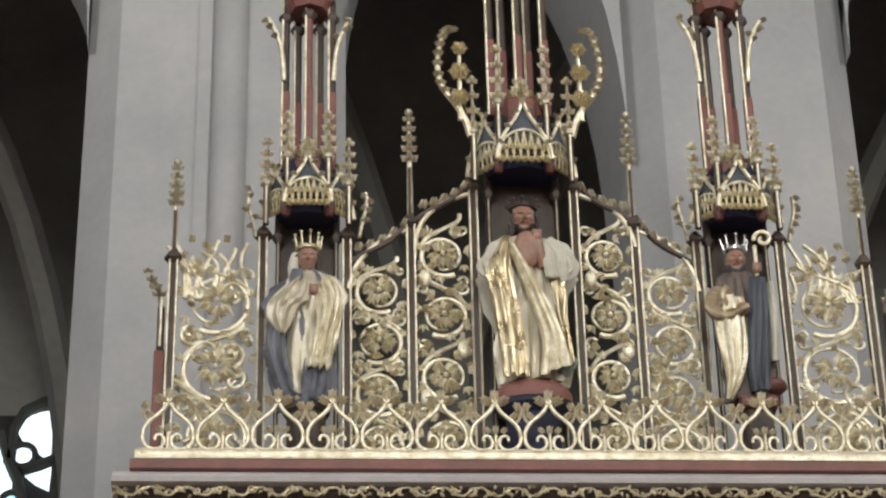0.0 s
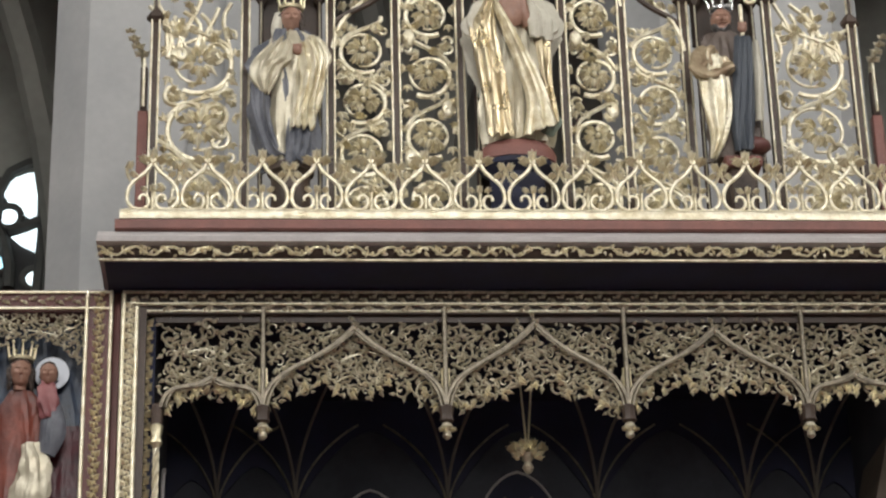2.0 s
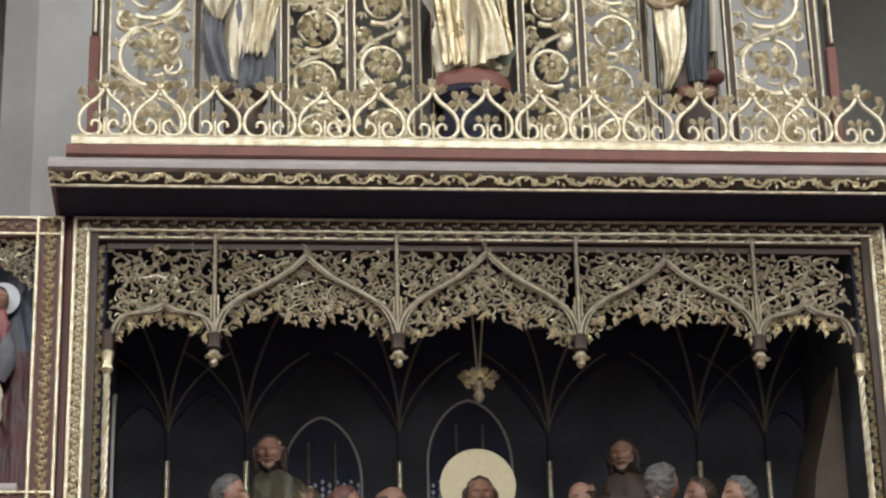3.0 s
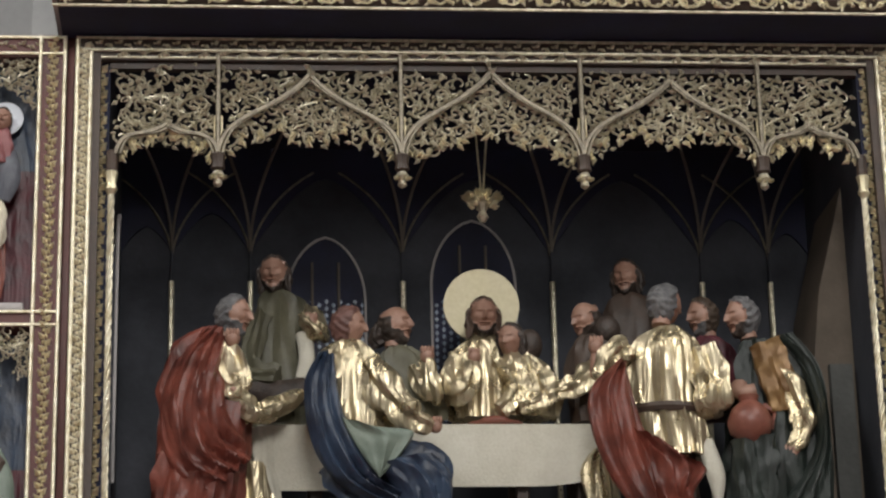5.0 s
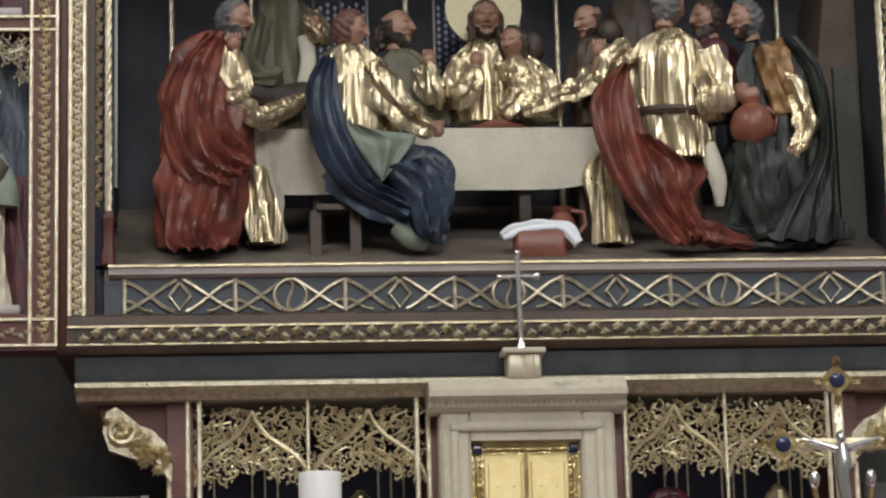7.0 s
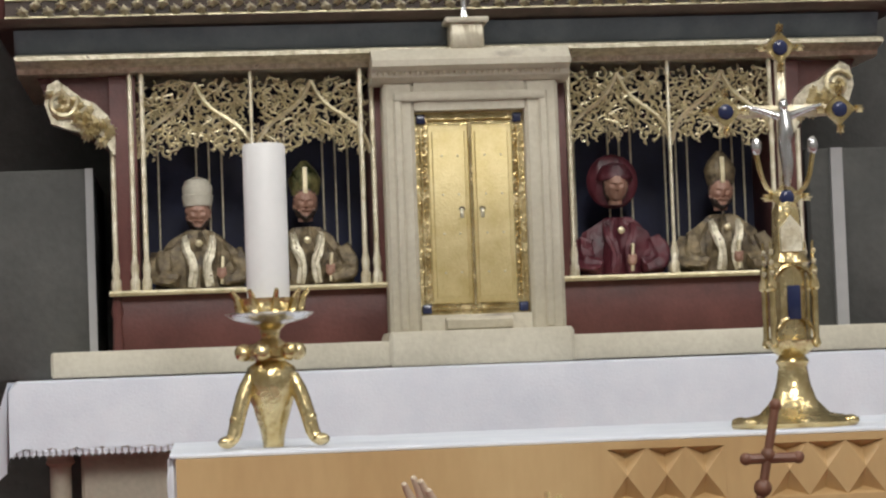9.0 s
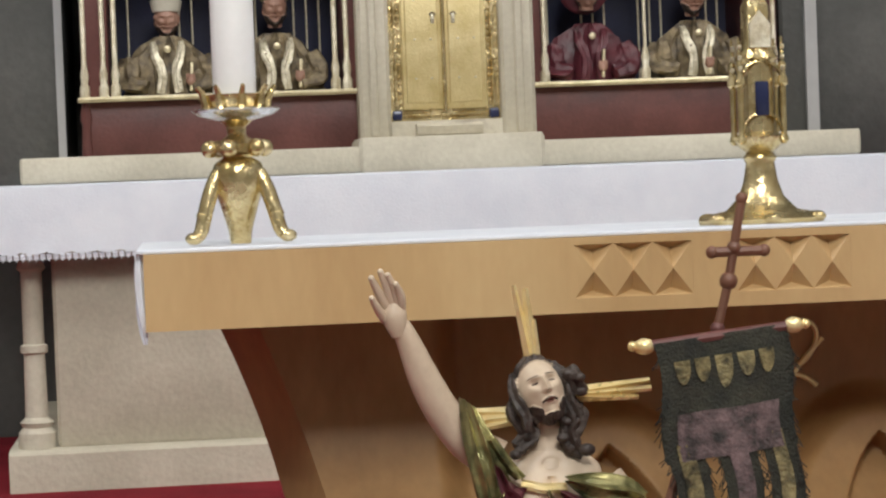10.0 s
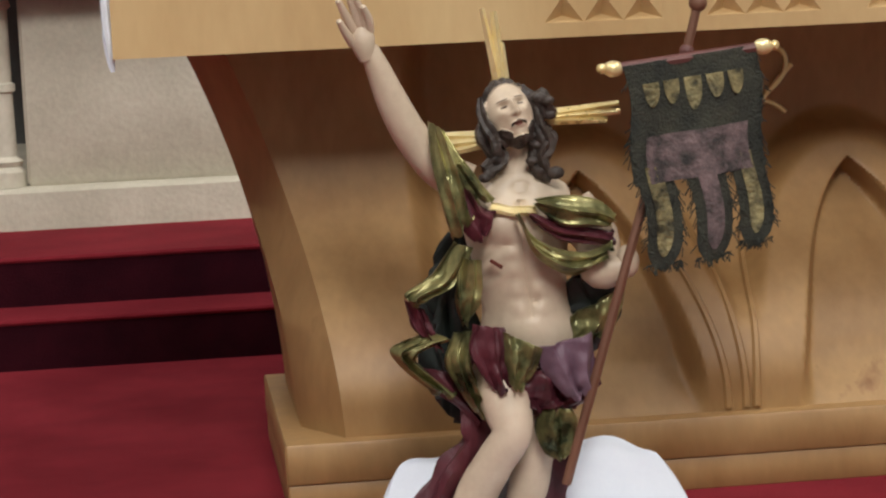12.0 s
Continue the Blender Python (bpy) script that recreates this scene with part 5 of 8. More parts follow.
    for sg in (-1, 1):
        q = Shape()
        if big:
            pts = bez((x + sg * w * 1.05, 7.62, zb + 0.14), (x + sg * w * 1.25, 7.6, zb + 0.32), (x + sg * w * 1.75, 7.6, zb + 0.30), (x + sg * w * 1.72, 7.6, zb + 0.46), 8) + \
                bez((x + sg * w * 1.72, 7.6, zb + 0.46), (x + sg * w * 1.7, 7.6, zb + 0.56), (x + sg * w * 1.55, 7.6, zb + 0.64), (x + sg * w * 1.38, 7.6, zb + 0.62), 6)[1:]
            q.tube(pts, 0.015, PALE_GILT, 6, 0.008)
            for p in pts[5:]:
                for o in (-1, 1):
                    q.leaf((p[0] + o * 0.012, p[1] - 0.006, p[2]), 1.57 + o * 1.4, 0.036, DULL_GILT, 0.5)
            for dz in (0.30, 0.42, 0.53):
                c = (x + sg * w * (1.28 - 0.1 * (dz - 0.3)), 7.6, zb + dz)
                q.tube([(c[0], c[1], zb + 0.2), c], 0.008, PALE_GILT, 5)
                for o in range(6):
                    q.leaf((c[0], c[1] - 0.01, c[2]), o * 1.05, 0.045 if dz < 0.5 else 0.035, GILT, 0.5)
        else:
            pts = bez((x + sg * w * 0.62, 7.64, top - 0.42), (x + sg * w * 0.66, 7.63, top - 0.25), (x + sg * w * 0.8, 7.63, top - 0.2), (x + sg * w * 1.05, 7.63, top - 0.13), 9)
            q.tube(pts, 0.010, PALE_GILT, 6)
            for p in pts[5:]:
                q.leaf(p, rng.uniform(0, 6.28), 0.034, DULL_GILT, 0.5)
            part("upper_arm", q, th, "curling gilt arm set with leaves")
            q = Shape()
            zf = zb + 0.03
            fp = bez((x + sg * w * 1.25, 7.66, zf - 0.12), (x + sg * w * 1.3, 7.65, zf - 0.05), (x + sg * w * 1.5, 7.65, zf), (x + sg * w * 1.42, 7.65, zf + 0.07), 7)
            q.tube(fp, 0.008, DULL_GILT, 5)
            for p in fp[2:]:
                q.leaf(p, rng.uniform(0, 6.28), 0.032, DULL_GILT, 0.5)
        part("crocketed_arm", q, th, "curling gilt arm set with leaves")
    return th


canopy(-0.005, 5.70, 0.155, 0.165, 6.72, False)
canopy(1.622, 5.70, 0.155, 0.165, 6.74, False)
canopy(0.812, 5.90, 0.185, 0.215, 7.05, True)

# ------------------------------------------------------------------ wing of the retable
wing = thing("shrine_wing", "open retable wing with two gilt-framed painted niches", "retable wing", (-0.9, 7.75, 2.30))
s = Shape().box(-1.19, -0.595, 7.76, 7.80, 2.30, 4.415, OXBLOOD)
s.box(-0.712, -0.618, 7.65, 7.76, 2.30, 4.415, OXBLOOD).box(-1.19, -1.09, 7.65, 7.76, 2.30, 4.415, OXBLOOD)
for z0, z1 in ((2.30, 2.42), (3.365, 3.42), (4.335, 4.415)):
    s.box(-1.09, -0.712, 7.652, 7.76, z0, z1, OXBLOOD)
part("wing_frame", s, wing)
part("hinge_strip", Shape().box(-0.617, -0.5905, 7.66, 7.72, 2.30, 4.41, OXBLOOD, 0.004), wing)
part("niche_ground", Shape().box(-1.09, -0.712, 7.752, 7.7595, 3.42, 3.95, WINE).box(-1.09, -0.712, 7.752, 7.7595, 3.95, 4.335, BLUE_ROBE), wing, "wine and blue painted niche ground")
part("niche_ground", Shape().box(-1.09, -0.712, 7.752, 7.7595, 2.42, 2.9, WINE).box(-1.09, -0.712, 7.752, 7.7595, 2.9, 3.365, BLUE_ROBE), wing, "wine and blue painted niche ground")
q = Shape()
for x in (-0.708, -0.624):
    q.tube([(x, 7.645, 2.31), (x, 7.645, 4.41)], 0.007, PALE_GILT, 6)
leaf_row(q, (-0.665, 7.646, 2.32), (-0.665, 7.646, 4.40), 0.021, 0.034, GILT)
part("gilt_stile", q, wing, "gilt rods and leaf trail")
q = Shape()
for z in (2.315, 2.40, 3.37, 3.415, 4.345, 4.405):
    q.tube([(-1.19, 7.645, z), (-0.625, 7.645, z)], 0.006, PALE_GILT, 6)
leaf_row(q, (-1.19, 7.646, 2.355), (-0.70, 7.646, 2.355), 0.03, 0.03, DULL_GILT)
leaf_row(q, (-1.19, 7.646, 4.376), (-0.70, 7.646, 4.376), 0.03, 0.026, DULL_GILT)
part("gilt_rail", q, wing, "gilt rods and leaf trail")
for zt in (4.332, 3.362):
    q = thicket(Shape(), -1.09, -0.716, lambda x: zt - 0.085 - 0.11 * min(1.0, abs(x + 0.90) / 0.19) ** 2, lambda x: zt, 7.672, DULL_GILT, rng, 0.031, 0.0042, 0.021)
    part("openwork", q, wing, "old gilt openwork of leaves")
for z in (3.42, 2.42):
    part("niche_step", Shape().box(-1.05, -0.74, 7.655, 7.75, z, z + 0.03, PINKGREY, 0.006), wing)

# ------------------------------------------------------------------ carved figures
def smooth_rows(secs, n=4):
    out = []
    for k in range(len(secs) - 1):
        a, b, c, d = secs[max(k - 1, 0)], secs[k], secs[k + 1], secs[min(k + 2, len(secs) - 1)]
        for i in range(n):
            t = i / n
            f = lambda p0, p1, p2, p3: 0.5 * (2 * p1 + (p2 - p0) * t + (2 * p0 - 5 * p1 + 4 * p2 - p3) * t * t + (3 * p1 - p0 - 3 * p2 + p3) * t ** 3)
            out.append((tuple(f(a[0][j], b[0][j], c[0][j], d[0][j]) for j in range(3)), f(a[1], b[1], c[1], d[1]), f(a[2], b[2], c[2], d[2])))
    return out + [secs[-1]]


def drape(s, secs, material, folds=7, amp=0.10, seed=0.0, sides=34, twist=0.25, n=4):
    """Cloth over a body: level oval sections ((x, y, z), half width, half depth) with running folds."""
    rows_ = smooth_rows(secs, n)
    v, f = [], []
    for i, (c, rx, ry) in enumerate(rows_):
        for j in range(sides):
            a = 2 * math.pi * j / sides
            g = lambda q: 1 - 2.1 * abs(math.sin(q / 2)) ** 0.75
            k = 1 + 1.5 * amp * (0.95 * g(folds * a + seed + twist * i) + 0.55 * math.sin((2 * folds - 3) * a - 1.7 * seed - 0.6 * twist * i) + 0.3 * math.sin(3 * a + 0.5 * i + seed))
            k += 0.8 * amp * noise.noise(Vector((c[0] * 14 + 1.5 * math.cos(a), 1.5 * math.sin(a) + seed, c[2] * 14)))
            v.append((c[0] + rx * k * math.cos(a), c[1] + ry * k * math.sin(a), c[2] + 0.02 * rx * math.sin(5 * a + seed)))
    m = len(rows_)
    for i in range(m - 1):
        for j in range(sides):
            k = (j + 1) % sides
            f.append((i * sides + j, i * sides + k, i * sides + sides + k, i * sides + sides + j))
    f += [tuple(range(sides - 1, -1, -1)), tuple(range((m - 1) * sides, m * sides))]
    return s.add(v, f, material)


def limb(s, pts, radii, material, flat=1.0, folds=0.0, sides=10):
    """A limb, a sleeve or a rope of cloth along a path with a radius at each point."""
    rows_ = smooth_rows([(p, r, r) for p, r in zip(pts, radii)], 8 if folds else 5)
    path, rr = [r_[0] for r_ in rows_], [r_[1] for r_ in rows_]
    n = len(path) - 1
    return s.tube(path, lambda t: rr[min(int(round(t * n)), n)] * (1 + folds * math.sin(t * 19 + len(pts))), material, 26 if folds else sides, None, flat, True, 0.34 if folds else 0.0, pts[0][2] * 9)


def bell(x, at, width):
    return math.exp(-((x - at) / width) ** 2)


def carve_head(s, place, skin, hair=None, beard=None, lips=None, nu=52, nv=44, bald=False, seed=0.0, length=1.0, thin=False):
    """A carved head on a grid: place(side, ahead, up) turns head units into the world; hair and beard stand proud of the skull in locks."""
    v, kinds = [], []
    for j in range(nv + 1):
        el = -math.pi / 2 + math.pi * j / nv
        for i in range(nu):
            az = 2 * math.pi * i / nu
            up, flat = math.sin(el), math.cos(el)
            side, ahead = math.sin(az) * flat, math.cos(az) * flat
            front = max(0.0, ahead)
            jaw = 1 - 0.34 * max(0.0, -up) ** 1.6 * (0.4 + 0.6 * front)
            x, y, z = side * 0.79 * jaw, ahead * (0.90 if ahead > 0 else 1.0) * (1 - 0.10 * max(0.0, -up)), up * (1.16 if up < 0 else 1.10)
            x2 = abs(x)
            kind = 0
            if ahead > 0.1:
                g = min(1.0, (ahead - 0.1) * 3)
                ridge = 0.0 if z > 0.34 else (0.06 + 0.26 * (0.34 - z) / 0.56 if z > -0.22 else max(0.0, 0.32 - (-0.22 - z) * 5.0))
                d = ridge * bell(x, 0, 0.085 + 0.05 * bell(z, -0.16, 0.08))
                d += 0.07 * bell(x2, 0.28, 0.2) * bell(z, 0.33, 0.08) - 0.19 * bell(x2, 0.30, 0.15) * bell(z, 0.17, 0.12)
                d += 0.065 * bell(x2, 0.30, 0.10) * bell(z, 0.14, 0.06) + 0.07 * bell(x2, 0.44, 0.16) * bell(z, -0.08, 0.15) - 0.05 * bell(x2, 0.42, 0.12) * bell(z, -0.42, 0.18)
                d += 0.07 * bell(x, 0, 0.20) * (bell(z, -0.44, 0.06) + bell(z, -0.57, 0.05)) - 0.07 * bell(x, 0, 0.2) * bell(z, -0.505, 0.03) + 0.10 * bell(x, 0, 0.22) * bell(z, -0.86, 0.14)
                y += d * g
                if 0.17 < x2 < 0.43 and abs(z - 0.14 + 0.10 * (x2 - 0.3)) < 0.042 * (1 - ((x2 - 0.30) / 0.15) ** 2) + 0.012 or (0.12 < x2 < 0.50 and abs(z - 0.36 + 0.25 * (x2 - 0.25) ** 2) < 0.026):
                    kind = 1
                if lips and (x2 / 0.15) ** 2 + ((z + 0.515) / 0.075) ** 2 < 1:
                    kind = 2
            lock = 0.5 * noise.noise(Vector((x * 4.2, y * 4.2, z * 4.2 + seed))) * 3.0 + 0.40 * math.sin(9 * az + 5 * math.sin(3 * z + seed) + seed) + 0.45 * math.sin(16 * z + 4 * math.sin(3 * az + seed))
            edge = 0.16 + (0.22 * z if z > 0 else -0.06 * z) - 0.08 * math.sin(5 * az + seed)
            if hair and (ahead < edge if z < 0.6 else ahead < 0.29 + 0.9 * (z - 0.6)) and not (bald and z > 0.35 and ahead > -0.55) and z > -0.95:
                k = (0.14 + 0.075 * lock) * min(1.0, 0.25 + 4 * (0.3 + 0.3 * max(z, 0) - ahead))
                x, y, z = x * (1 + k), y * (1 + k), z * (1 + 0.7 * k)
                kind = 3
            elif beard and thin and ahead > 0.05 and (z < -0.84 or (x2 > 0.26 and z < -0.45 and x2 * 0.9 - z > 0.93) or (x2 < 0.27 and abs(z + 0.395 + 0.35 * x2) < 0.030) or (0.20 < x2 < 0.25 and -0.52 < z < -0.44)):
                k = 0.05 + 0.03 * lock
                x, y, z = x * (1 + k), y * (1 + k) + 0.01, z * (1 + k)
                kind = 4
            elif beard and not thin and ahead > 0.05 and z < -0.34 and not (x2 < 0.17 and -0.58 < z < -0.43) and (z < -0.66 or x2 > 0.30 + 0.2 * (z + 0.66) or -0.43 < z) and not (z > -0.43 and x2 > 0.36 and x2 < 0.55) and x2 * 0.5 - z > 0.36:
                k = (0.10 + 0.04 * lock) * min(1.0, length + 0.1)
                x, y, z = x * (1 + k), y * (1 + k) + 0.03 * length, z * (1 + 0.5 * k * length) - (0.16 * length * bell(x, 0, 0.35) if z < -0.62 else 0)
                kind = 4
            v.append(place(x, y, z))
            kinds.append(kind)
    tones = (skin, EYE, lips or skin, hair or skin, beard or skin)
    faces = {}
    for j in range(nv):
        for i in range(nu):
            q = (j * nu + i, j * nu + (i + 1) % nu, (j + 1) * nu + (i + 1) % nu, (j + 1) * nu + i)
            ks = [kinds[n] for n in q]
            faces.setdefault(max(set(ks), key=ks.count), []).append(q)
    base = len(s.v)
    s.v += [tuple(p) for p in v]
    for kind, fs in faces.items():
        slot = s.slot(tones[kind])
        s.f += [tuple(n + base for n in q) for q in fs]
        s.m += [slot] * len(fs)
    return s


def head(s, c, r, skin, hair, turn=0.0, beard=None, hat=None, long=0.0, nod=8.0, bald=None):
    """turn: degrees by which the face looks away from the nave, to its left (viewer's right is plus); nod: degrees down."""
    a, b = radians(turn), radians(nod)
    x, y, z = c
    r *= 1.06

    def at(side, ahead, up):
        ahead, up = ahead * math.cos(b) + up * math.sin(b), up * math.cos(b) - ahead * math.sin(b)
        return (x + r * (math.sin(a) * ahead + math.cos(a) * side), y + r * (-math.cos(a) * ahead + math.sin(a) * side), z + r * up)

    carve_head(s, at, skin, hair or bald, beard, None, 52, 44, bald is not None, x * 7 + z)
    limb(s, [at(0, -0.15, -0.5), at(0, -0.2, -1.3)], [r * .48, r * .52], skin)
    if long:
        for sg in (-1, 1):
            limb(s, [at(sg * 0.70, 0.10, 0.45), at(sg * 0.86, 0.05, 0.0), at(sg * 0.78, 0.12, -0.6), at(sg * 0.90, 0.16, -0.75 - 0.45 * long)], [r * .22, r * .26, r * .27, r * .12], hair, 1, 0.10)
            limb(s, [at(sg * 0.50, -0.5, 0.3), at(sg * 0.66, -0.4, -0.3), at(sg * 0.55, -0.35, -0.9)], [r * .4, r * .4, r * .26], hair, 1, 0.10)
    return s


def cloth(s, left, right, material, folds=3, amp=0.02, seed=0.0, bulge=0.03, skew=0.3, nu=30, nv=34, thick=0.008):
    """A carved sheet between two edge curves, with sharp-crested folds along it that swell and fade, turned under at its edges."""
    def along(pts, t):
        n = len(pts) - 1
        k = min(int(t * n), n - 1)
        u = t * n - k
        p = [Vector(pts[min(max(k + o, 0), n)]) for o in (-1, 0, 1, 2)]
        return 0.5 * (2 * p[1] + (p[2] - p[0]) * u + (2 * p[0] - 5 * p[1] + 4 * p[2] - p[3]) * u * u + (3 * p[1] - p[0] - 3 * p[2] + p[3]) * u ** 3)
    v = []
    for back in (0, 1):
        for j in range(nv + 1):
            w = j / nv
            a, b = along(left, w), along(right, w)
            for i in range(nu + 1):
                u = i / nu
                q = a.lerp(b, u)
                ph = folds * (u + skew * 0.35 * math.sin(2.6 * w + seed) + 0.06 * math.sin(7 * w + 3 * u + seed)) + seed
                crest = 1 - 2 * abs((ph % 1.0) - 0.5) * 2 * (0.75 + 0.25 * math.sin(5 * w + seed + u * 4))
                crest = crest * abs(crest) ** 0.2
                fine = 0.25 * math.sin(folds * 13 * u + 9 * w * skew + seed * 3) + 0.9 * noise.noise(Vector((u * 3.5, w * 5.0, seed * 7)))
                rim = math.sin(math.pi * min(1, max(0, u))) ** 0.6
                hem = 0.012 * math.sin(folds * 6.28 * u + seed) * (w > 0.97)
                q = q + Vector((0.25 * amp * crest, -bulge * rim - amp * (0.8 * crest + 0.5 * fine) * (0.35 + 0.65 * rim) + back * thick, hem * amp * 30))
                v.append(tuple(q))
    m = (nu + 1) * (nv + 1)
    f_ = []
    for j in range(nv):
        for i in range(nu):
            k = j * (nu + 1) + i
            f_ += [(k, k + 1, k + nu + 2, k + nu + 1), (m + k + nu + 1, m + k + nu + 2, m + k + 1, m + k)]
    for i in range(nu):
        f_ += [(i + 1, i, m + i, m + i + 1), (nv * (nu + 1) + i, nv * (nu + 1) + i + 1, m + nv * (nu + 1) + i + 1, m + nv * (nu + 1) + i)]
    for j in range(nv):
        k, k2 = j * (nu + 1), j * (nu + 1) + nu
        f_ += [(k, k + nu + 1, m + k + nu + 1, m + k), (k2 + nu + 1, k2, m + k2, m + k2 + nu + 1)]
    return s.add(v, f_, material)


def crown(s, c, r, material, n=9, h=1.0):
    s.lathe(c[0], c[1], [(r, c[2]), (r * 1.06, c[2] + r * 0.25), (r * 1.02, c[2] + r * 0.3)], material, 14)
    for i in range(n):
        b = 2 * math.pi * i / n
        s.tube([(c[0] + r * math.cos(b), c[1] + r * math.sin(b), c[2] + r * 0.2), (c[0] + r * 1.2 * math.cos(b), c[1] + r * 1.2 * math.sin(b), c[2] + r * 0.95 * h)], r * 0.14, material, 5, r * 0.05)
        s.ball((c[0] + r * 1.2 * math.cos(b), c[1] + r * 1.2 * math.sin(b), c[2] + r * h), r * 0.15, material, 5)
    return s


def fist(s, c, r, material):
    s.ball(c, r, material, 7, 1.0, 0.8, 1.15)
    for i in range(4):
        s.ball((c[0] + (i - 1.5) * r * 0.45, c[1] - r * 0.5, c[2] + r * 0.7), r * 0.32, material, 5, 0.8, 0.8, 1.8)
    return s


GROUP = "figures of the supper"

# red-robed man, seated with a hand at his cheek
f = Shape()
drape(f, [((-0.163, 7.820, 2.669), .13, .10), ((-0.173, 7.820, 2.800), .145, .11), ((-0.146, 7.800, 2.950), .16, .13), ((-0.137, 7.800, 3.106), .15, .12), ((-0.153, 7.800, 3.244), .125, .10), ((-0.154, 7.800, 3.354), .085, .075), ((-0.110, 7.800, 3.400), .04, .045)], RED_ROBE, 6, 0.10, 0.4, 40, 0.35)
limb(f, [(-0.099, 7.760, 3.312), (-0.051, 7.720, 3.183), (-0.023, 7.720, 3.212), (-0.048, 7.720, 3.311)], [.05, .052, .045, .03], GOLD_ROBE, 1, 0.08)
limb(f, [(-0.061, 7.740, 3.149), (0.034, 7.780, 3.100), (0.130, 7.840, 3.145), (0.189, 7.880, 3.195)], [.045, .04, .034, .022], GOLD_ROBE, 1, 0.08)
fist(f, (-0.044, 7.715, 3.343), .026, SKIN)
f.ball((-0.038, 7.700, 3.158), .02, SKIN, 6)
drape(f, [((0.053, 7.840, 2.678), .06, .05), ((0.034, 7.840, 2.803), .055, .05), ((0.015, 7.840, 2.939), .05, .05)], GOLD_ROBE, 6, 0.14, 1.0, 24)
head(f, (-0.039, 7.800, 3.448), .058, SKIN, GREY_HAIR, 72, GREY_HAIR)
cloth(f, [(-0.141, 7.760, 3.388), (-0.230, 7.720, 3.271), (-0.284, 7.700, 3.081), (-0.252, 7.700, 2.898), (-0.124, 7.700, 2.783)],
      [(-0.068, 7.760, 3.342), (-0.075, 7.700, 3.197), (-0.056, 7.680, 3.075), (-0.011, 7.700, 2.999), (0.012, 7.720, 2.926)], RED_ROBE, 4, 0.028, 0.3, 0.05, 1.2)
cloth(f, [(-0.245, 7.710, 2.919), (-0.274, 7.710, 2.777), (-0.284, 7.710, 2.673), (-0.261, 7.710, 2.630)],
      [(-0.018, 7.710, 2.880), (-0.031, 7.710, 2.775), (-0.049, 7.710, 2.681), (-0.086, 7.710, 2.632)], RED_ROBE, 4, 0.026, 1.7, 0.04, 0.3)
single("apostle_statue", f, "carved seated apostle in a red robe, hand on cheek", "statue", GROUP)

# standing servant with long dark hair
f = Shape()
drape(f, [((0.136, 8.200, 3.042), .11, .09), ((0.136, 8.200, 3.207), .115, .09), ((0.137, 8.200, 3.374), .11, .08), ((0.132, 8.200, 3.521), .10, .075), ((0.128, 8.200, 3.616), .085, .06), ((0.108, 8.200, 3.659), .035, .035)], OLIVE_ROBE, 7, 0.08, 2.0, 34)
limb(f, [(0.228, 8.140, 3.566), (0.256, 8.100, 3.471), (0.235, 8.060, 3.490), (0.199, 8.060, 3.522)], [.045, .045, .035, .028], GOLD_ROBE, 1, 0.1)
limb(f, [(0.056, 8.160, 3.551), (0.016, 8.100, 3.346), (0.114, 8.040, 3.299)], [.045, .042, .03], OLIVE_ROBE, 1, 0.08)
limb(f, [(0.206, 8.100, 3.471), (0.215, 8.080, 3.382), (0.204, 8.080, 3.299)], [.03, .028, .03], OLD_LINEN, 0.7)
fist(f, (0.231, 8.050, 3.502), .024, SKIN)
limb(f, [(0.036, 8.100, 3.264), (0.114, 8.060, 3.233), (0.213, 8.060, 3.253)], [.06, .06, .05], HAIR, 0.8)
head(f, (0.102, 8.180, 3.717), .056, SKIN, HAIR, -10, HAIR, None, 1.0)
single("servant_statue", f, "carved standing servant in olive with long dark hair", "statue", GROUP)

# man in a blue mantle over gold, seen from behind
f = Shape()
drape(f, [((0.359, 7.840, 2.996), .13, .10), ((0.365, 7.840, 3.115), .125, .10), ((0.353, 7.840, 3.234), .12, .09), ((0.344, 7.840, 3.315), .10, .075), ((0.354, 7.840, 3.365), .045, .045)], GOLD_ROBE, 8, 0.09, 0.9, 38)
limb(f, [(0.418, 7.780, 3.268), (0.500, 7.740, 3.138), (0.565, 7.740, 3.069), (0.623, 7.760, 3.044)], [.06, .058, .045, .028], GOLD_ROBE, 1, 0.12)
fist(f, (0.639, 7.760, 3.050), .024, SKIN)
limb(f, [(0.394, 7.780, 2.923), (0.526, 7.760, 2.934), (0.637, 7.740, 2.897), (0.616, 7.740, 2.797), (0.549, 7.760, 2.687)], [.085, .085, .06, .055, .05], BLUE_ROBE, 1, 0.06)
limb(f, [(0.318, 7.780, 2.943), (0.391, 7.750, 2.829), (0.521, 7.740, 2.750), (0.655, 7.780, 2.690)], [.07, .06, .045, .045], BLUE_ROBE, 0.8, 0.08)
limb(f, [(0.492, 7.740, 2.712), (0.537, 7.730, 2.666), (0.586, 7.750, 2.650)], [.03, .032, .02], SAGE)
head(f, (0.355, 7.840, 3.422), .056, SKIN, mat("auburn_painted_hair", (0.10, 0.045, 0.035), (0.18, 0.09, 0.075), 30, 0.5, 0, 0.4, 120), 80, None)
cloth(f, [(0.253, 7.760, 3.308), (0.200, 7.740, 3.207), (0.204, 7.700, 3.060), (0.244, 7.700, 2.921), (0.333, 7.700, 2.819), (0.491, 7.700, 2.732)],
      [(0.298, 7.750, 3.289), (0.310, 7.700, 3.157), (0.338, 7.680, 3.045), (0.407, 7.660, 2.911), (0.466, 7.670, 2.836), (0.604, 7.700, 2.769)], BLUE_ROBE, 3, 0.022, 0.6, 0.03, 0.5)
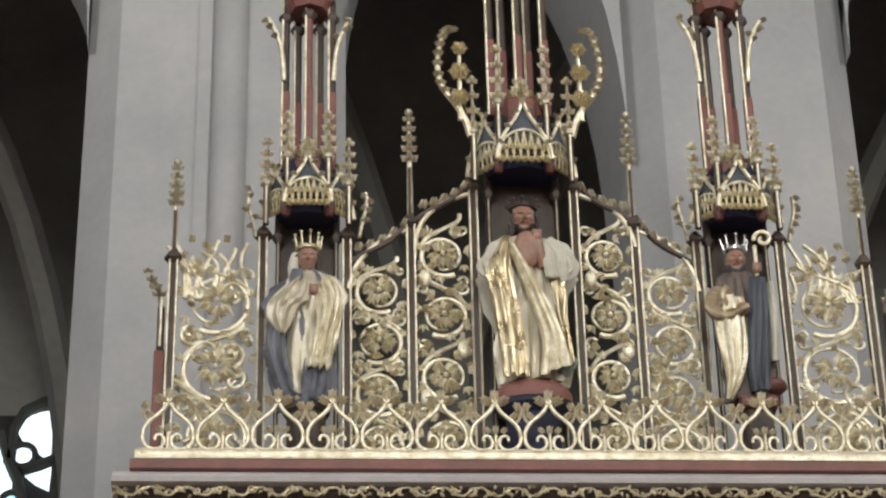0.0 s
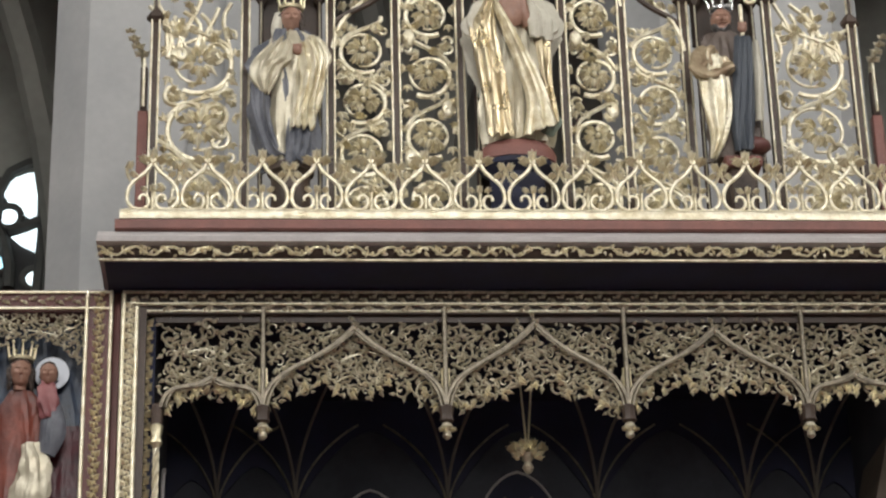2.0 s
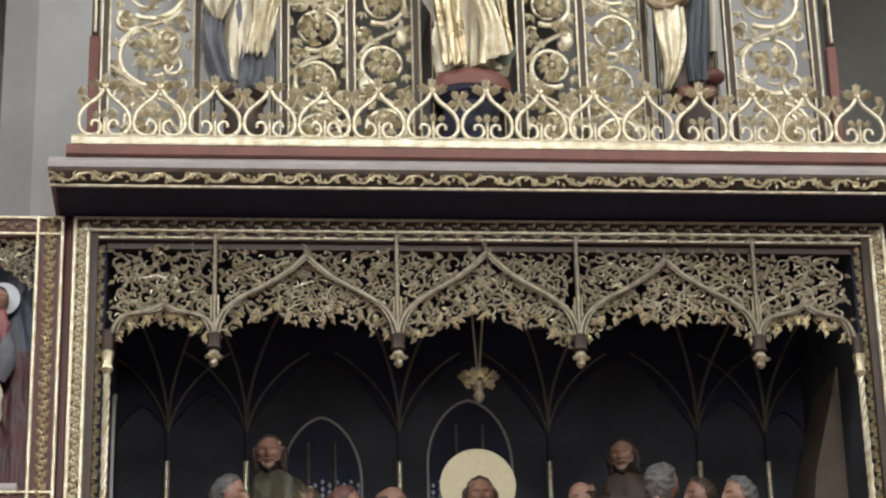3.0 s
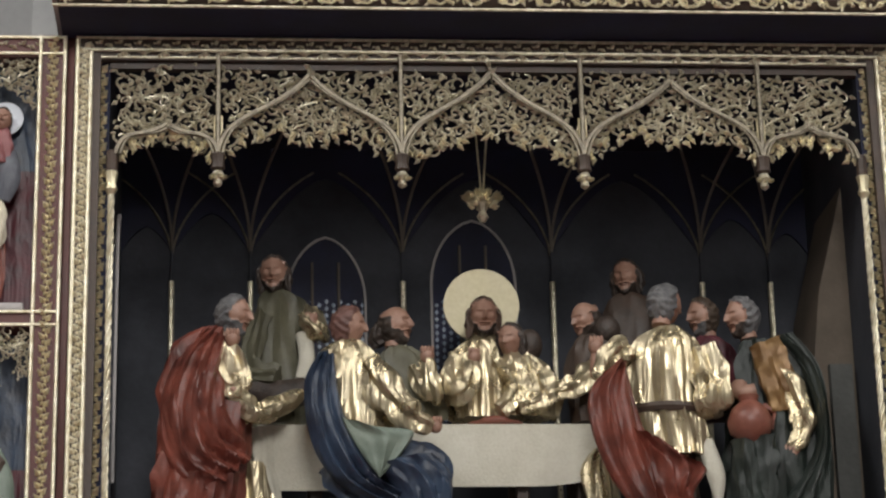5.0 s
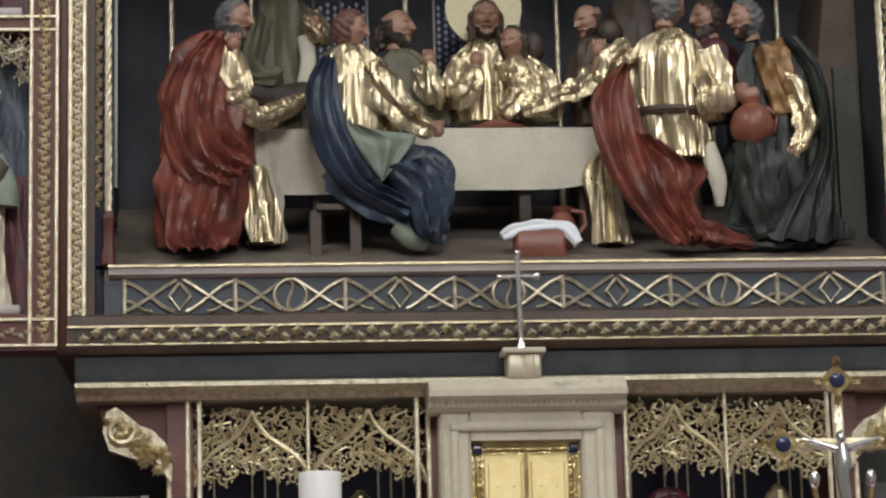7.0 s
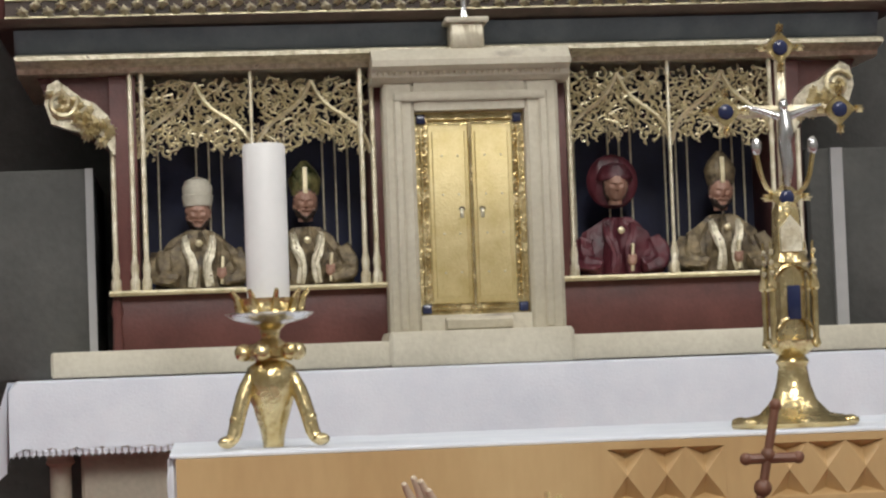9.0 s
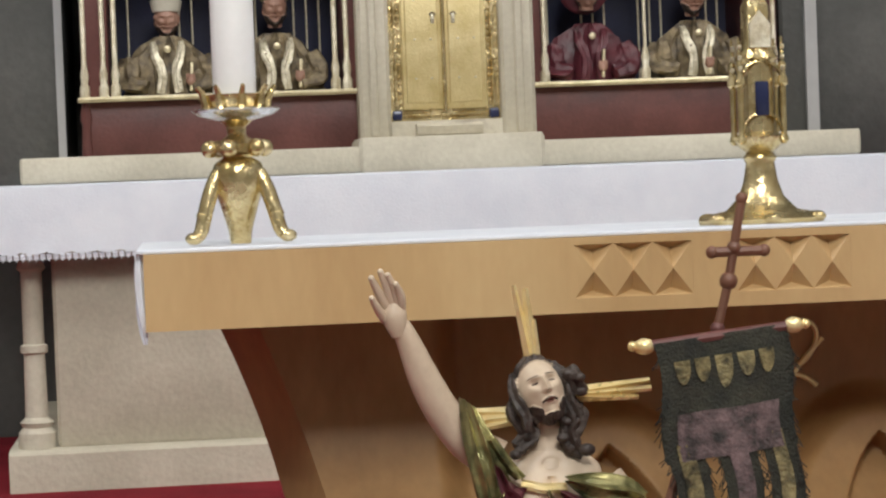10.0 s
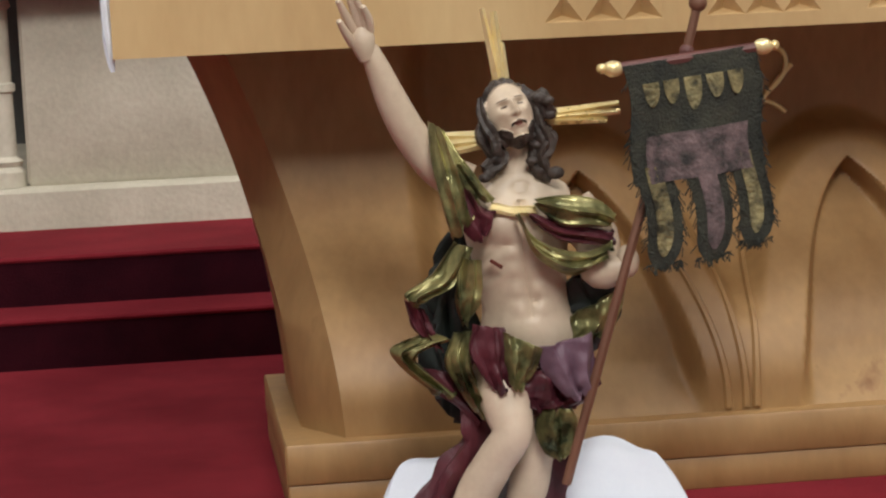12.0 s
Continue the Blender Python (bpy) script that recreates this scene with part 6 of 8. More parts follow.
cloth(f, [(0.315, 7.655, 3.052), (0.366, 7.655, 2.952), (0.436, 7.655, 2.848)],
      [(0.427, 7.655, 3.013), (0.555, 7.655, 2.997), (0.447, 7.655, 2.852)], SAGE, 2, 0.014, 0.4, 0.02, 0.2)
cloth(f, [(0.426, 7.680, 2.890), (0.509, 7.680, 2.785), (0.553, 7.680, 2.671)],
      [(0.615, 7.680, 2.934), (0.688, 7.680, 2.841), (0.637, 7.680, 2.670)], BLUE_ROBE, 3, 0.022, 2.0, 0.05, 0.6)
single("apostle_statue", f, "carved apostle in gold with a blue mantle, back turned", "statue", GROUP)
single("stool", Shape().box(*sum([[(0.328, 7.840, 2.801)[0] - .10, (0.328, 7.840, 2.801)[0] + .10], [7.77, 7.95], [2.78, 2.80]], []), UMBER)
       .box((0.224, 7.840, 2.802)[0] - .018, (0.224, 7.840, 2.802)[0] + .018, 7.79, 7.825, stage(7.79), 2.78, UMBER).box((0.357, 7.840, 2.801)[0] - .018, (0.357, 7.840, 2.801)[0] + .018, 7.79, 7.825, stage(7.79), 2.78, UMBER)
       .box((0.224, 7.840, 2.802)[0] - .018, (0.224, 7.840, 2.802)[0] + .018, 7.91, 7.94, stage(7.91), 2.78, UMBER), "dark wooden stool under the blue-mantled figure", "stool")

# bald bearded man
f = Shape()
drape(f, [((0.591, 8.100, 3.149), .10, .08), ((0.584, 8.100, 3.263), .11, .08), ((0.560, 8.100, 3.366), .10, .07), ((0.541, 8.100, 3.418), .045, .045)], OLIVE_ROBE, 7, 0.09, 1.4, 30)
limb(f, [(0.602, 8.050, 3.332), (0.655, 8.000, 3.216), (0.645, 7.980, 3.271), (0.637, 7.980, 3.343)], [.045, .04, .03, .022], GOLD_ROBE, 1, 0.1)
fist(f, (0.633, 7.980, 3.357), .026, SKIN)
head(f, (0.533, 8.080, 3.496), .058, SKIN, None, 60, HAIR, None, 0, 0, HAIR)
limb(f, [(0.482, 8.100, 3.502), (0.467, 8.100, 3.460), (0.480, 8.100, 3.425)], [.026, .03, .022], HAIR, 1, 0.1)
single("apostle_statue", f, "carved bald apostle with a full dark beard", "statue", GROUP)

# the central figure with the great halo
f = Shape()
drape(f, [((0.843, 8.120, 3.154), .12, .09), ((0.843, 8.120, 3.267), .135, .09), ((0.840, 8.120, 3.371), .12, .08), ((0.841, 8.120, 3.434), .08, .065), ((0.843, 8.120, 3.476), .035, .035)], GOLD_ROBE, 12, 0.07, 0.3, 44, 0.05)
limb(f, [(0.753, 8.060, 3.365), (0.721, 8.000, 3.236), (0.773, 7.980, 3.251), (0.791, 8.000, 3.338)], [.05, .046, .035, .022], GOLD_ROBE, 1, 0.12)
limb(f, [(0.914, 8.060, 3.355), (0.954, 8.000, 3.235), (0.879, 7.980, 3.159)], [.05, .046, .03], GOLD_ROBE, 1, 0.1)
fist(f, (0.800, 8.000, 3.359), .024, SKIN)
head(f, (0.846, 8.080, 3.528), .058, SKIN, mat("brown_painted_hair", (0.06, 0.035, 0.025), (0.11, 0.07, 0.05), 30, 0.5, 0, 0.4, 120), 0, HAIR, None, 1.2)
hc = (0.852, 8.200, 3.606)
f.add([(hc[0] + .138 * math.cos(2 * math.pi * i / 40), hc[1] - .004, hc[2] + .138 * math.sin(2 * math.pi * i / 40)) for i in range(40)] +
      [(hc[0] + .138 * math.cos(2 * math.pi * i / 40), hc[1] + .008, hc[2] + .138 * math.sin(2 * math.pi * i / 40)) for i in range(40)],
      [tuple(range(40)), tuple(range(79, 39, -1))] + [(i, i + 40, (i + 1) % 40 + 40, (i + 1) % 40) for i in range(40)], HALO)
single("haloed_statue", f, "carved central figure in gold before a round ivory halo", "statue", GROUP)

# young man leaning on his shoulder
f = Shape()
drape(f, [((0.997, 8.060, 3.148), .095, .08), ((1.001, 8.060, 3.251), .11, .08), ((0.984, 8.060, 3.334), .09, .07), ((0.955, 8.060, 3.386), .045, .045)], GOLD_ROBE, 9, 0.09, 2.6, 34)
limb(f, [(1.038, 8.020, 3.302), (1.039, 7.980, 3.199), (0.947, 7.960, 3.164)], [.045, .042, .026], GOLD_ROBE, 1, 0.1)
head(f, (0.938, 8.040, 3.428), .052, SKIN, HAIR, -35, None, None, 0.8)
f.ball((1.007, 8.060, 3.417), .045, HAIR, 8, 1, 1, 1.3)
single("apostle_statue", f, "carved young apostle in gold with dark hair, leaning", "statue", GROUP)

# bald man reaching over the table
f = Shape()
drape(f, [((1.240, 8.080, 3.132), .09, .08), ((1.246, 8.080, 3.276), .10, .08), ((1.241, 8.080, 3.402), .09, .07), ((1.234, 8.080, 3.454), .045, .045)], UMBER, 7, 0.09, 3.1, 30)
limb(f, [(1.247, 8.000, 3.317), (1.169, 7.970, 3.247), (1.107, 7.960, 3.224), (1.046, 7.950, 3.212)], [.05, .042, .034, .024], GOLD_ROBE, 1, 0.1)
limb(f, [(1.230, 7.980, 3.229), (1.221, 7.940, 3.300), (1.222, 7.930, 3.349)], [.03, .022, .018], SKIN)
fist(f, (1.223, 7.930, 3.376), .028, SKIN)
head(f, (1.212, 8.080, 3.517), .054, SKIN, None, -60, HAIR, None, 0, 14, HAIR)
f.ball((1.285, 8.060, 3.470), .050, HAIR, 10, 1, 1, 1.1)
single("apostle_statue", f, "carved bald apostle reaching across the table", "statue", GROUP)

# dark standing figure at the back
f = Shape()
drape(f, [((1.419, 8.300, 3.399), .12, .09), ((1.426, 8.300, 3.550), .12, .085), ((1.420, 8.300, 3.648), .09, .06), ((1.407, 8.300, 3.680), .04, .04)], UMBER, 6, 0.08, 0.2, 30)
head(f, (1.402, 8.280, 3.740), .055, SKIN, HAIR, -25, HAIR, None, 0.8)
single("servant_statue", f, "carved dark-haired servant in brown, half in shadow", "statue", GROUP)

# big man in gold with a red mantle, seen from behind
f = Shape()
drape(f, [((1.471, 7.840, 2.952), .12, .10), ((1.465, 7.840, 3.031), .125, .10), ((1.439, 7.830, 3.129), .12, .09), ((1.440, 7.830, 3.270), .135, .095), ((1.445, 7.830, 3.361), .11, .075), ((1.460, 7.830, 3.412), .045, .045)], GOLD_ROBE, 11, 0.06, 0.5, 46, 0.04)
f.lathe((1.442, 7.830, 3.109)[0], 7.83, [(.122, (1.441, 7.830, 3.099)[2]), (.13, (1.442, 7.830, 3.113)[2]), (.122, (1.443, 7.830, 3.129)[2])], UMBER, 24, 1, 0.8)
limb(f, [(1.572, 7.800, 3.322), (1.594, 7.770, 3.193), (1.596, 7.780, 3.116), (1.679, 7.880, 3.192)], [.055, .06, .05, .03], GOLD_ROBE, 1, 0.08)
limb(f, [(1.316, 7.800, 3.332), (1.256, 7.800, 3.302), (1.204, 7.800, 3.222)], [.055, .045, .03], GOLD_ROBE, 1, 0.08)
limb(f, [(1.401, 7.740, 2.687), (1.502, 7.720, 2.682), (1.619, 7.740, 2.656), (1.699, 7.760, 2.644)], [.04, .05, .03, .02], RED_ROBE, 0.9, 0.12)
drape(f, [((1.227, 7.860, 2.668), .06, .06), ((1.219, 7.860, 2.800), .055, .06), ((1.210, 7.860, 2.938), .06, .06), ((1.251, 7.860, 2.997), .05, .05)], GOLD_ROBE, 7, 0.14, 1.5, 28)
limb(f, [(1.564, 7.800, 3.002), (1.592, 7.780, 2.878), (1.596, 7.780, 2.781)], [.03, .032, .012], OLD_LINEN, 0.6)
limb(f, [(1.512, 7.850, 2.954), (1.518, 7.850, 2.816), (1.539, 7.860, 2.700)], [.03, .028, .03], UMBER)
head(f, (1.460, 7.840, 3.501), .060, SKIN, GREY_HAIR, 120, None)
cloth(f, [(1.266, 7.740, 3.273), (1.169, 7.720, 3.176), (1.149, 7.680, 3.052), (1.183, 7.680, 2.912), (1.271, 7.680, 2.757), (1.382, 7.680, 2.627)],
      [(1.288, 7.740, 3.253), (1.310, 7.700, 3.111), (1.342, 7.680, 2.973), (1.383, 7.680, 2.872), (1.414, 7.680, 2.760), (1.488, 7.680, 2.626)], RED_ROBE, 3, 0.024, 0.2, 0.04, 0.4)
cloth(f, [(1.281, 7.665, 3.013), (1.334, 7.665, 2.927), (1.358, 7.665, 2.796), (1.434, 7.665, 2.652)],
      [(1.384, 7.665, 2.969), (1.477, 7.665, 2.899), (1.545, 7.665, 2.876), (1.491, 7.665, 2.795), (1.518, 7.665, 2.638)], RED_ROBE, 3, 0.028, 1.1, 0.04, 1.0)
single("apostle_statue", f, "carved apostle in gold with a sweeping red mantle", "statue", GROUP)

# two men at the table's end
f = Shape()
drape(f, [((1.647, 8.040, 3.141), .09, .08), ((1.654, 8.040, 3.265), .10, .08), ((1.651, 8.040, 3.390), .09, .07), ((1.640, 8.040, 3.436), .045, .045)], WINE, 7, 0.09, 0.8, 30)
head(f, (1.628, 8.040, 3.516), .055, SKIN, mat("umber_painted_hair", (0.05, 0.035, 0.025), (0.10, 0.07, 0.05), 30, 0.5, 0, 0.4, 120), -70, GREY_HAIR)
single("apostle_statue", f, "carved ruddy apostle turned towards his neighbour", "statue", GROUP)
f = Shape()
drape(f, [((1.834, 7.840, 2.665), .20, .13), ((1.823, 7.840, 2.792), .18, .13), ((1.814, 7.840, 2.950), .165, .13), ((1.833, 7.860, 3.115), .15, .11), ((1.829, 7.860, 3.278), .13, .09), ((1.795, 7.860, 3.370), .07, .06)], GREEN_ROBE, 7, 0.10, 1.7, 44, 0.3)
limb(f, [(1.790, 7.790, 3.340), (1.815, 7.765, 3.200), (1.830, 7.765, 3.093)], [.055, .055, .045], RUSSET, 1, 0.03)
limb(f, [(1.840, 7.780, 3.256), (1.882, 7.740, 3.124), (1.892, 7.730, 3.023), (1.848, 7.730, 2.954)], [.045, .045, .04, .028], GOLD_ROBE, 1, 0.1)
fist(f, (1.843, 7.730, 2.934), .03, SKIN)
limb(f, [(1.697, 7.820, 3.206), (1.701, 7.800, 3.171), (1.749, 7.790, 3.178)], [.03, .03, .026], SKIN)
limb(f, [(1.721, 7.760, 2.991), (1.715, 7.740, 2.810), (1.759, 7.760, 2.679)], [.075, .07, .06], GREEN_ROBE, 1, 0.06)
limb(f, [(1.633, 7.800, 2.688), (1.758, 7.760, 2.656), (1.917, 7.780, 2.658)], [.04, .045, .03], GREEN_ROBE, 0.8, 0.1)
head(f, (1.731, 7.860, 3.462), .058, SKIN, GREY_HAIR, -75, HAIR)
cloth(f, [(1.816, 7.800, 3.366), (1.904, 7.780, 3.255), (1.936, 7.720, 3.079), (1.919, 7.720, 2.941), (1.815, 7.720, 2.786), (1.730, 7.720, 2.648)],
      [(1.898, 7.820, 3.384), (1.976, 7.800, 3.261), (1.974, 7.720, 3.059), (1.986, 7.720, 2.843), (1.951, 7.720, 2.639)], GREEN_ROBE, 3, 0.022, 0.9, 0.04, 0.4)
single("apostle_statue", f, "carved bearded apostle in a dark green mantle with jug", "statue", GROUP)

# ------------------------------------------------------------------ things of the supper scene
tbl = thing("supper_table", "low painted supper table with a cream cloth", "table", (0.63, 8.05, 2.8))
part("tabletop", Shape().box(0.05, 1.20, 7.93, 8.22, 3.068, 3.092, UMBER, 0.004), tbl)
for x in (0.09, 0.24, 0.95, 1.16):
    for y in (7.96, 8.18):
        part("leg", Shape().box(x - 0.022, x + 0.022, y - 0.02, y + 0.02, stage(y - 0.02), 3.068, UMBER, 0.004), tbl)
c = Shape()
n = 70
v = []
rows_ = [(8.2, 3.097), (7.93, 3.097), (7.918, 3.09), (7.914, 3.03), (7.912, 2.95), (7.912, 2.872)]
for j, (y, z) in enumerate(rows_):
    for i in range(n + 1):
        x = 0.04 + 1.17 * i / n
        v.append((x, y - (0.004 + 0.006 * abs(math.sin(x * 17)) * (x < 0.3 or x > 1.0)) * (j > 2) * (j - 2) / 3, z + (0.02 * ((x - 1.05) / 0.15) if j == 5 and x > 1.05 else 0) - (0.012 * (x < 0.3) * (j == 5))))
c.add(v, [(j * (n + 1) + i, j * (n + 1) + i + 1, (j + 1) * (n + 1) + i + 1, (j + 1) * (n + 1) + i) for j in range(len(rows_) - 1) for i in range(n)], OLD_LINEN)
single("tablecloth", c, "cream painted tablecloth with stiff folds on the table", "tablecloth")
drp = Shape()
limb(drp, [(0.05, 7.90, 3.08), (0.06, 7.90, 2.95), (0.075, 7.89, 2.80), (0.08, 7.88, 2.70)], [.03, .035, .04, .05], OLD_LINEN, 0.6, 0.06)
single("cloth_fall", drp, "cream cloth corner falling to the stage floor", "cloth")
single("bread_dish", Shape().lathe((0.868, 8.020, 3.159)[0], 8.0, [(.07, 3.0975), (.095, 3.105), (.10, 3.115), (.06, 3.11)], TERRACOTTA, 18, 1, 0.7).ball(((0.868, 8.020, 3.159)[0], 8.0, 3.12), .06, TERRACOTTA, 8, 1, 0.7, 0.4), "flat terracotta dish with bread on the table", "dish")
jy = 7.86
jx = (1.064, 7.860, 2.801)[0]
jug = thing("jug", "round terracotta jug with handle on the stage floor", "jug", (jx, jy, stage(jy)))
zj = stage(jy - .03)
part("body", Shape().lathe(jx, jy, [(.03, zj), (.05, zj + .03), (.054, zj + .07), (.04, zj + .11), (.028, zj + .13), (.038, zj + .15)], TERRACOTTA, 16), jug)
part("handle", Shape().tube([(jx + .03, jy, zj + .14), (jx + .075, jy, zj + .135), (jx + .08, jy, zj + .09), (jx + .045, jy, zj + .05)], .009, TERRACOTTA, 6), jug)
j2 = (1.711, 7.740, 3.055)
single("wine_jar", Shape().lathe(j2[0], j2[1], [(.03, j2[2] - .075), (.07, j2[2] - .04), (.078, j2[2]), (.06, j2[2] + .045), (.03, j2[2] + .07), (.036, j2[2] + .09)], TERRACOTTA, 16)
       .tube([(j2[0] + .05, j2[1], j2[2] + .06), (j2[0] + .09, j2[1], j2[2] + .03), (j2[0] + .08, j2[1], j2[2] - .03)], .01, TERRACOTTA, 6), "red terracotta wine jar held by a carved apostle", "jar")
bx = (0.973, 7.750, 2.667)
single("wash_basin", Shape().box(bx[0] - .085, bx[0] + .085, 7.73, 7.84, stage(7.73) - .002, bx[2] + .03, TERRACOTTA, 0.01), "shallow red-brown wash basin on the stage floor", "basin")
tw = Shape()
limb(tw, [(bx[0] - .13, 7.74, bx[2] + .01), (bx[0] - .08, 7.745, bx[2] + .035), (bx[0], 7.75, bx[2] + .045), (bx[0] + .08, 7.745, bx[2] + .035), (bx[0] + .125, 7.73, bx[2] - .02)], [.018, .022, .02, .022, .02], LINEN, 0.8, 0.15)
single("towel", tw, "crumpled white towel laid over the basin", "towel")
lamp_ob = thing("hanging_lamp", "small gilt crown lamp hanging from the vault", "hanging lamp", (0.84, 7.95, 4.34))
lz = 3.93
part("chain", Shape().tube([(0.838, 7.95, lz), (0.82, 8.0, 4.34)], 0.004, GILT, 5).tube([(0.842, 7.95, lz), (0.88, 8.0, 4.34)], 0.004, GILT, 5), lamp_ob)
q = Shape().lathe(0.84, 7.95, [(.01, lz - .09), (.022, lz - .07), (.012, lz - .05), (.03, lz - .02), (.015, lz + .01)], DULL_GILT, 10)
for i in range(10):
    b = i * 0.628
    q.leaf((0.84 + .045 * math.cos(b), 7.95 + .045 * math.sin(b), lz - .005), 1.57 - 1.1 * math.cos(b), 0.035, GILT, 0.5)
    q.tube([(0.84, 7.95, lz - .02), (0.84 + .05 * math.cos(b), 7.95 + .05 * math.sin(b), lz)], .005, DULL_GILT, 4)
for i in range(26):
    b, h = i * 2.4, rng.uniform(-0.05, 0.02)
    q.spike((0.84 + .03 * math.cos(b), 7.93 + .03 * math.sin(b), lz + h), 1.57 - 1.2 * math.cos(b), 0.034, GILT)
part("crown", q, lamp_ob, "gilt leaf crown")

# ------------------------------------------------------------------ statues of the gallery
f = Shape()
f.lathe(-0.003, 7.62, [(.07, 4.6265), (.07, 4.84), (.085, 4.85), (.085, 4.875)], UMBER, 10)
drape(f, [((-0.0, 7.62, 4.875), .085, .07), ((-0.01, 7.62, 4.98), .08, .07), ((-0.01, 7.62, 5.12), .085, .07), ((0.0, 7.62, 5.28), .105, .07), ((0.0, 7.62, 5.38), .085, .06), ((0.0, 7.62, 5.43), .035, .035)], CREAM_ROBE, 7, 0.09, 0.6, 36)
drape(f, [((-0.03, 7.645, 4.88), .085, .05), ((-0.06, 7.645, 5.02), .075, .045), ((-0.055, 7.64, 5.15), .095, .05), ((-0.03, 7.635, 5.28), .125, .05), ((-0.005, 7.63, 5.38), .10, .05), ((0.0, 7.63, 5.44), .045, .04)], GREY_ROBE, 6, 0.16, 2.4, 40, 0.3)
limb(f, [(0.06, 7.58, 5.38), (0.10, 7.555, 5.32), (0.105, 7.55, 5.27), (0.06, 7.545, 5.30)], [.028, .035, .034, .022], PALE_GILT, 0.7, 0.08)
limb(f, [(-0.035, 7.575, 5.42), (-0.045, 7.57, 5.34), (-0.02, 7.565, 5.22), (-0.015, 7.57, 5.12)], [.022, .024, .02, .012], GREY_ROBE, 0.6, 0.06)
fist(f, (0.02, 7.545, 5.32), .018, SKIN)
drape(f, [((0.03, 7.60, 4.90), .06, .05), ((0.035, 7.60, 5.02), .06, .05), ((0.04, 7.60, 5.12), .05, .05)], GREY_ROBE, 6, 0.12, 1.0, 24)
head(f, (-0.002, 7.60, 5.475), .043, SKIN, HAIR, 0, None, None, 1.2)
limb(f, [(-0.045, 7.61, 5.50), (-0.055, 7.60, 5.44), (-0.05, 7.60, 5.38)], [.02, .022, .02], OLD_LINEN)
crown(f, (-0.002, 7.605, 5.515), .043, GILT, 9, 1.4)
cloth(f, [(-0.053, 7.580, 5.394), (-0.138, 7.545, 5.279), (-0.153, 7.545, 5.209), (-0.111, 7.545, 5.140)],
      [(0.005, 7.560, 5.360), (-0.001, 7.545, 5.281), (-0.031, 7.545, 5.245), (-0.081, 7.545, 5.141)], CREAM_ROBE, 3, 0.014, 0.2, 0.015, 0.4)
cloth(f, [(-0.141, 7.555, 5.226), (-0.151, 7.555, 5.076), (-0.104, 7.555, 4.918), (-0.078, 7.555, 4.885)],
      [(-0.076, 7.555, 5.215), (-0.080, 7.555, 5.077), (-0.048, 7.555, 4.941), (-0.008, 7.555, 4.896)], GREY_ROBE, 2, 0.014, 1.2, 0.012, 0.2)
cloth(f, [(0.021, 7.560, 5.348), (0.030, 7.535, 5.205), (0.001, 7.535, 5.044), (-0.009, 7.535, 5.003)],
      [(0.096, 7.570, 5.390), (0.136, 7.535, 5.288), (0.108, 7.535, 5.114), (0.076, 7.535, 4.988)], PALE_GILT, 4, 0.020, 0.8, 0.02, 0.7)
cloth(f, [(0.001, 7.545, 5.027), (-0.018, 7.545, 4.936), (-0.028, 7.545, 4.864)],
      [(0.076, 7.545, 4.993), (0.082, 7.545, 4.914), (0.092, 7.545, 4.865)], GREY_ROBE, 3, 0.012, 0.2, 0.012, 0.2)
single("queen_statue", f, "painted statue of a crowned woman in grey and gold", "statue", "gallery statues")

f = Shape()
f.lathe(0.81, 7.62, [(.10, 4.6265), (.10, 4.84), (.14, 4.87), (.14, 4.89)], NIGHT, 14, 1, 0.7)
f.lathe(0.81, 7.62, [(.145, 4.8905), (.145, 4.93), (.12, 4.96), (.10, 4.965)], REDBROWN, 14, 1, 0.7)
drape(f, [((0.815, 7.62, 4.965), .125, .085), ((0.82, 7.62, 5.06), .135, .09), ((0.82, 7.62, 5.22), .115, .085), ((0.81, 7.62, 5.38), .105, .075), ((0.805, 7.62, 5.50), .115, .065), ((0.805, 7.62, 5.56), .085, .05), ((0.803, 7.62, 5.585), .035, .035)], CREAM_ROBE, 9, 0.085, 0.2, 46, 0.08)
drape(f, [((0.80, 7.645, 5.10), .10, .05), ((0.805, 7.645, 5.25), .12, .05), ((0.81, 7.64, 5.38), .155, .055), ((0.81, 7.635, 5.46), .16, .055), ((0.806, 7.63, 5.53), .125, .05), ((0.803, 7.63, 5.59), .05, .04)], OLD_LINEN, 7, 0.12, 1.1, 44, 0.2)
for sg, x0 in ((-1, 0.735), (1, 0.875)):
    limb(f, [(x0, 7.585, 5.55), (x0 + sg * .055, 7.56, 5.48), (x0 + sg * .075, 7.55, 5.41), (x0 + sg * .03, 7.545, 5.40)], [.03, .038, .038, .024], OLD_LINEN, 0.7, 0.06)
f.ball((0.808, 7.545, 5.50), .062, SKIN, 14, 0.85, 0.5, 1.25)
limb(f, [(0.87, 7.56, 5.44), (0.85, 7.54, 5.48), (0.845, 7.535, 5.53)], [.028, .022, .018], SKIN)
fist(f, (0.843, 7.535, 5.55), .02, SKIN)
head(f, (0.803, 7.60, 5.655), .05, SKIN, HAIR, 0, HAIR, None, 1.4)
crown(f, (0.803, 7.605, 5.700), .050, UMBER, 11, 0.5)
limb(f, [(0.90, 7.56, 5.12), (0.93, 7.565, 5.05), (0.915, 7.57, 4.99)], [.03, .034, .02], SAGE, 0.7, 0.1)
cloth(f, [(0.716, 7.570, 5.565), (0.646, 7.530, 5.420), (0.659, 7.530, 5.302), (0.686, 7.530, 5.116), (0.697, 7.530, 4.960)],
      [(0.751, 7.560, 5.547), (0.743, 7.530, 5.398), (0.765, 7.530, 5.256), (0.784, 7.530, 5.117), (0.795, 7.530, 4.968)], GOLD_ROBE, 3, 0.016, 0.3, 0.02, 0.2)
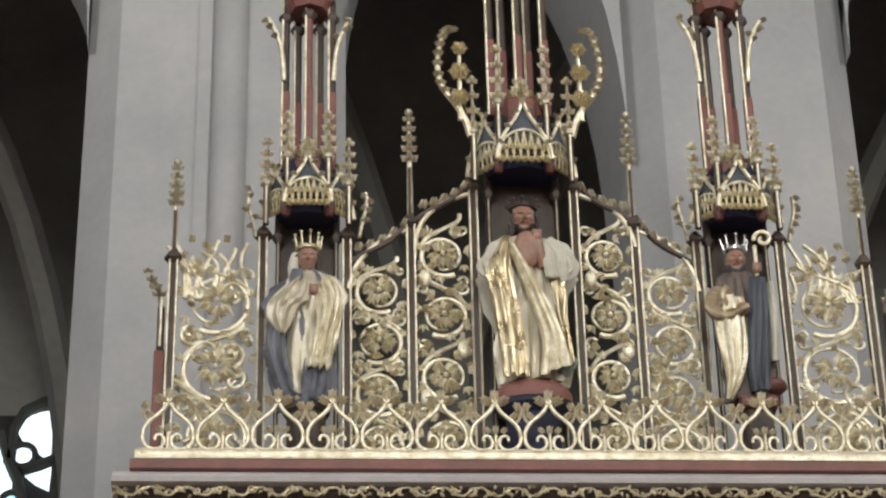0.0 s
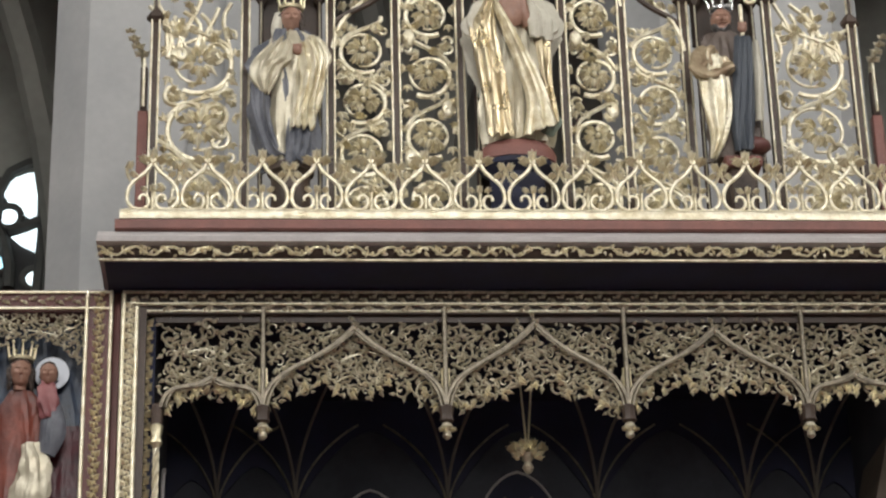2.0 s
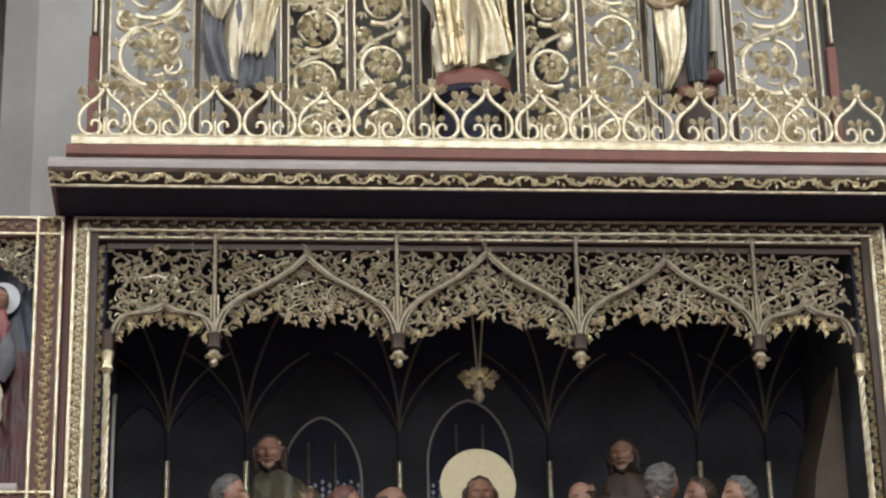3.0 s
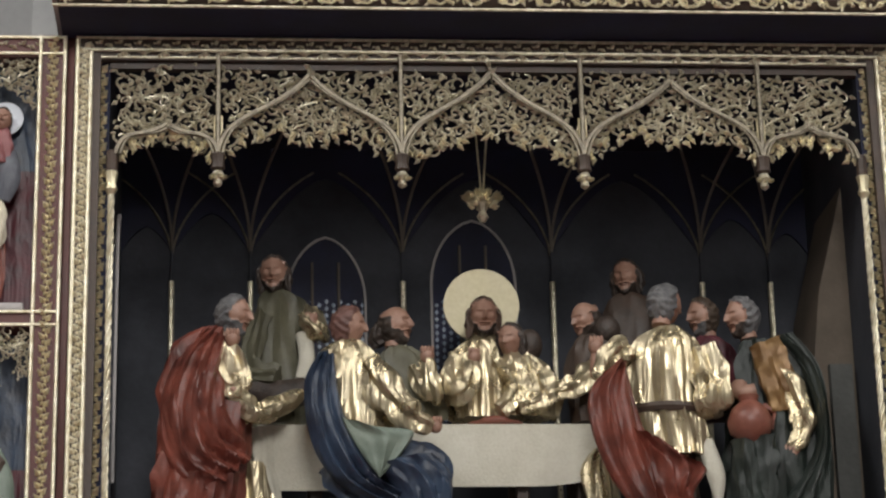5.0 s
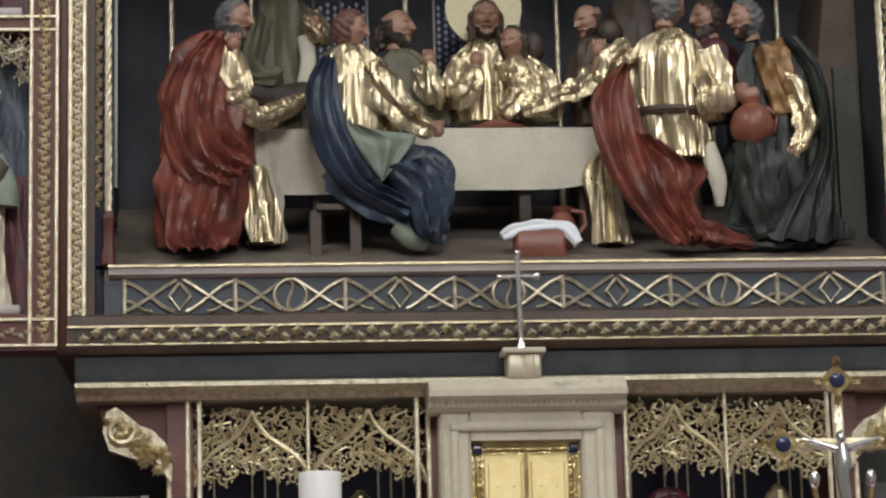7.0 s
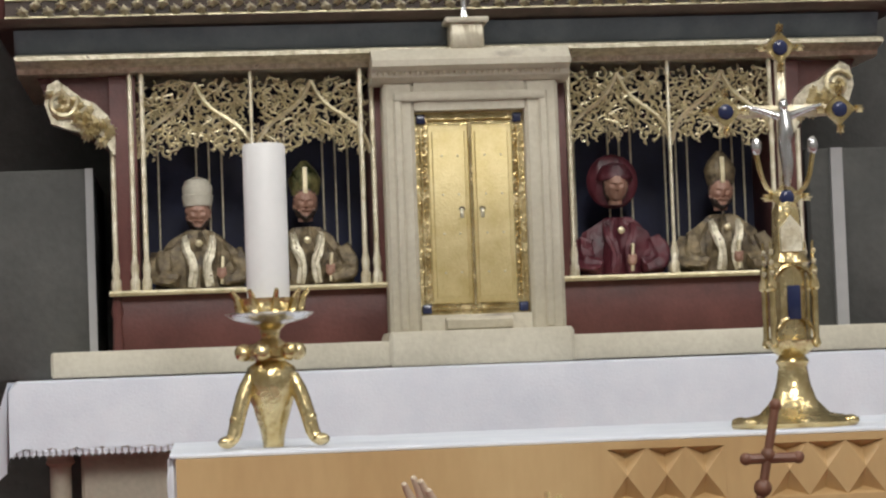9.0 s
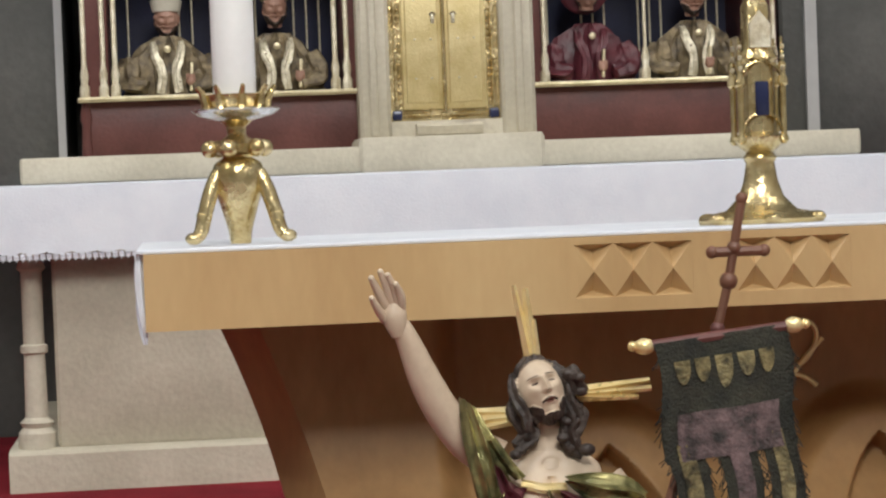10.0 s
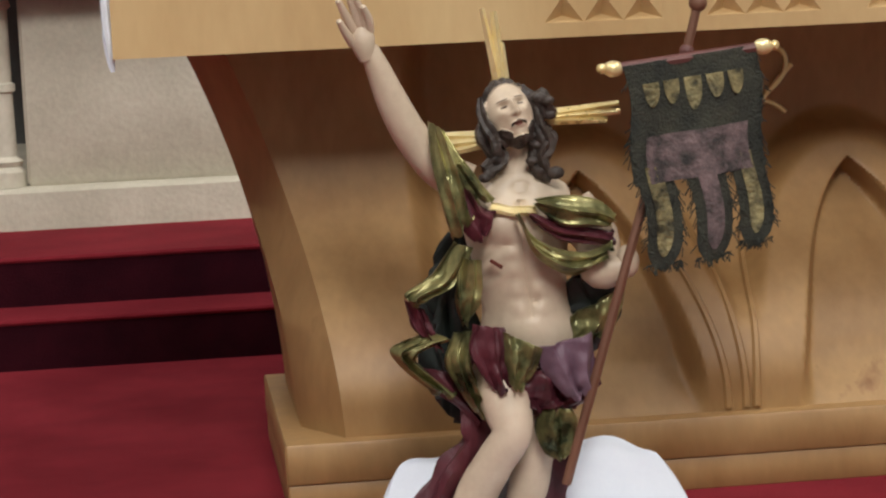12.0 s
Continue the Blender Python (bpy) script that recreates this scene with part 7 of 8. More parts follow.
cloth(f, [(0.725, 7.550, 5.541), (0.763, 7.520, 5.392), (0.809, 7.520, 5.251), (0.841, 7.520, 5.112), (0.828, 7.520, 4.956)],
      [(0.763, 7.550, 5.505), (0.824, 7.520, 5.369), (0.881, 7.520, 5.240), (0.927, 7.520, 5.112), (0.950, 7.520, 5.009)], PALE_GILT, 3, 0.016, 1.1, 0.02, 0.3)
cloth(f, [(0.847, 7.570, 5.566), (0.857, 7.535, 5.461), (0.868, 7.535, 5.373)],
      [(0.919, 7.570, 5.518), (0.960, 7.535, 5.438), (0.950, 7.535, 5.360)], OLD_LINEN, 2, 0.012, 0.6, 0.015, 0.3)
cloth(f, [(0.888, 7.540, 5.357), (0.903, 7.540, 5.216), (0.925, 7.540, 5.031)],
      [(0.940, 7.540, 5.362), (0.944, 7.540, 5.216), (0.960, 7.540, 5.031)], GOLD_ROBE, 2, 0.012, 0.6, 0.010, 0.2)
single("robed_statue", f, "painted statue of a robed man in gold and white", "statue", "gallery statues")

f = Shape()
f.box(1.57, 1.67, 7.56, 7.68, 4.6265, 4.86, UMBER, 0.01).box(1.55, 1.69, 7.54, 7.70, 4.8605, 4.90, REDBROWN, 0.008)
drape(f, [((1.61, 7.62, 4.90), .10, .075), ((1.61, 7.62, 5.02), .095, .07), ((1.605, 7.62, 5.18), .095, .07), ((1.60, 7.62, 5.32), .10, .065), ((1.595, 7.62, 5.41), .08, .055), ((1.592, 7.62, 5.44), .035, .035)], CLOAK_BROWN, 7, 0.09, 2.2, 36)
limb(f, [(1.54, 7.57, 5.34), (1.505, 7.55, 5.29), (1.52, 7.54, 5.24), (1.60, 7.54, 5.27)], [.04, .05, .05, .04], GOLD_BROWN, 0.7, 0.06)
f.tube([(1.655, 7.54, 4.93), (1.655, 7.54, 5.52)], .008, PALE_GILT, 6)
f.tube(spiral(1.69, 5.55, .036, 3.3, -1.2, 7.54, 16), .008, PALE_GILT, 6)
f.ball((1.675, 7.58, 4.955), .05, OXBLOOD, 8, 1.2, 0.8, 0.7)
fist(f, (1.655, 7.535, 5.42), .018, SKIN)
head(f, (1.592, 7.60, 5.485), .042, SKIN, GREY_HAIR, -5, GREY_HAIR)
crown(f, (1.592, 7.605, 5.525), .042, SILVER, 8, 1.3)
cloth(f, [(1.478, 7.550, 5.321), (1.480, 7.530, 5.122), (1.502, 7.530, 4.984), (1.494, 7.530, 4.882)],
      [(1.581, 7.530, 5.287), (1.592, 7.530, 5.123), (1.572, 7.530, 4.985), (1.522, 7.530, 4.882)], PALE_GILT, 3, 0.016, 0.3, 0.02, 0.2)
cloth(f, [(1.625, 7.540, 5.388), (1.608, 7.540, 5.222), (1.586, 7.540, 5.036), (1.592, 7.540, 4.910)],
      [(1.687, 7.540, 5.377), (1.685, 7.540, 5.223), (1.675, 7.540, 5.036), (1.658, 7.540, 4.922)], SLATE, 3, 0.012, 0.9, 0.015, 0.1)
cloth(f, [(1.690, 7.550, 5.370), (1.688, 7.550, 5.228), (1.679, 7.550, 5.042)],
      [(1.714, 7.550, 5.375), (1.723, 7.550, 5.228), (1.708, 7.550, 5.042)], OLD_LINEN, 1, 0.006, 0.9, 0.010, 0.1)
single("king_statue", f, "painted statue of a crowned bearded man with a crook", "statue", "gallery statues")

# figures of the wing
f = Shape()
drape(f, [((-0.915, 7.72, 3.45), .09, .03), ((-0.915, 7.72, 3.60), .095, .03), ((-0.92, 7.72, 3.80), .10, .03), ((-0.925, 7.72, 3.98), .09, .03), ((-0.925, 7.72, 4.06), .04, .03)], RED_ROBE, 7, 0.08, 0.5, 34)
limb(f, [(-0.88, 7.68, 3.86), (-0.87, 7.675, 3.75), (-0.89, 7.675, 3.64), (-0.91, 7.68, 3.58)], [.04, .06, .055, .02], CREAM_ROBE, 0.5, 0.06)
limb(f, [(-0.82, 7.69, 4.00), (-0.81, 7.68, 3.90), (-0.83, 7.68, 3.82)], [.035, .045, .03], GREY_ROBE, 0.5)
limb(f, [(-0.835, 7.69, 4.09), (-0.835, 7.68, 4.02), (-0.825, 7.68, 3.95)], [.022, .04, .03], mat('rose_painted_shirt', (0.22, 0.075, 0.08), (0.32, 0.13, 0.13), 12, 0.5), 0.7, 0.06)
head(f, (-0.833, 7.685, 4.115), .034, SKIN, HAIR, 0)
head(f, (-0.93, 7.69, 4.12), .042, SKIN, HAIR, 10, None, None, 1.4)
crown(f, (-0.93, 7.695, 4.165), .042, GILT, 9, 1.4)
f.prism([(p[0], p[2]) for p in arc(-0.826, 4.13, .060, 0, 345, 24)], 7.715, 7.722, LINEN)
single("mother_and_child_relief", f, "painted relief of a crowned mother with haloed child", "relief", "wing reliefs")
f = Shape()
drape(f, [((-0.885, 7.72, 2.45), .10, .03), ((-0.885, 7.72, 2.60), .09, .03), ((-0.885, 7.72, 2.80), .085, .03), ((-0.885, 7.72, 2.94), .075, .03), ((-0.885, 7.72, 3.00), .035, .028)], CREAM_ROBE, 7, 0.08, 1.5, 34)
limb(f, [(-0.83, 7.69, 2.95), (-0.80, 7.68, 2.86), (-0.80, 7.675, 2.78)], [.03, .042, .05], SAGE, 0.5)
limb(f, [(-0.86, 7.675, 2.84), (-0.83, 7.67, 2.90), (-0.80, 7.675, 2.93)], [.04, .05, .03], UMBER, 0.4)
limb(f, [(-0.96, 7.70, 2.75), (-0.955, 7.69, 2.6), (-0.94, 7.69, 2.47)], [.035, .045, .045], BLUE_ROBE, 0.5)
head(f, (-0.87, 7.69, 3.07), .042, SKIN, HAIR, 15, None, None, 1.6)
crown(f, (-0.87, 7.695, 3.11), .044, GILT, 9, 1.4)
single("saint_relief", f, "painted relief of a crowned saint in cream", "relief", "wing reliefs")

# busts in the predella
def bust(x, z, robe, hatm, kind, lab):
    f = Shape()
    lean = 0.02 if x < 0.8 else -0.02
    drape(f, [((x, 7.74, 1.43), .135, .075), ((x, 7.74, 1.50), .13, .075), ((x, 7.74, 1.555), .112, .066), ((x, 7.74, 1.59), .08, .055), ((x, 7.74, 1.62), .042, .042)], robe, 11, 0.10, x * 5, 44)
    for sg in (-1, 1):
        limb(f, [(x + sg * .045, 7.705, 1.60), (x + sg * .04, 7.672, 1.555), (x + sg * .022, 7.66, 1.50), (x + sg * .03, 7.658, 1.435)], [.010, .014, .013, .013], DULL_GILT if robe is BISHOP else robe, 0.7, 0.05, 10)
        limb(f, [(x + sg * .115, 7.715, 1.545), (x + sg * .125, 7.68, 1.475), (x + sg * .07, 7.655, 1.455)], [.034, .038, .026], robe, 0.8, 0.08, 14)
    fist(f, (x + .05 + lean, 7.645, 1.475), .016, SKIN)
    f.tube([(x + .05 + lean, 7.645, 1.44), (x + .055 + lean, 7.648, 1.53)], .006, GILT, 6)
    f.ball((x, 7.655, 1.575), .012, GILT, 8, 1, 0.5, 1)
    head(f, (x, 7.735, z), .043, SKIN, HAIR, 0, HAIR if kind != "hat" else None)
    if kind == "hat":
        f.ball((x - .004, 7.772, z + .018), .086, hatm, 16, 1.0, 0.30, 1.06)
        f.lathe(x, 7.75, [(.05, z + .022), (.060, z + .020), (.062, z + .026), (.060, z + .034), (.055, z + .044), (.050, z + .055), (.040, z + .070), (.01, z + .078)], hatm, 20, 1, 0.8)
    elif kind == "tiara":
        f.lathe(x, 7.74, [(.045, z + .025), (.052, z + .06), (.047, z + .062), (.05, z + .085), (.038, z + .108), (.01, z + .120)], hatm, 14)
    else:
        f.lathe(x, 7.74, [(.044, z + .025), (.050, z + .05), (.054, z + .075), (.04, z + .105), (.010, z + .138)], hatm, 12, 1, 0.7)
        f.box(x - .007, x + .007, 7.697, 7.71, z + .03, z + .115, GILT)
    return single("bishop_bust", f, lab, "bust", "predella busts")


bust(0.003, 1.675, BISHOP, OLD_LINEN, "tiara", "painted bust of a bishop in a white tiara")
bust(0.352, 1.70, BISHOP, OLIVE_GOLD, "mitre", "painted bust of a bishop in a green mitre")
bust(1.378, 1.725, WINE, WINE, "hat", "painted bust of a cardinal in a broad red hat")
bust(1.732, 1.695, BISHOP, BISHOP, "mitre", "painted bust of a bishop in a gold mitre")

# ------------------------------------------------------------------ people's altar
AX = 1.135
wa = thing("wooden_altar", "honey-coloured wooden altar with carved panels and flared foot", "altar", (AX, 4.7, 0.0))
PAN = [(AX - 0.408, AX - 0.187), (AX - 0.105, AX + 0.112), (AX + 0.198, AX + 0.415)]
xs = [-0.054] + [e for p in PAN for e in p] + [2.324]
for k in range(0, len(xs), 2):
    part("front_board", Shape().box(xs[k], xs[k + 1], 4.30, 4.325, 0.861, 1.000, MAPLE), wa)
for x0, x1 in PAN:
    part("panel_rail", Shape().box(x0, x1, 4.30, 4.325, 0.861, 0.888, MAPLE), wa)
    part("panel_rail", Shape().box(x0, x1, 4.30, 4.325, 0.986, 1.000, MAPLE), wa)
part("tabletop", Shape().box(-0.054, 2.324, 4.3255, 5.10, 0.861, 1.000, MAPLE), wa)
for x0, x1 in PAN:
    q = Shape()
    n = 3
    w = (x1 - x0) / n
    z0, z1 = 0.888, 0.986
    for i in range(n):
        a, b, m, zm = x0 + w * i, x0 + w * (i + 1), x0 + w * (i + 0.5), (z0 + z1) / 2
        C = (m, 4.301, zm)
        for e in (((a, 4.301, z0), (b, 4.301, z0), (m, 4.325, z0 + .012)), ((a, 4.301, z1), (b, 4.301, z1), (m, 4.325, z1 - .012))):
            q.add([e[0], C, e[2]], [(0, 1, 2)], MAPLE).add([e[1], C, e[2]], [(0, 1, 2)], MAPLE).add([e[0], e[1], e[2]], [(0, 1, 2)], MAPLE)
        for xx, d in ((a, w * 0.45), (b, -w * 0.45)):
            q.add([(xx, 4.301, z0), (xx, 4.301, z1), C], [(0, 1, 2)], MAPLE)
    part("carved_panel", q, wa, "chip-carved band of triangles", False)
# the foot: flared, with pointed arches hollowed into its front
def half_width(z):
    t = min(max(z / 0.861, 0), 1)
    return 0.855 + 0.185 * t ** 2.1


def step(t):
    t = min(max(t, 0.0), 1.0)
    return t * t * (3 - 2 * t)


def lean_back(z):
    return 0.32 * step((z - 0.19) / 0.48)


def carve(x, z):
    """How deep the front of the foot is hollowed: two arches, and the field over them."""
    depth = 0.0
    for c in (-0.275, 0.275):
        t = (z - 0.11) / 0.50
        if t < 1.0:
            inner = 0.255 * math.sqrt(max(0.0, 1 - max(t, 0) ** 1.9)) - 0.062 - 0.02 * t
            depth = max(depth, 0.085 * step((inner - abs(x - c)) / 0.04) * step(t * 4))
    over = min((1.0 if abs(x - c) > 0.255 else ((z - 0.11) / 0.50) ** 2 + (abs(x - c) / 0.255) ** 2 - 1.0) for c in (-0.275, 0.275))
    return max(depth, 0.07 * step(over * 3.2) * step((0.62 - abs(x)) / 0.07) * step((z - 0.28) / 0.14))


def front_y(x, z):
    return 4.345 + lean_back(z) + carve(x - AX + 0.02, z)


NXX, NZ = 300, 140
v, f = [], []
for j in range(NZ + 1):
    z = 0.137 + (0.861 - 0.137) * j / NZ
    hw = half_width(z) - 0.075
    for i in range(NXX + 1):
        x = AX - 0.02 - hw + 2 * hw * i / NXX
        v.append((x, front_y(x, z), z))
for j in range(NZ):
    for i in range(NXX):
        a = j * (NXX + 1) + i
        f.append((a, a + 1, a + NXX + 2, a + NXX + 1))
part("foot_front", Shape().add(v, f, VENEER), wa, "carved front with hollowed pointed arches")
for sg in (-1, 1):
    side = Shape()
    v, f = [], []
    for j in range(25):
        z = 0.137 + (0.861 - 0.137) * j / 24
        back = 4.345 + lean_back(z)
        hw = half_width(z)
        v += [(AX - 0.02 + sg * (hw - 0.075), back, z), (AX - 0.02 + sg * hw, back + 0.13, z), (AX - 0.02 + sg * hw, 4.95, z), (AX - 0.02 + sg * (hw - 0.1), 5.02, z)]
    for j in range(24):
        for i in range(3):
            a = 4 * j + i
            f.append((a, a + 1, a + 5, a + 4))
    part("foot_side", side.add(v, f, VENEER), wa)
part("foot_back", Shape().box(AX - 0.85, AX + 0.81, 5.0, 5.02, 0.137, 0.861, MAPLE), wa)
for x0, x1, x2 in ((AX - 0.055, AX - 0.085, AX - 0.135), (AX - 0.02, AX - 0.035, AX - 0.055), (AX + 0.0, AX + 0.015, AX + 0.04)):
    line = [(p[0], front_y(p[0], p[2]) - 0.001, p[2]) for p in bez((x0 - 0.02, 4.3, 0.145), (x0 - 0.02, 4.3, 0.25), (x1 - 0.02, 4.3, 0.35), (x2 - 0.02, 4.3, 0.45), 12)]
    part("fan_rib", Shape().tube(line, 0.0085, VENEER, 6, 0.006), wa, "slender fanning rib")
part("base", Shape().box(0.215, 2.02, 4.302, 5.06, 0.062, 0.137, VENEER, 0.004), wa)
part("base_plinth", Shape().box(0.218, 2.017, 4.306, 5.06, 0.0, 0.060, VENEER, 0.003), wa)
c = Shape().box(-0.066, 2.336, 4.305, 5.11, 1.0005, 1.008, LINEN, 0.002)
ac = thing("table_cloth", "thin white cloth lying on the wooden altar", "cloth", (AX, 4.7, 0.99))
part("linen", c, ac)
part("hanging_corner", limb(Shape(), [(-0.061, 4.33, 1.000), (-0.062, 4.325, 0.93), (-0.060, 4.32, 0.88), (-0.056, 4.315, 0.838)], [.009, .010, .009, .004], LINEN, 1, 0.05), ac, "white cloth corner hanging at the end")
q = Shape()
for pts in ([(1.262, 0.803), (1.31, 0.80), (1.30, 0.735), (1.25, 0.71)], [(1.22, 0.66), (1.24, 0.70), (1.27, 0.73), (1.305, 0.765)], [(1.205, 0.695), (1.24, 0.70), (1.27, 0.69), (1.29, 0.668)]):
    q.tube([(p[0], front_y(p[0], p[2]) - 0.006, p[2]) for p in bez(*[(p[0], 0, p[1]) for p in pts], 9)], 0.0055, RAY, 6)
part("gilt_ornament", q, wa, "gilt curved ornament")

# ------------------------------------------------------------------ candlestick
cs = thing("candlestick", "polished brass candlestick on three scrolled feet, wooden altar", "candlestick", (0.127, 4.48, 0.994))
part("candle", Shape().lathe(0.1265, 4.48, [(.040, 1.255), (.0405, 1.30), (.0405, 1.560), (.038, 1.566), (.012, 1.562)], WAX, 28), cs, "thick white candle")
part("stem", Shape().lathe(0.127, 4.48, [(.019, 0.996), (.022, 1.02), (.029, 1.045), (.036, 1.07), (.046, 1.10), (.050, 1.128), (.044, 1.146), (.028, 1.157), (.03, 1.162), (.048, 1.166), (.05, 1.182), (.03, 1.19), (.017, 1.20), (.019, 1.215), (.03, 1.225), (.042, 1.24)], BRASS, 20), cs)
part("drip_dish", Shape().lathe(0.127, 4.48, [(.03, 1.226), (.07, 1.236), (.083, 1.246), (.08, 1.248), (.04, 1.24)], SILVER, 24), cs, "clear silvery drip dish")
q = Shape().lathe(0.127, 4.48, [(.04, 1.238), (.052, 1.25), (.058, 1.268), (.06, 1.275), (.05, 1.268), (.044, 1.25)], BRASS, 20)
for i in range(9):
    b = i * 0.698
    q.tube(bez((0.127 + .055 * math.cos(b), 4.48 + .055 * math.sin(b), 1.245), (0.127 + .062 * math.cos(b), 4.48 + .062 * math.sin(b), 1.262), (0.127 + .06 * math.cos(b), 4.48 + .06 * math.sin(b), 1.275), (0.127 + .075 * math.cos(b), 4.48 + .075 * math.sin(b), 1.29), 5), .010, BRASS, 6, .004)
part("crown_cup", q, cs, "leaf-edged brass cup")
for i in range(6):
    b = i * 1.047 + 0.2
    part("boss", Shape().ball((0.127 + .052 * math.cos(b), 4.48 + .052 * math.sin(b), 1.174), .017, BRASS, 10), cs)
for b in (math.radians(205), math.radians(335), math.radians(90)):
    dx, dy = math.cos(b), math.sin(b)
    P = lambda r, z: (0.127 + dx * r, 4.48 + dy * r, z)
    part("foot", limb(Shape(), [P(.042, 1.130), P(.056, 1.100), P(.070, 1.06), P(.082, 1.02), P(.098, 1.006)], [.012, .0145, .014, .013, .010], BRASS, 1, 0.0, 12).ball(P(.078, 1.05), .011, BRASS, 8).ball(P(.096, 1.009), .013, BRASS, 8, 1.3, 1.3, 0.9), cs, "scrolled brass foot")

cs.location.z = 1.008

# ------------------------------------------------------------------ altar crucifix
KX = 1.126
cr = thing("crucifix", "gilt reliquary crucifix with blue enamels on the wooden altar", "crucifix", (KX, 4.48, 0.994))
part("foot", Shape().lathe(KX, 4.48, [(.122, .995), (.125, 1.003), (.11, 1.012), (.07, 1.02), (.045, 1.045), (.034, 1.075), (.028, 1.11), (.033, 1.12), (.026, 1.13)], BRASS, 12, 1, 0.8), cr)
for i in range(6):
    b = i * 1.047 + 0.5
    part("foot_lobe", Shape().ball((KX + .112 * math.cos(b), 4.48 + .09 * math.sin(b), 1.005), .018, BRASS, 8, 1, 1, 0.6), cr)
q = Shape().lathe(KX, 4.48, [(.026, 1.13), (.045, 1.145), (.05, 1.16), (.034, 1.17), (.034, 1.30), (.044, 1.31), (.03, 1.33), (.028, 1.41), (.012, 1.44)], BRASS, 8)
for dx in (-.046, .046):
    for dy in (-.03, .03):
        xx, yy = KX + dx * 0.9, 4.48 + dy
        q.lathe(xx, yy, [(.004, 1.145), (.010, 1.152), (.006, 1.165), (.0065, 1.255), (.011, 1.26), (.010, 1.27), (.006, 1.28), (.0085, 1.295), (.004, 1.305), (.002, 1.35)], BRASS, 8)
        for zz in (1.285, 1.305, 1.325):
            q.leaf((xx, yy - .006, zz), 1.57, .012, PALE_GILT, 0.6)
    for zz in (1.165, 1.265):
        q.tube(arc(KX, zz, abs(dx) * 0.86, 0, 180, 8, 4.448), .004, BRASS, 5)
part("tower_node", q, cr, "pinnacled gilt tower")
for z0, z1 in ((1.20, 1.265),):
    part("enamel", Shape().box(KX - .013, KX + .013, 4.442, 4.452, z0, z1, GEM, .003), cr, "dark blue enamel plate")
part("plaque", Shape().prism([(KX - .02, 1.33), (KX + .02, 1.33), (KX + .02, 1.375), (KX, 1.40), (KX - .02, 1.375)], 4.446, 4.456, PALE_GILT), cr)
q = Shape().box(KX - .010, KX + .010, 4.472, 4.488, 1.42, 1.72, PALE_GILT, .003).box(KX - .09, KX + .09, 4.473, 4.487, 1.592, 1.614, PALE_GILT, .003)
cross = part("cross", q, cr, "pale gilt cross")
for x, z in ((KX, 1.725), (KX - .112, 1.603), (KX + .112, 1.603), (KX, 1.435)):
    q = Shape().prism([(x - .032, z), (x, z - .032), (x + .032, z), (x, z + .032)], 4.468, 4.484, BRASS)
    for i in range(4):
        q.leaf((x + .028 * math.cos(i * 1.571), 4.468, z + .028 * math.sin(i * 1.571)), i * 1.571, .022, BRASS, 0.4)
    end = part("cross_end", q, cr, "lozenge-shaped gilt end")
    part("enamel", Shape().ball((x, 4.466, z), .015, GEM, 8, 1, 0.4, 1), end, "round blue enamel")
b = Shape()
limb(b, [(KX, 4.462, 1.60), (KX + .002, 4.458, 1.565), (KX - .002, 4.458, 1.54), (KX + .002, 4.457, 1.50), (KX, 4.46, 1.455)], [.012, .015, .013, .012, .006], SILVER)
limb(b, [(KX - .075, 4.466, 1.612), (KX - .035, 4.463, 1.60), (KX, 4.462, 1.59), (KX + .035, 4.463, 1.60), (KX + .075, 4.466, 1.612)], [.004, .006, .009, .006, .004], SILVER)
b.ball((KX - .002, 4.455, 1.612), .011, SILVER, 7, 0.9, 1, 1.2)
part("corpus", b, cr, "small silvered figure")
for sg in (-1, 1):
    q = Shape()
    q.tube(bez((KX + sg * .01, 4.47, 1.44), (KX + sg * .05, 4.47, 1.44), (KX + sg * .05, 4.47, 1.50), (KX + sg * .058, 4.47, 1.53), 7), .005, BRASS, 5)
    q.ball((KX + sg * .055, 4.468, 1.535), .014, SILVER, 6, 0.8, 0.8, 1.3)
    part("side_arm", q, cr, "curved arm with a small silvered figure")

cr.location.z = 1.008

# ------------------------------------------------------------------ statue stand and statue
st = thing("statue_stand", "low round stand under a white cloth", "stand", (0.625, 4.02, 0.0))
def cover(u, a):
    """The cloth: high at the back of the stand, sinking to a low tread in front; u runs from the middle to the hem."""
    x, y = 0.64 + 0.315 * u * math.cos(a) * (1 + 0.02 * math.sin(9 * a) * u), 4.02 + 0.262 * u * math.sin(a)
    tall = 0.028 + 0.098 * step((y - 4.055) / 0.09)
    fold = 0.006 * math.sin(7 * a + 1) * u + 0.004 * math.sin(13 * a + 2.0) * u + 0.003 * math.sin(x * 34)
    rim = step((1 - u) / 0.13)
    return (x, y, max(0.002, tall * rim + fold * rim))


v, f = [], []
NA, NU = 96, 30
for j in range(NU + 1):
    for i in range(NA):
        v.append(cover(0.02 + 0.98 * j / NU, 2 * math.pi * i / NA))
for j in range(NU):
    for i in range(NA):
        a, b = j * NA + i, j * NA + (i + 1) % NA
        f.append((a, a + NA, b + NA, b))
f.append(tuple(range(NA)))
cl = Shape().add(v, f, LINEN)
part("cloth_cover", cl, st, "white cloth cover with soft folds")

f = Shape()
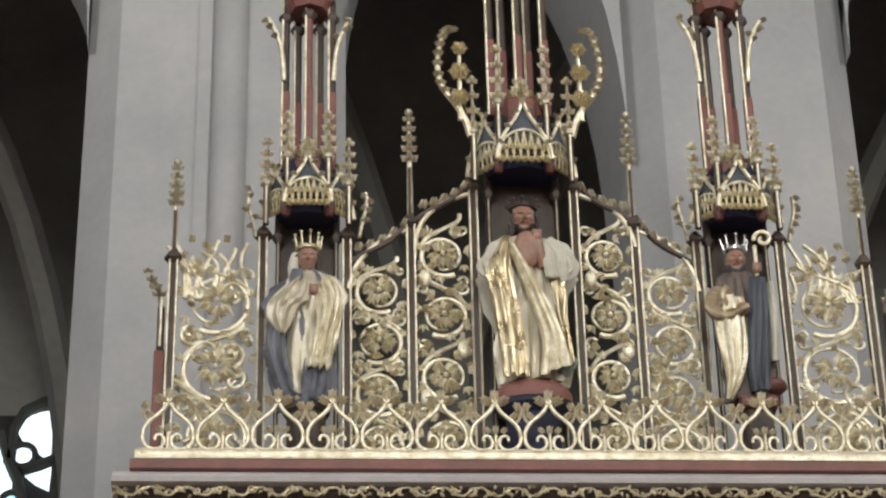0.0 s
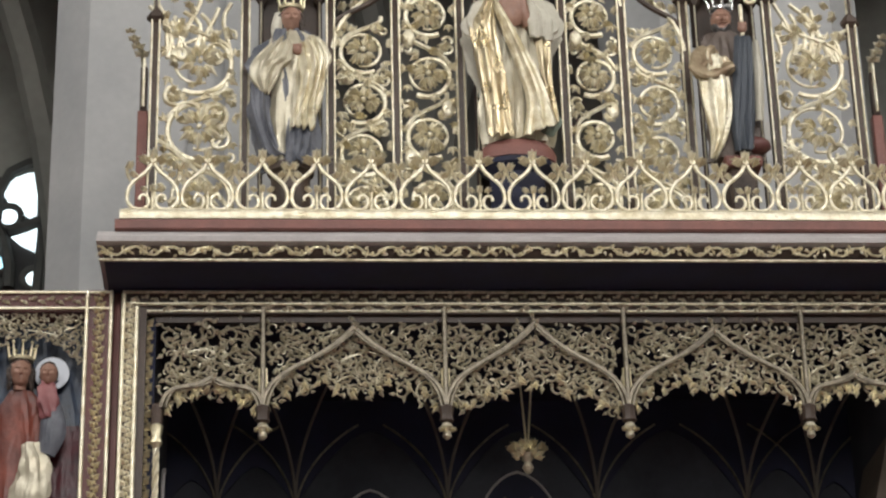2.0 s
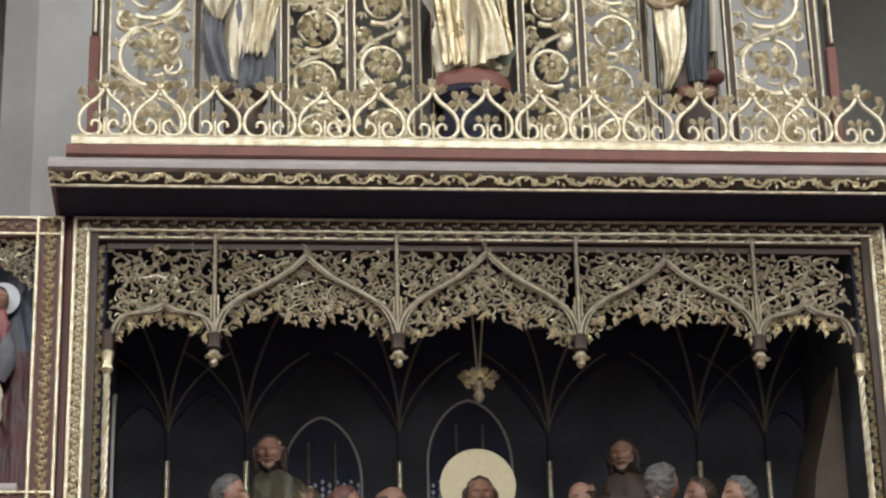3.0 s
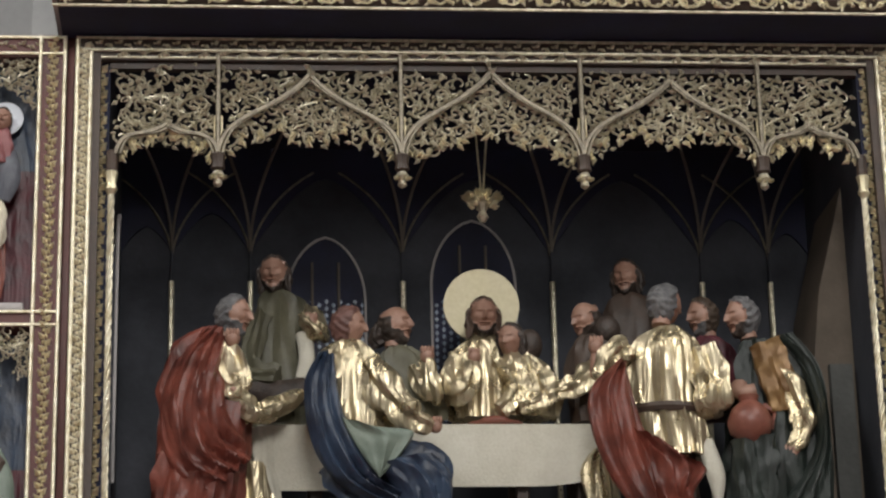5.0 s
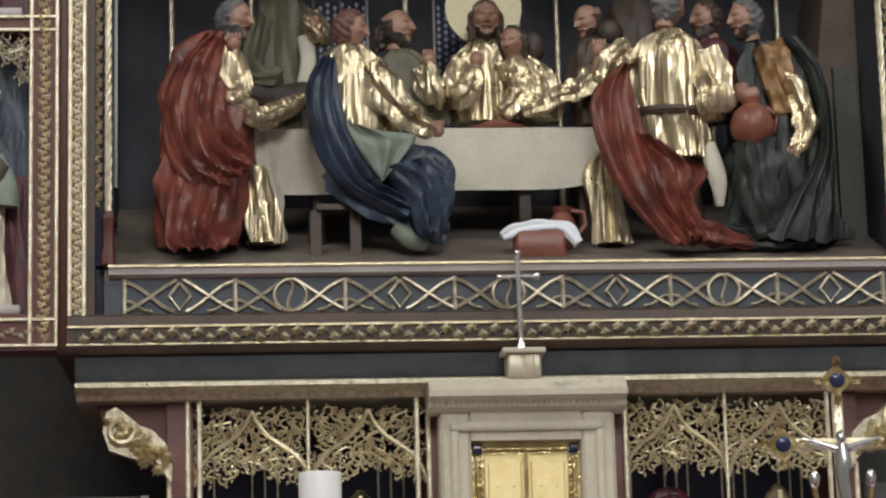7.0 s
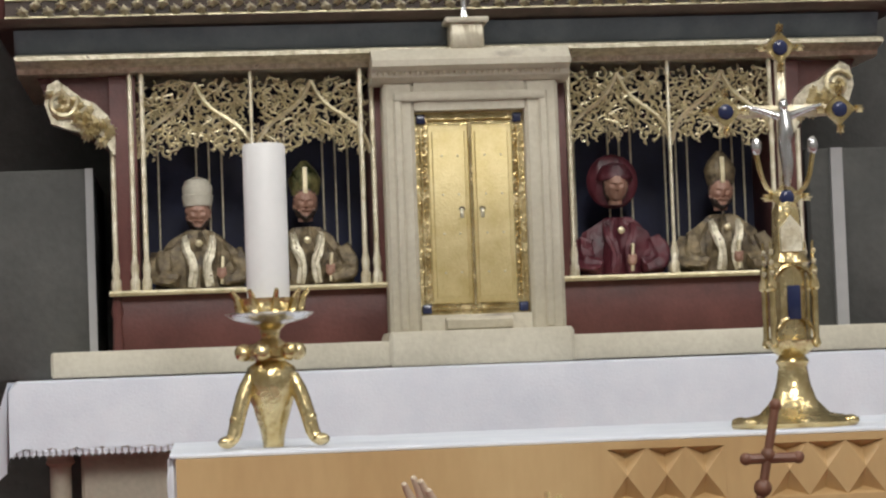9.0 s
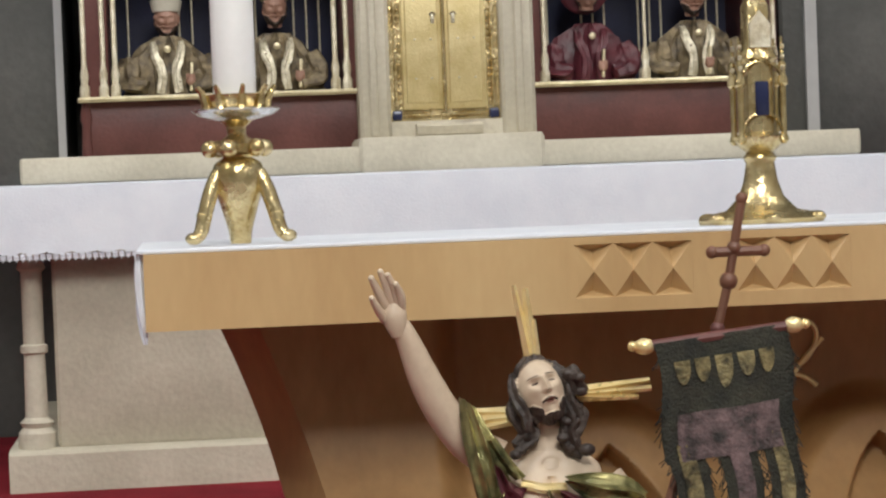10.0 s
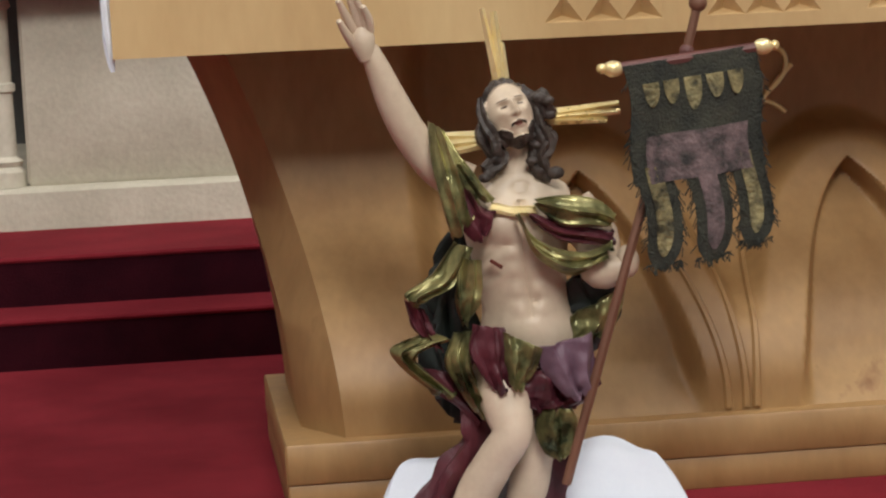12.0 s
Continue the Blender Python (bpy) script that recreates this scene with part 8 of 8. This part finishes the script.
# legs
limb(f, [(0.586, 4.030, 0.308), (0.583, 4.000, 0.264), (0.588, 3.970, 0.205), (0.562, 3.980, 0.160), (0.528, 4.000, 0.099), (0.496, 4.000, 0.041), (0.478, 3.990, -0.000)], [.055, .048, .036, .034, .036, .026, .02], PALE_SKIN, 1, 0.0, 14)
limb(f, [(0.672, 4.050, 0.269), (0.655, 4.050, 0.199), (0.638, 4.050, 0.150), (0.625, 4.050, 0.090), (0.601, 4.040, 0.023), (0.586, 4.020, -0.026)], [.05, .042, .036, .036, .028, .022], PALE_SKIN, 1, 0.0, 14)
f.ball((0.471, 3.970, -0.005), .028, PALE_SKIN, 8, 1.2, 1.5, 0.6)
f.ball((0.576, 3.990, -0.023), .028, PALE_SKIN, 8, 1.1, 1.5, 0.6)
# torso
def torso(sh, secs, material, sides=84, n=9):
    """A carved bare trunk: breast, ribs, the belly's muscles and the navel."""
    rows_ = smooth_rows(secs, n)
    v, f_ = [], []
    for c, rx, ry in rows_:
        for k in range(sides):
            a = 2 * math.pi * k / sides
            x, y, z = rx * math.cos(a), ry * math.sin(a), c[2]
            front = max(0.0, -math.sin(a)) ** 0.7
            x2 = abs(x)
            d = 0.011 * bell(x2, 0.040, 0.030) * bell(z, 0.562, 0.026) - 0.005 * bell(x2, 0.040, 0.035) * bell(z, 0.527, 0.010)
            d -= 0.005 * bell(x, 0, 0.007) * (0.40 < z < 0.60) + 0.006 * bell(z, 0.622, 0.010) * bell(x, 0, 0.018)
            d += 0.0035 * bell(x2, 0.020, 0.013) * abs(math.sin((z - 0.40) * 95)) * (0.40 < z < 0.52)
            d += 0.0035 * math.sin((z + 0.8 * x2) * 190) * bell(x2, 0.062, 0.022) * bell(z, 0.490, 0.040)
            d += 0.008 * bell(x, 0, 0.05) * bell(z, 0.385, 0.035) - 0.008 * bell(x, 0.012, 0.005) * bell(z, 0.427, 0.006) - 0.005 * bell(x2, 0.058, 0.018) * bell(z, 0.345, 0.018)
            v.append((c[0] + x * (1 + 1.5 * d), c[1] + y - d * front * 1.25, z))
    for r_ in range(len(rows_) - 1):
        for k in range(sides):
            k2 = (k + 1) % sides
            f_.append((r_ * sides + k, r_ * sides + k2, r_ * sides + sides + k2, r_ * sides + sides + k))
    return sh.add(v, f_, material)


torso(f, [((0.642, 4.040, 0.313), .085, .06), ((0.638, 4.040, 0.363), .088, .06), ((0.632, 4.040, 0.413), .076, .055), ((0.626, 4.040, 0.473), .079, .058), ((0.622, 4.040, 0.532), .090, .062), ((0.621, 4.040, 0.581), .097, .058), ((0.625, 4.040, 0.620), .085, .045), ((0.626, 4.040, 0.645), .038, .034)], PALE_SKIN)
p = (0.574, 3.976, 0.496)
f.tube([(p[0] - .010, p[1], p[2] + .008), (p[0] + .010, p[1] - .002, p[2] - .006)], .0035, RED_ROBE, 5)
limb(f, [(0.624, 4.040, 0.708), (0.624, 4.040, 0.660), (0.625, 4.040, 0.615)], [.030, .030, .045], PALE_SKIN, 1, 0, 14)
# raised arm and hand
limb(f, [(0.543, 4.050, 0.629), (0.497, 4.060, 0.655), (0.455, 4.060, 0.706), (0.422, 4.050, 0.767), (0.394, 4.040, 0.836), (0.380, 4.040, 0.871)], [.034, .034, .031, .028, .021, .016], PALE_SKIN, 1, 0, 14)
limb(f, [(0.376, 4.030, 0.850), (0.372, 4.030, 0.869), (0.369, 4.030, 0.890), (0.369, 4.030, 0.907)], [.012, .0185, .021, .013], PALE_SKIN, 0.75, 0, 14)
for a_, b_, c_ in (((0.357, 4.030, 0.900), (0.342, 4.015, 0.928), (0.330, 4.000, 0.952)), ((0.365, 4.030, 0.906), (0.357, 4.015, 0.935), (0.346, 4.000, 0.962)), ((0.375, 4.030, 0.905), (0.369, 4.015, 0.932), (0.358, 4.000, 0.956)), ((0.382, 4.030, 0.899), (0.380, 4.015, 0.921), (0.371, 4.000, 0.940)), ((0.354, 4.030, 0.879), (0.341, 4.015, 0.898), (0.330, 4.000, 0.918))):
    limb(f, [a_, b_, c_], [.0085, .0075, .0052], PALE_SKIN, 1, 0, 10)
    f.ball(c_, .0055, PALE_SKIN, 8)
# lower arm that holds the staff
limb(f, [(0.717, 4.040, 0.576), (0.756, 4.020, 0.526), (0.754, 3.990, 0.476), (0.779, 3.970, 0.477), (0.796, 3.965, 0.487)], [.045, .04, .034, .026, .018], PALE_SKIN, 1, 0, 14)
f.ball((0.799, 3.965, 0.490), .026, PALE_SKIN, 8, 0.8, 0.9, 1.1)
# head, tilted back and leaning, with a gaunt face, thin beard and long curls
hx = (0.612, 4.010, 0.747)
turn = Euler((math.radians(-20), math.radians(-13), math.radians(9))).to_matrix()


def at_head(x, y, z):
    p = turn @ Vector((x, y, z))
    return (hx[0] + p.x, hx[1] + p.y, hx[2] + p.z)


carve_head(f, lambda x, y, z: at_head(0.050 * x, -0.049 * y, 0.052 * z), PALE_SKIN, HAIR, HAIR, TERRACOTTA, 180, 170, False, 0.6, 0.3, True)
for sg in (-1, 1):
    limb(f, [at_head(sg * .037, -.002, .042), at_head(sg * .045, -.004, .004), at_head(sg * .041, -.008, -.032), at_head(sg * .045, -.002, -.062)], [.007, .011, .011, .006], HAIR, 1, 0.09)
rc = random.Random(4)
for base, size in (([(0.577, 4.020, 0.785), (0.563, 4.010, 0.757), (0.554, 4.005, 0.729), (0.561, 4.000, 0.703), (0.573, 3.995, 0.681), (0.550, 3.985, 0.663)], .017),
                   ([(0.582, 4.030, 0.769), (0.560, 4.020, 0.742), (0.569, 4.010, 0.714), (0.570, 4.000, 0.687), (0.544, 3.990, 0.668)], .015),
                   ([(0.597, 4.030, 0.798), (0.567, 4.025, 0.771), (0.556, 4.020, 0.741), (0.551, 4.020, 0.714)], .015),
                   ([(0.618, 4.010, 0.798), (0.650, 4.000, 0.782), (0.660, 4.000, 0.758), (0.656, 3.995, 0.729), (0.664, 3.990, 0.700), (0.658, 3.985, 0.677)], .016),
                   ([(0.639, 4.020, 0.796), (0.666, 4.010, 0.774), (0.676, 4.000, 0.762), (0.669, 3.990, 0.785), (0.685, 3.990, 0.776)], .016),
                   ([(0.652, 4.020, 0.766), (0.669, 4.010, 0.732), (0.676, 4.000, 0.704), (0.662, 3.990, 0.686), (0.670, 3.985, 0.662), (0.685, 3.980, 0.650)], .017),
                   ([(0.652, 4.030, 0.756), (0.678, 4.020, 0.721), (0.684, 4.010, 0.707), (0.665, 4.000, 0.670)], .016)):
    base = [(p[0] + (0.020 if p[0] < 0.60 else -0.004), p[1] + 0.016, p[2] - 0.012) for p in base]
    n_ = len(base)
    limb(f, base, [size * (0.55 + 0.55 * math.sin(math.pi * (k + 0.8) / n_)) for k in range(n_)], HAIR, 1, 0.09)
    for k in range(1, n_):
        p = base[k]
        f.ball((p[0] + rc.uniform(-.010, .010), p[1] - .008, p[2] + rc.uniform(-.010, .010)), size * rc.uniform(0.5, 0.75), HAIR, 7, 1.2, 0.8, 0.9)
# rays
for tip, root, r in (((0.575, 4.030, 0.929), (0.600, 4.030, 0.797), .005), ((0.595, 4.030, 0.923), (0.606, 4.030, 0.797), .006), ((0.607, 4.030, 0.869), (0.609, 4.030, 0.797), .005),
                     ((0.806, 4.030, 0.756), (0.663, 4.030, 0.741), .005), ((0.808, 4.030, 0.742), (0.663, 4.030, 0.738), .006), ((0.785, 4.030, 0.728), (0.662, 4.030, 0.734), .005),
                     ((0.484, 4.030, 0.717), (0.573, 4.030, 0.712), .005), ((0.479, 4.030, 0.699), (0.573, 4.030, 0.706), .006), ((0.489, 4.030, 0.682), (0.573, 4.030, 0.700), .005)):
    f.tube([tip, tuple(0.5 * (a + b) for a, b in zip(tip, root)), root], r * 0.9, RAY, 4, r * 2.0)
# cloak: lustre outside, wine lining
f.tube([(0.568, 3.975, 0.595), (0.603, 3.970, 0.586), (0.645, 3.972, 0.585)], .009, RAY, 7)
limb(f, [(0.730, 4.020, 0.469), (0.755, 4.030, 0.426), (0.750, 4.040, 0.375), (0.720, 4.050, 0.336)], [.035, .045, .04, .03], GREEN_ROBE, 0.6, 0.08, 14)
drape(f, [((0.564, 4.100, 0.201), .05, .03), ((0.534, 4.100, 0.250), .055, .03), ((0.515, 4.100, 0.313), .055, .03), ((0.505, 4.100, 0.384), .045, .03), ((0.507, 4.100, 0.442), .045, .03), ((0.527, 4.080, 0.503), .035, .028), ((0.527, 4.070, 0.544), .02, .02)], GREEN_ROBE, 6, 0.22, 0.7, 44, 0.55)
# loincloth
drape(f, [((0.640, 4.045, 0.232), .085, .06), ((0.637, 4.045, 0.272), .11, .07), ((0.636, 4.045, 0.312), .105, .07), ((0.635, 4.045, 0.352), .09, .063)], WINE, 8, 0.10, 0.3, 40, 0.5)
cloth(f, [(0.473, 4.020, 0.744), (0.475, 3.990, 0.663), (0.486, 3.968, 0.588), (0.499, 3.968, 0.541)],
      [(0.493, 3.990, 0.729), (0.521, 3.968, 0.678), (0.542, 3.968, 0.631), (0.548, 3.968, 0.592)], OLIVE_GOLD, 3, 0.012, 0.4, 0.014, 0.3)
cloth(f, [(0.510, 3.962, 0.673), (0.533, 3.962, 0.629), (0.557, 3.962, 0.602)],
      [(0.526, 3.962, 0.677), (0.558, 3.962, 0.630), (0.575, 3.962, 0.610)], OLIVE_GOLD, 1, 0.008, 0.2, 0.008, 0.0)
cloth(f, [(0.510, 3.968, 0.646), (0.507, 3.968, 0.596), (0.521, 3.968, 0.555), (0.540, 3.968, 0.535)],
      [(0.537, 3.968, 0.616), (0.561, 3.968, 0.591), (0.579, 3.968, 0.588), (0.560, 3.968, 0.555)], WINE, 2, 0.012, 0.8, 0.012, 0.6)
cloth(f, [(0.644, 3.958, 0.607), (0.704, 3.958, 0.609), (0.752, 3.958, 0.597), (0.780, 3.958, 0.570)],
      [(0.639, 3.958, 0.594), (0.682, 3.958, 0.560), (0.731, 3.958, 0.553), (0.770, 3.958, 0.553)], OLIVE_GOLD, 2, 0.012, 0.5, 0.014, 0.3)
cloth(f, [(0.627, 3.966, 0.588), (0.679, 3.966, 0.565), (0.732, 3.966, 0.552), (0.775, 3.966, 0.542)],
      [(0.636, 3.966, 0.568), (0.678, 3.966, 0.534), (0.722, 3.966, 0.524), (0.776, 3.966, 0.517)], WINE, 2, 0.010, 1.5, 0.010, 0.3)
cloth(f, [(0.609, 3.952, 0.586), (0.629, 3.952, 0.551), (0.675, 3.952, 0.521), (0.728, 3.952, 0.512), (0.772, 3.952, 0.527)],
      [(0.614, 3.952, 0.573), (0.637, 3.952, 0.511), (0.688, 3.952, 0.475), (0.727, 3.952, 0.479), (0.757, 3.952, 0.501)], OLIVE_GOLD, 2, 0.014, 1.0, 0.012, 0.4)
cloth(f, [(0.503, 4.000, 0.537), (0.466, 4.000, 0.483), (0.415, 4.000, 0.453), (0.423, 4.000, 0.438)],
      [(0.536, 4.000, 0.525), (0.506, 4.000, 0.466), (0.460, 4.000, 0.442), (0.442, 4.000, 0.431)], OLIVE_GOLD, 2, 0.018, 0.3, 0.015, 0.5)
cloth(f, [(0.512, 3.990, 0.511), (0.502, 3.990, 0.454), (0.503, 3.990, 0.421), (0.511, 3.990, 0.397)],
      [(0.549, 3.990, 0.504), (0.547, 3.990, 0.451), (0.538, 3.990, 0.419), (0.519, 3.990, 0.395)], OLIVE_GOLD, 2, 0.014, 1.3, 0.014, 0.3)
cloth(f, [(0.418, 4.015, 0.441), (0.428, 4.015, 0.391), (0.464, 4.015, 0.357)],
      [(0.449, 4.015, 0.421), (0.467, 4.015, 0.379), (0.483, 4.015, 0.346)], WINE, 2, 0.012, 1.3, 0.010, 0.4)
cloth(f, [(0.464, 4.020, 0.382), (0.394, 4.020, 0.357), (0.406, 4.020, 0.323), (0.457, 4.020, 0.278)],
      [(0.498, 4.020, 0.364), (0.440, 4.020, 0.344), (0.449, 4.020, 0.314), (0.500, 4.020, 0.265)], OLIVE_GOLD, 2, 0.018, 2.1, 0.018, 0.6)
cloth(f, [(0.502, 4.000, 0.379), (0.484, 4.000, 0.331), (0.504, 4.000, 0.278), (0.531, 4.000, 0.234)],
      [(0.545, 4.000, 0.386), (0.529, 4.000, 0.328), (0.543, 4.000, 0.277), (0.557, 4.000, 0.232)], OLIVE_GOLD, 2, 0.016, 0.8, 0.014, 0.4)
cloth(f, [(0.414, 4.030, 0.325), (0.456, 4.030, 0.278), (0.502, 4.030, 0.243), (0.524, 4.030, 0.211)],
      [(0.497, 4.030, 0.305), (0.521, 4.030, 0.273), (0.540, 4.030, 0.246), (0.557, 4.030, 0.225)], WINE, 2, 0.014, 0.5, 0.010, 0.3)
cloth(f, [(0.527, 3.965, 0.398), (0.518, 3.965, 0.352), (0.535, 3.965, 0.312), (0.557, 3.965, 0.279)],
      [(0.581, 3.965, 0.389), (0.590, 3.965, 0.347), (0.590, 3.965, 0.318), (0.593, 3.965, 0.279)], WINE, 2, 0.016, 0.2, 0.014, 0.5)
cloth(f, [(0.576, 3.958, 0.384), (0.578, 3.958, 0.339), (0.586, 3.958, 0.288)],
      [(0.647, 3.958, 0.349), (0.630, 3.958, 0.309), (0.607, 3.958, 0.281)], OLIVE_GOLD, 2, 0.014, 0.9, 0.012, 0.5)
cloth(f, [(0.638, 3.962, 0.351), (0.650, 3.962, 0.303), (0.685, 3.962, 0.259)],
      [(0.731, 3.962, 0.372), (0.737, 3.962, 0.320), (0.727, 3.962, 0.268)], PLUM, 2, 0.016, 0.7, 0.014, 0.5)
cloth(f, [(0.569, 3.985, 0.300), (0.572, 3.985, 0.266), (0.596, 3.985, 0.245)],
      [(0.717, 3.985, 0.318), (0.735, 3.985, 0.267), (0.685, 3.985, 0.237)], WINE, 3, 0.016, 1.9, 0.012, 0.4)
cloth(f, [(0.701, 4.000, 0.395), (0.704, 4.000, 0.366), (0.697, 4.000, 0.344)],
      [(0.794, 4.000, 0.441), (0.791, 4.000, 0.400), (0.771, 4.000, 0.361)], OLIVE_GOLD, 2, 0.014, 0.4, 0.008, 0.4)
cloth(f, [(0.650, 3.985, 0.241), (0.634, 3.985, 0.205), (0.644, 3.985, 0.164), (0.662, 3.985, 0.151)],
      [(0.695, 3.985, 0.238), (0.707, 3.985, 0.209), (0.702, 3.985, 0.170), (0.682, 3.985, 0.156)], OLIVE_GOLD, 2, 0.012, 0.6, 0.014, 0.5)
limb(f, [(0.542, 4.050, 0.257), (0.544, 4.050, 0.177), (0.490, 4.050, 0.100), (0.457, 4.050, 0.032)], [.04, .04, .05, .05], WINE, 0.8, 0.1, 14)
limb(f, [(0.684, 4.080, 0.161), (0.665, 4.080, 0.080), (0.652, 4.080, 0.010), (0.643, 4.070, -0.044)], [.03, .035, .04, .05], WINE, 0.8, 0.1, 14)
f.lathe(0.575, 3.99, [(.10, .024), (.105, .034), (.08, .044), (.02, .047)], WINE, 24, 1.15, 0.6, lambda a, t: 1 + 0.06 * math.sin(5 * a))
single("raised_arm_statue", f, "painted statue with raised arm, gilt rays and lustred cloak", "statue")

# ------------------------------------------------------------------ banner on its staff
ban = thing("processional_banner", "small worn dark banner with gilt braid on a cross staff", "banner", (0.70, 3.99, 0.11))
p0, p1, p2, p3, p4 = (0.677, 3.955, 0.043), (0.795, 3.945, 0.494), (0.919, 3.990, 0.841), (0.941, 3.990, 0.922), (0.969, 3.990, 1.062)
part("staff", Shape().tube([(p0[0], p0[1], 0.112), p1, tuple(0.5 * (a + b) for a, b in zip(p1, p2)), p2], .0085, POLE_WOOD, 8), ban, "red-brown turned wooden staff")
q = Shape().tube([p2, p3, p4], .008, POLE_WOOD, 8).ball(p3, .016, POLE_WOOD, 8).ball(tuple(0.6 * a + 0.4 * b for a, b in zip(p3, p4)), .013, POLE_WOOD, 8).ball(p2, .013, OXBLOOD, 8)
c0, c1 = (0.914, 3.990, 0.972), (1.005, 3.990, 0.972)
q.tube([c0, c1], .009, POLE_WOOD, 8)
for c_ in (c0, c1, p4):
    q.ball(c_, .011, POLE_WOOD, 7)
part("staff_cross", q, ban, "small turned wooden cross")
b0, b1 = (0.781, 3.940, 0.820), (1.039, 3.940, 0.845)
part("crossbar", Shape().tube([b0, b1], .009, OXBLOOD, 8), ban)
for c_ in (b0, b1):
    part("finial", Shape().ball(c_, .014, RAY, 8, 1.3, 1, 1).ball((c_[0] + (.02 if c_ == b1 else -.02), c_[1], c_[2] + .001), .009, RAY, 6), ban, "round gilt finial")


def hang(u, w):
    """A point of the banner: u across its top from 0 to 1, w metres down."""
    x = b0[0] + .015 + (b1[0] - b0[0] - .03) * u
    z = b0[2] + (b1[2] - b0[2]) * u
    return (x + w * 0.07 + 0.006 * math.sin(w * 30), 3.928 - 0.008 * math.sin(u * 11 + w * 9) - 0.02 * w, z - w)


def sheet(u0, u1, w0, w1, material, lift=0.0, nu=10, nw=14, rnd=0.0, rag=0.0):
    s_ = Shape()
    v, f_ = [], []
    for k in (0, 1):
        for j in range(nw + 1):
            t = j / nw
            for i in range(nu + 1):
                s0 = i / nu
                squeeze = 1.0
                if rnd and t > 1 - rnd:
                    squeeze = math.sqrt(max(0.05, 1 - ((t - (1 - rnd)) / rnd) ** 2))
                u = (u0 + u1) / 2 + (u1 - u0) * (s0 - 0.5) * squeeze
                p = hang(u + rag * 0.6 * math.sin(t * 40 + i), w0 + (w1 - w0) * t + rag * math.sin(i * 2.3) * (t == 1))
                v.append((p[0], p[1] - lift + 0.004 * k, p[2]))
    N = (nu + 1) * (nw + 1)
    for j in range(nw):
        for i in range(nu):
            a = j * (nu + 1) + i
            f_.append((a, a + 1, a + nu + 2, a + nu + 1))
            f_.append((N + a + nu + 1, N + a + nu + 2, N + a + 1, N + a))
    return s_.add(v, f_, material)


body = part("banner_cloth", sheet(0.0, 1.0, -0.004, 0.20, BANNER, 0, 18, 10), ban, "dark green-black banner cloth")
for k, (u0, u1, w1) in enumerate(((0.03, 0.30, 0.345), (0.40, 0.68, 0.345), (0.74, 0.98, 0.33))):
    tail = part("tail", sheet(u0, u1, 0.195, w1, BANNER, 0, 10, 14, 0.3, 0.006), ban, "dark fringed banner tail")
    part("panel", sheet(u0 + 0.07, u1 - 0.07, 0.17, w1 - 0.02, (BANNER_GOLD, BANNER_ROSE, BANNER_GOLD)[k], 0.003, 6, 12, 0.25), tail, "faded damask strip")
part("damask", sheet(0.12, 0.90, 0.12, 0.20, BANNER_ROSE, 0.003, 12, 6), ban, "faded rose damask field")
for i in range(5):
    u = 0.16 + 0.16 * i
    part("gold_point", sheet(u - 0.06, u + 0.06, 0.03, 0.085 if i == 2 else 0.07, BANNER_GOLD, 0.004, 6, 6, 0.8), ban, "tarnished gold scallop")
q = Shape()
rb = random.Random(9)
for i in range(420):
    k = rb.choice((0, 1, 2))
    u0, u1, w1 = ((0.03, 0.30, 0.345), (0.40, 0.68, 0.345), (0.74, 0.98, 0.33))[k]
    e = rb.random()
    if e < 0.4:
        u, w = rb.uniform(u0, u1), w1 - 0.01
    elif e < 0.8:
        u, w = rb.choice((u0, u1)), rb.uniform(0.19, w1 - 0.03)
    else:
        u, w = rb.choice((0.0, 1.0)), rb.uniform(0.0, 0.2)
    a = hang(u, w)
    q.tube([a, (a[0] + rb.uniform(-.014, .014), a[1] + rb.uniform(-.006, .004), a[2] - rb.uniform(.004, .02))], .0011, BANNER, 3)
tagged(part("fringe", q, ban, "frayed dark fringe"), kind="stuff")
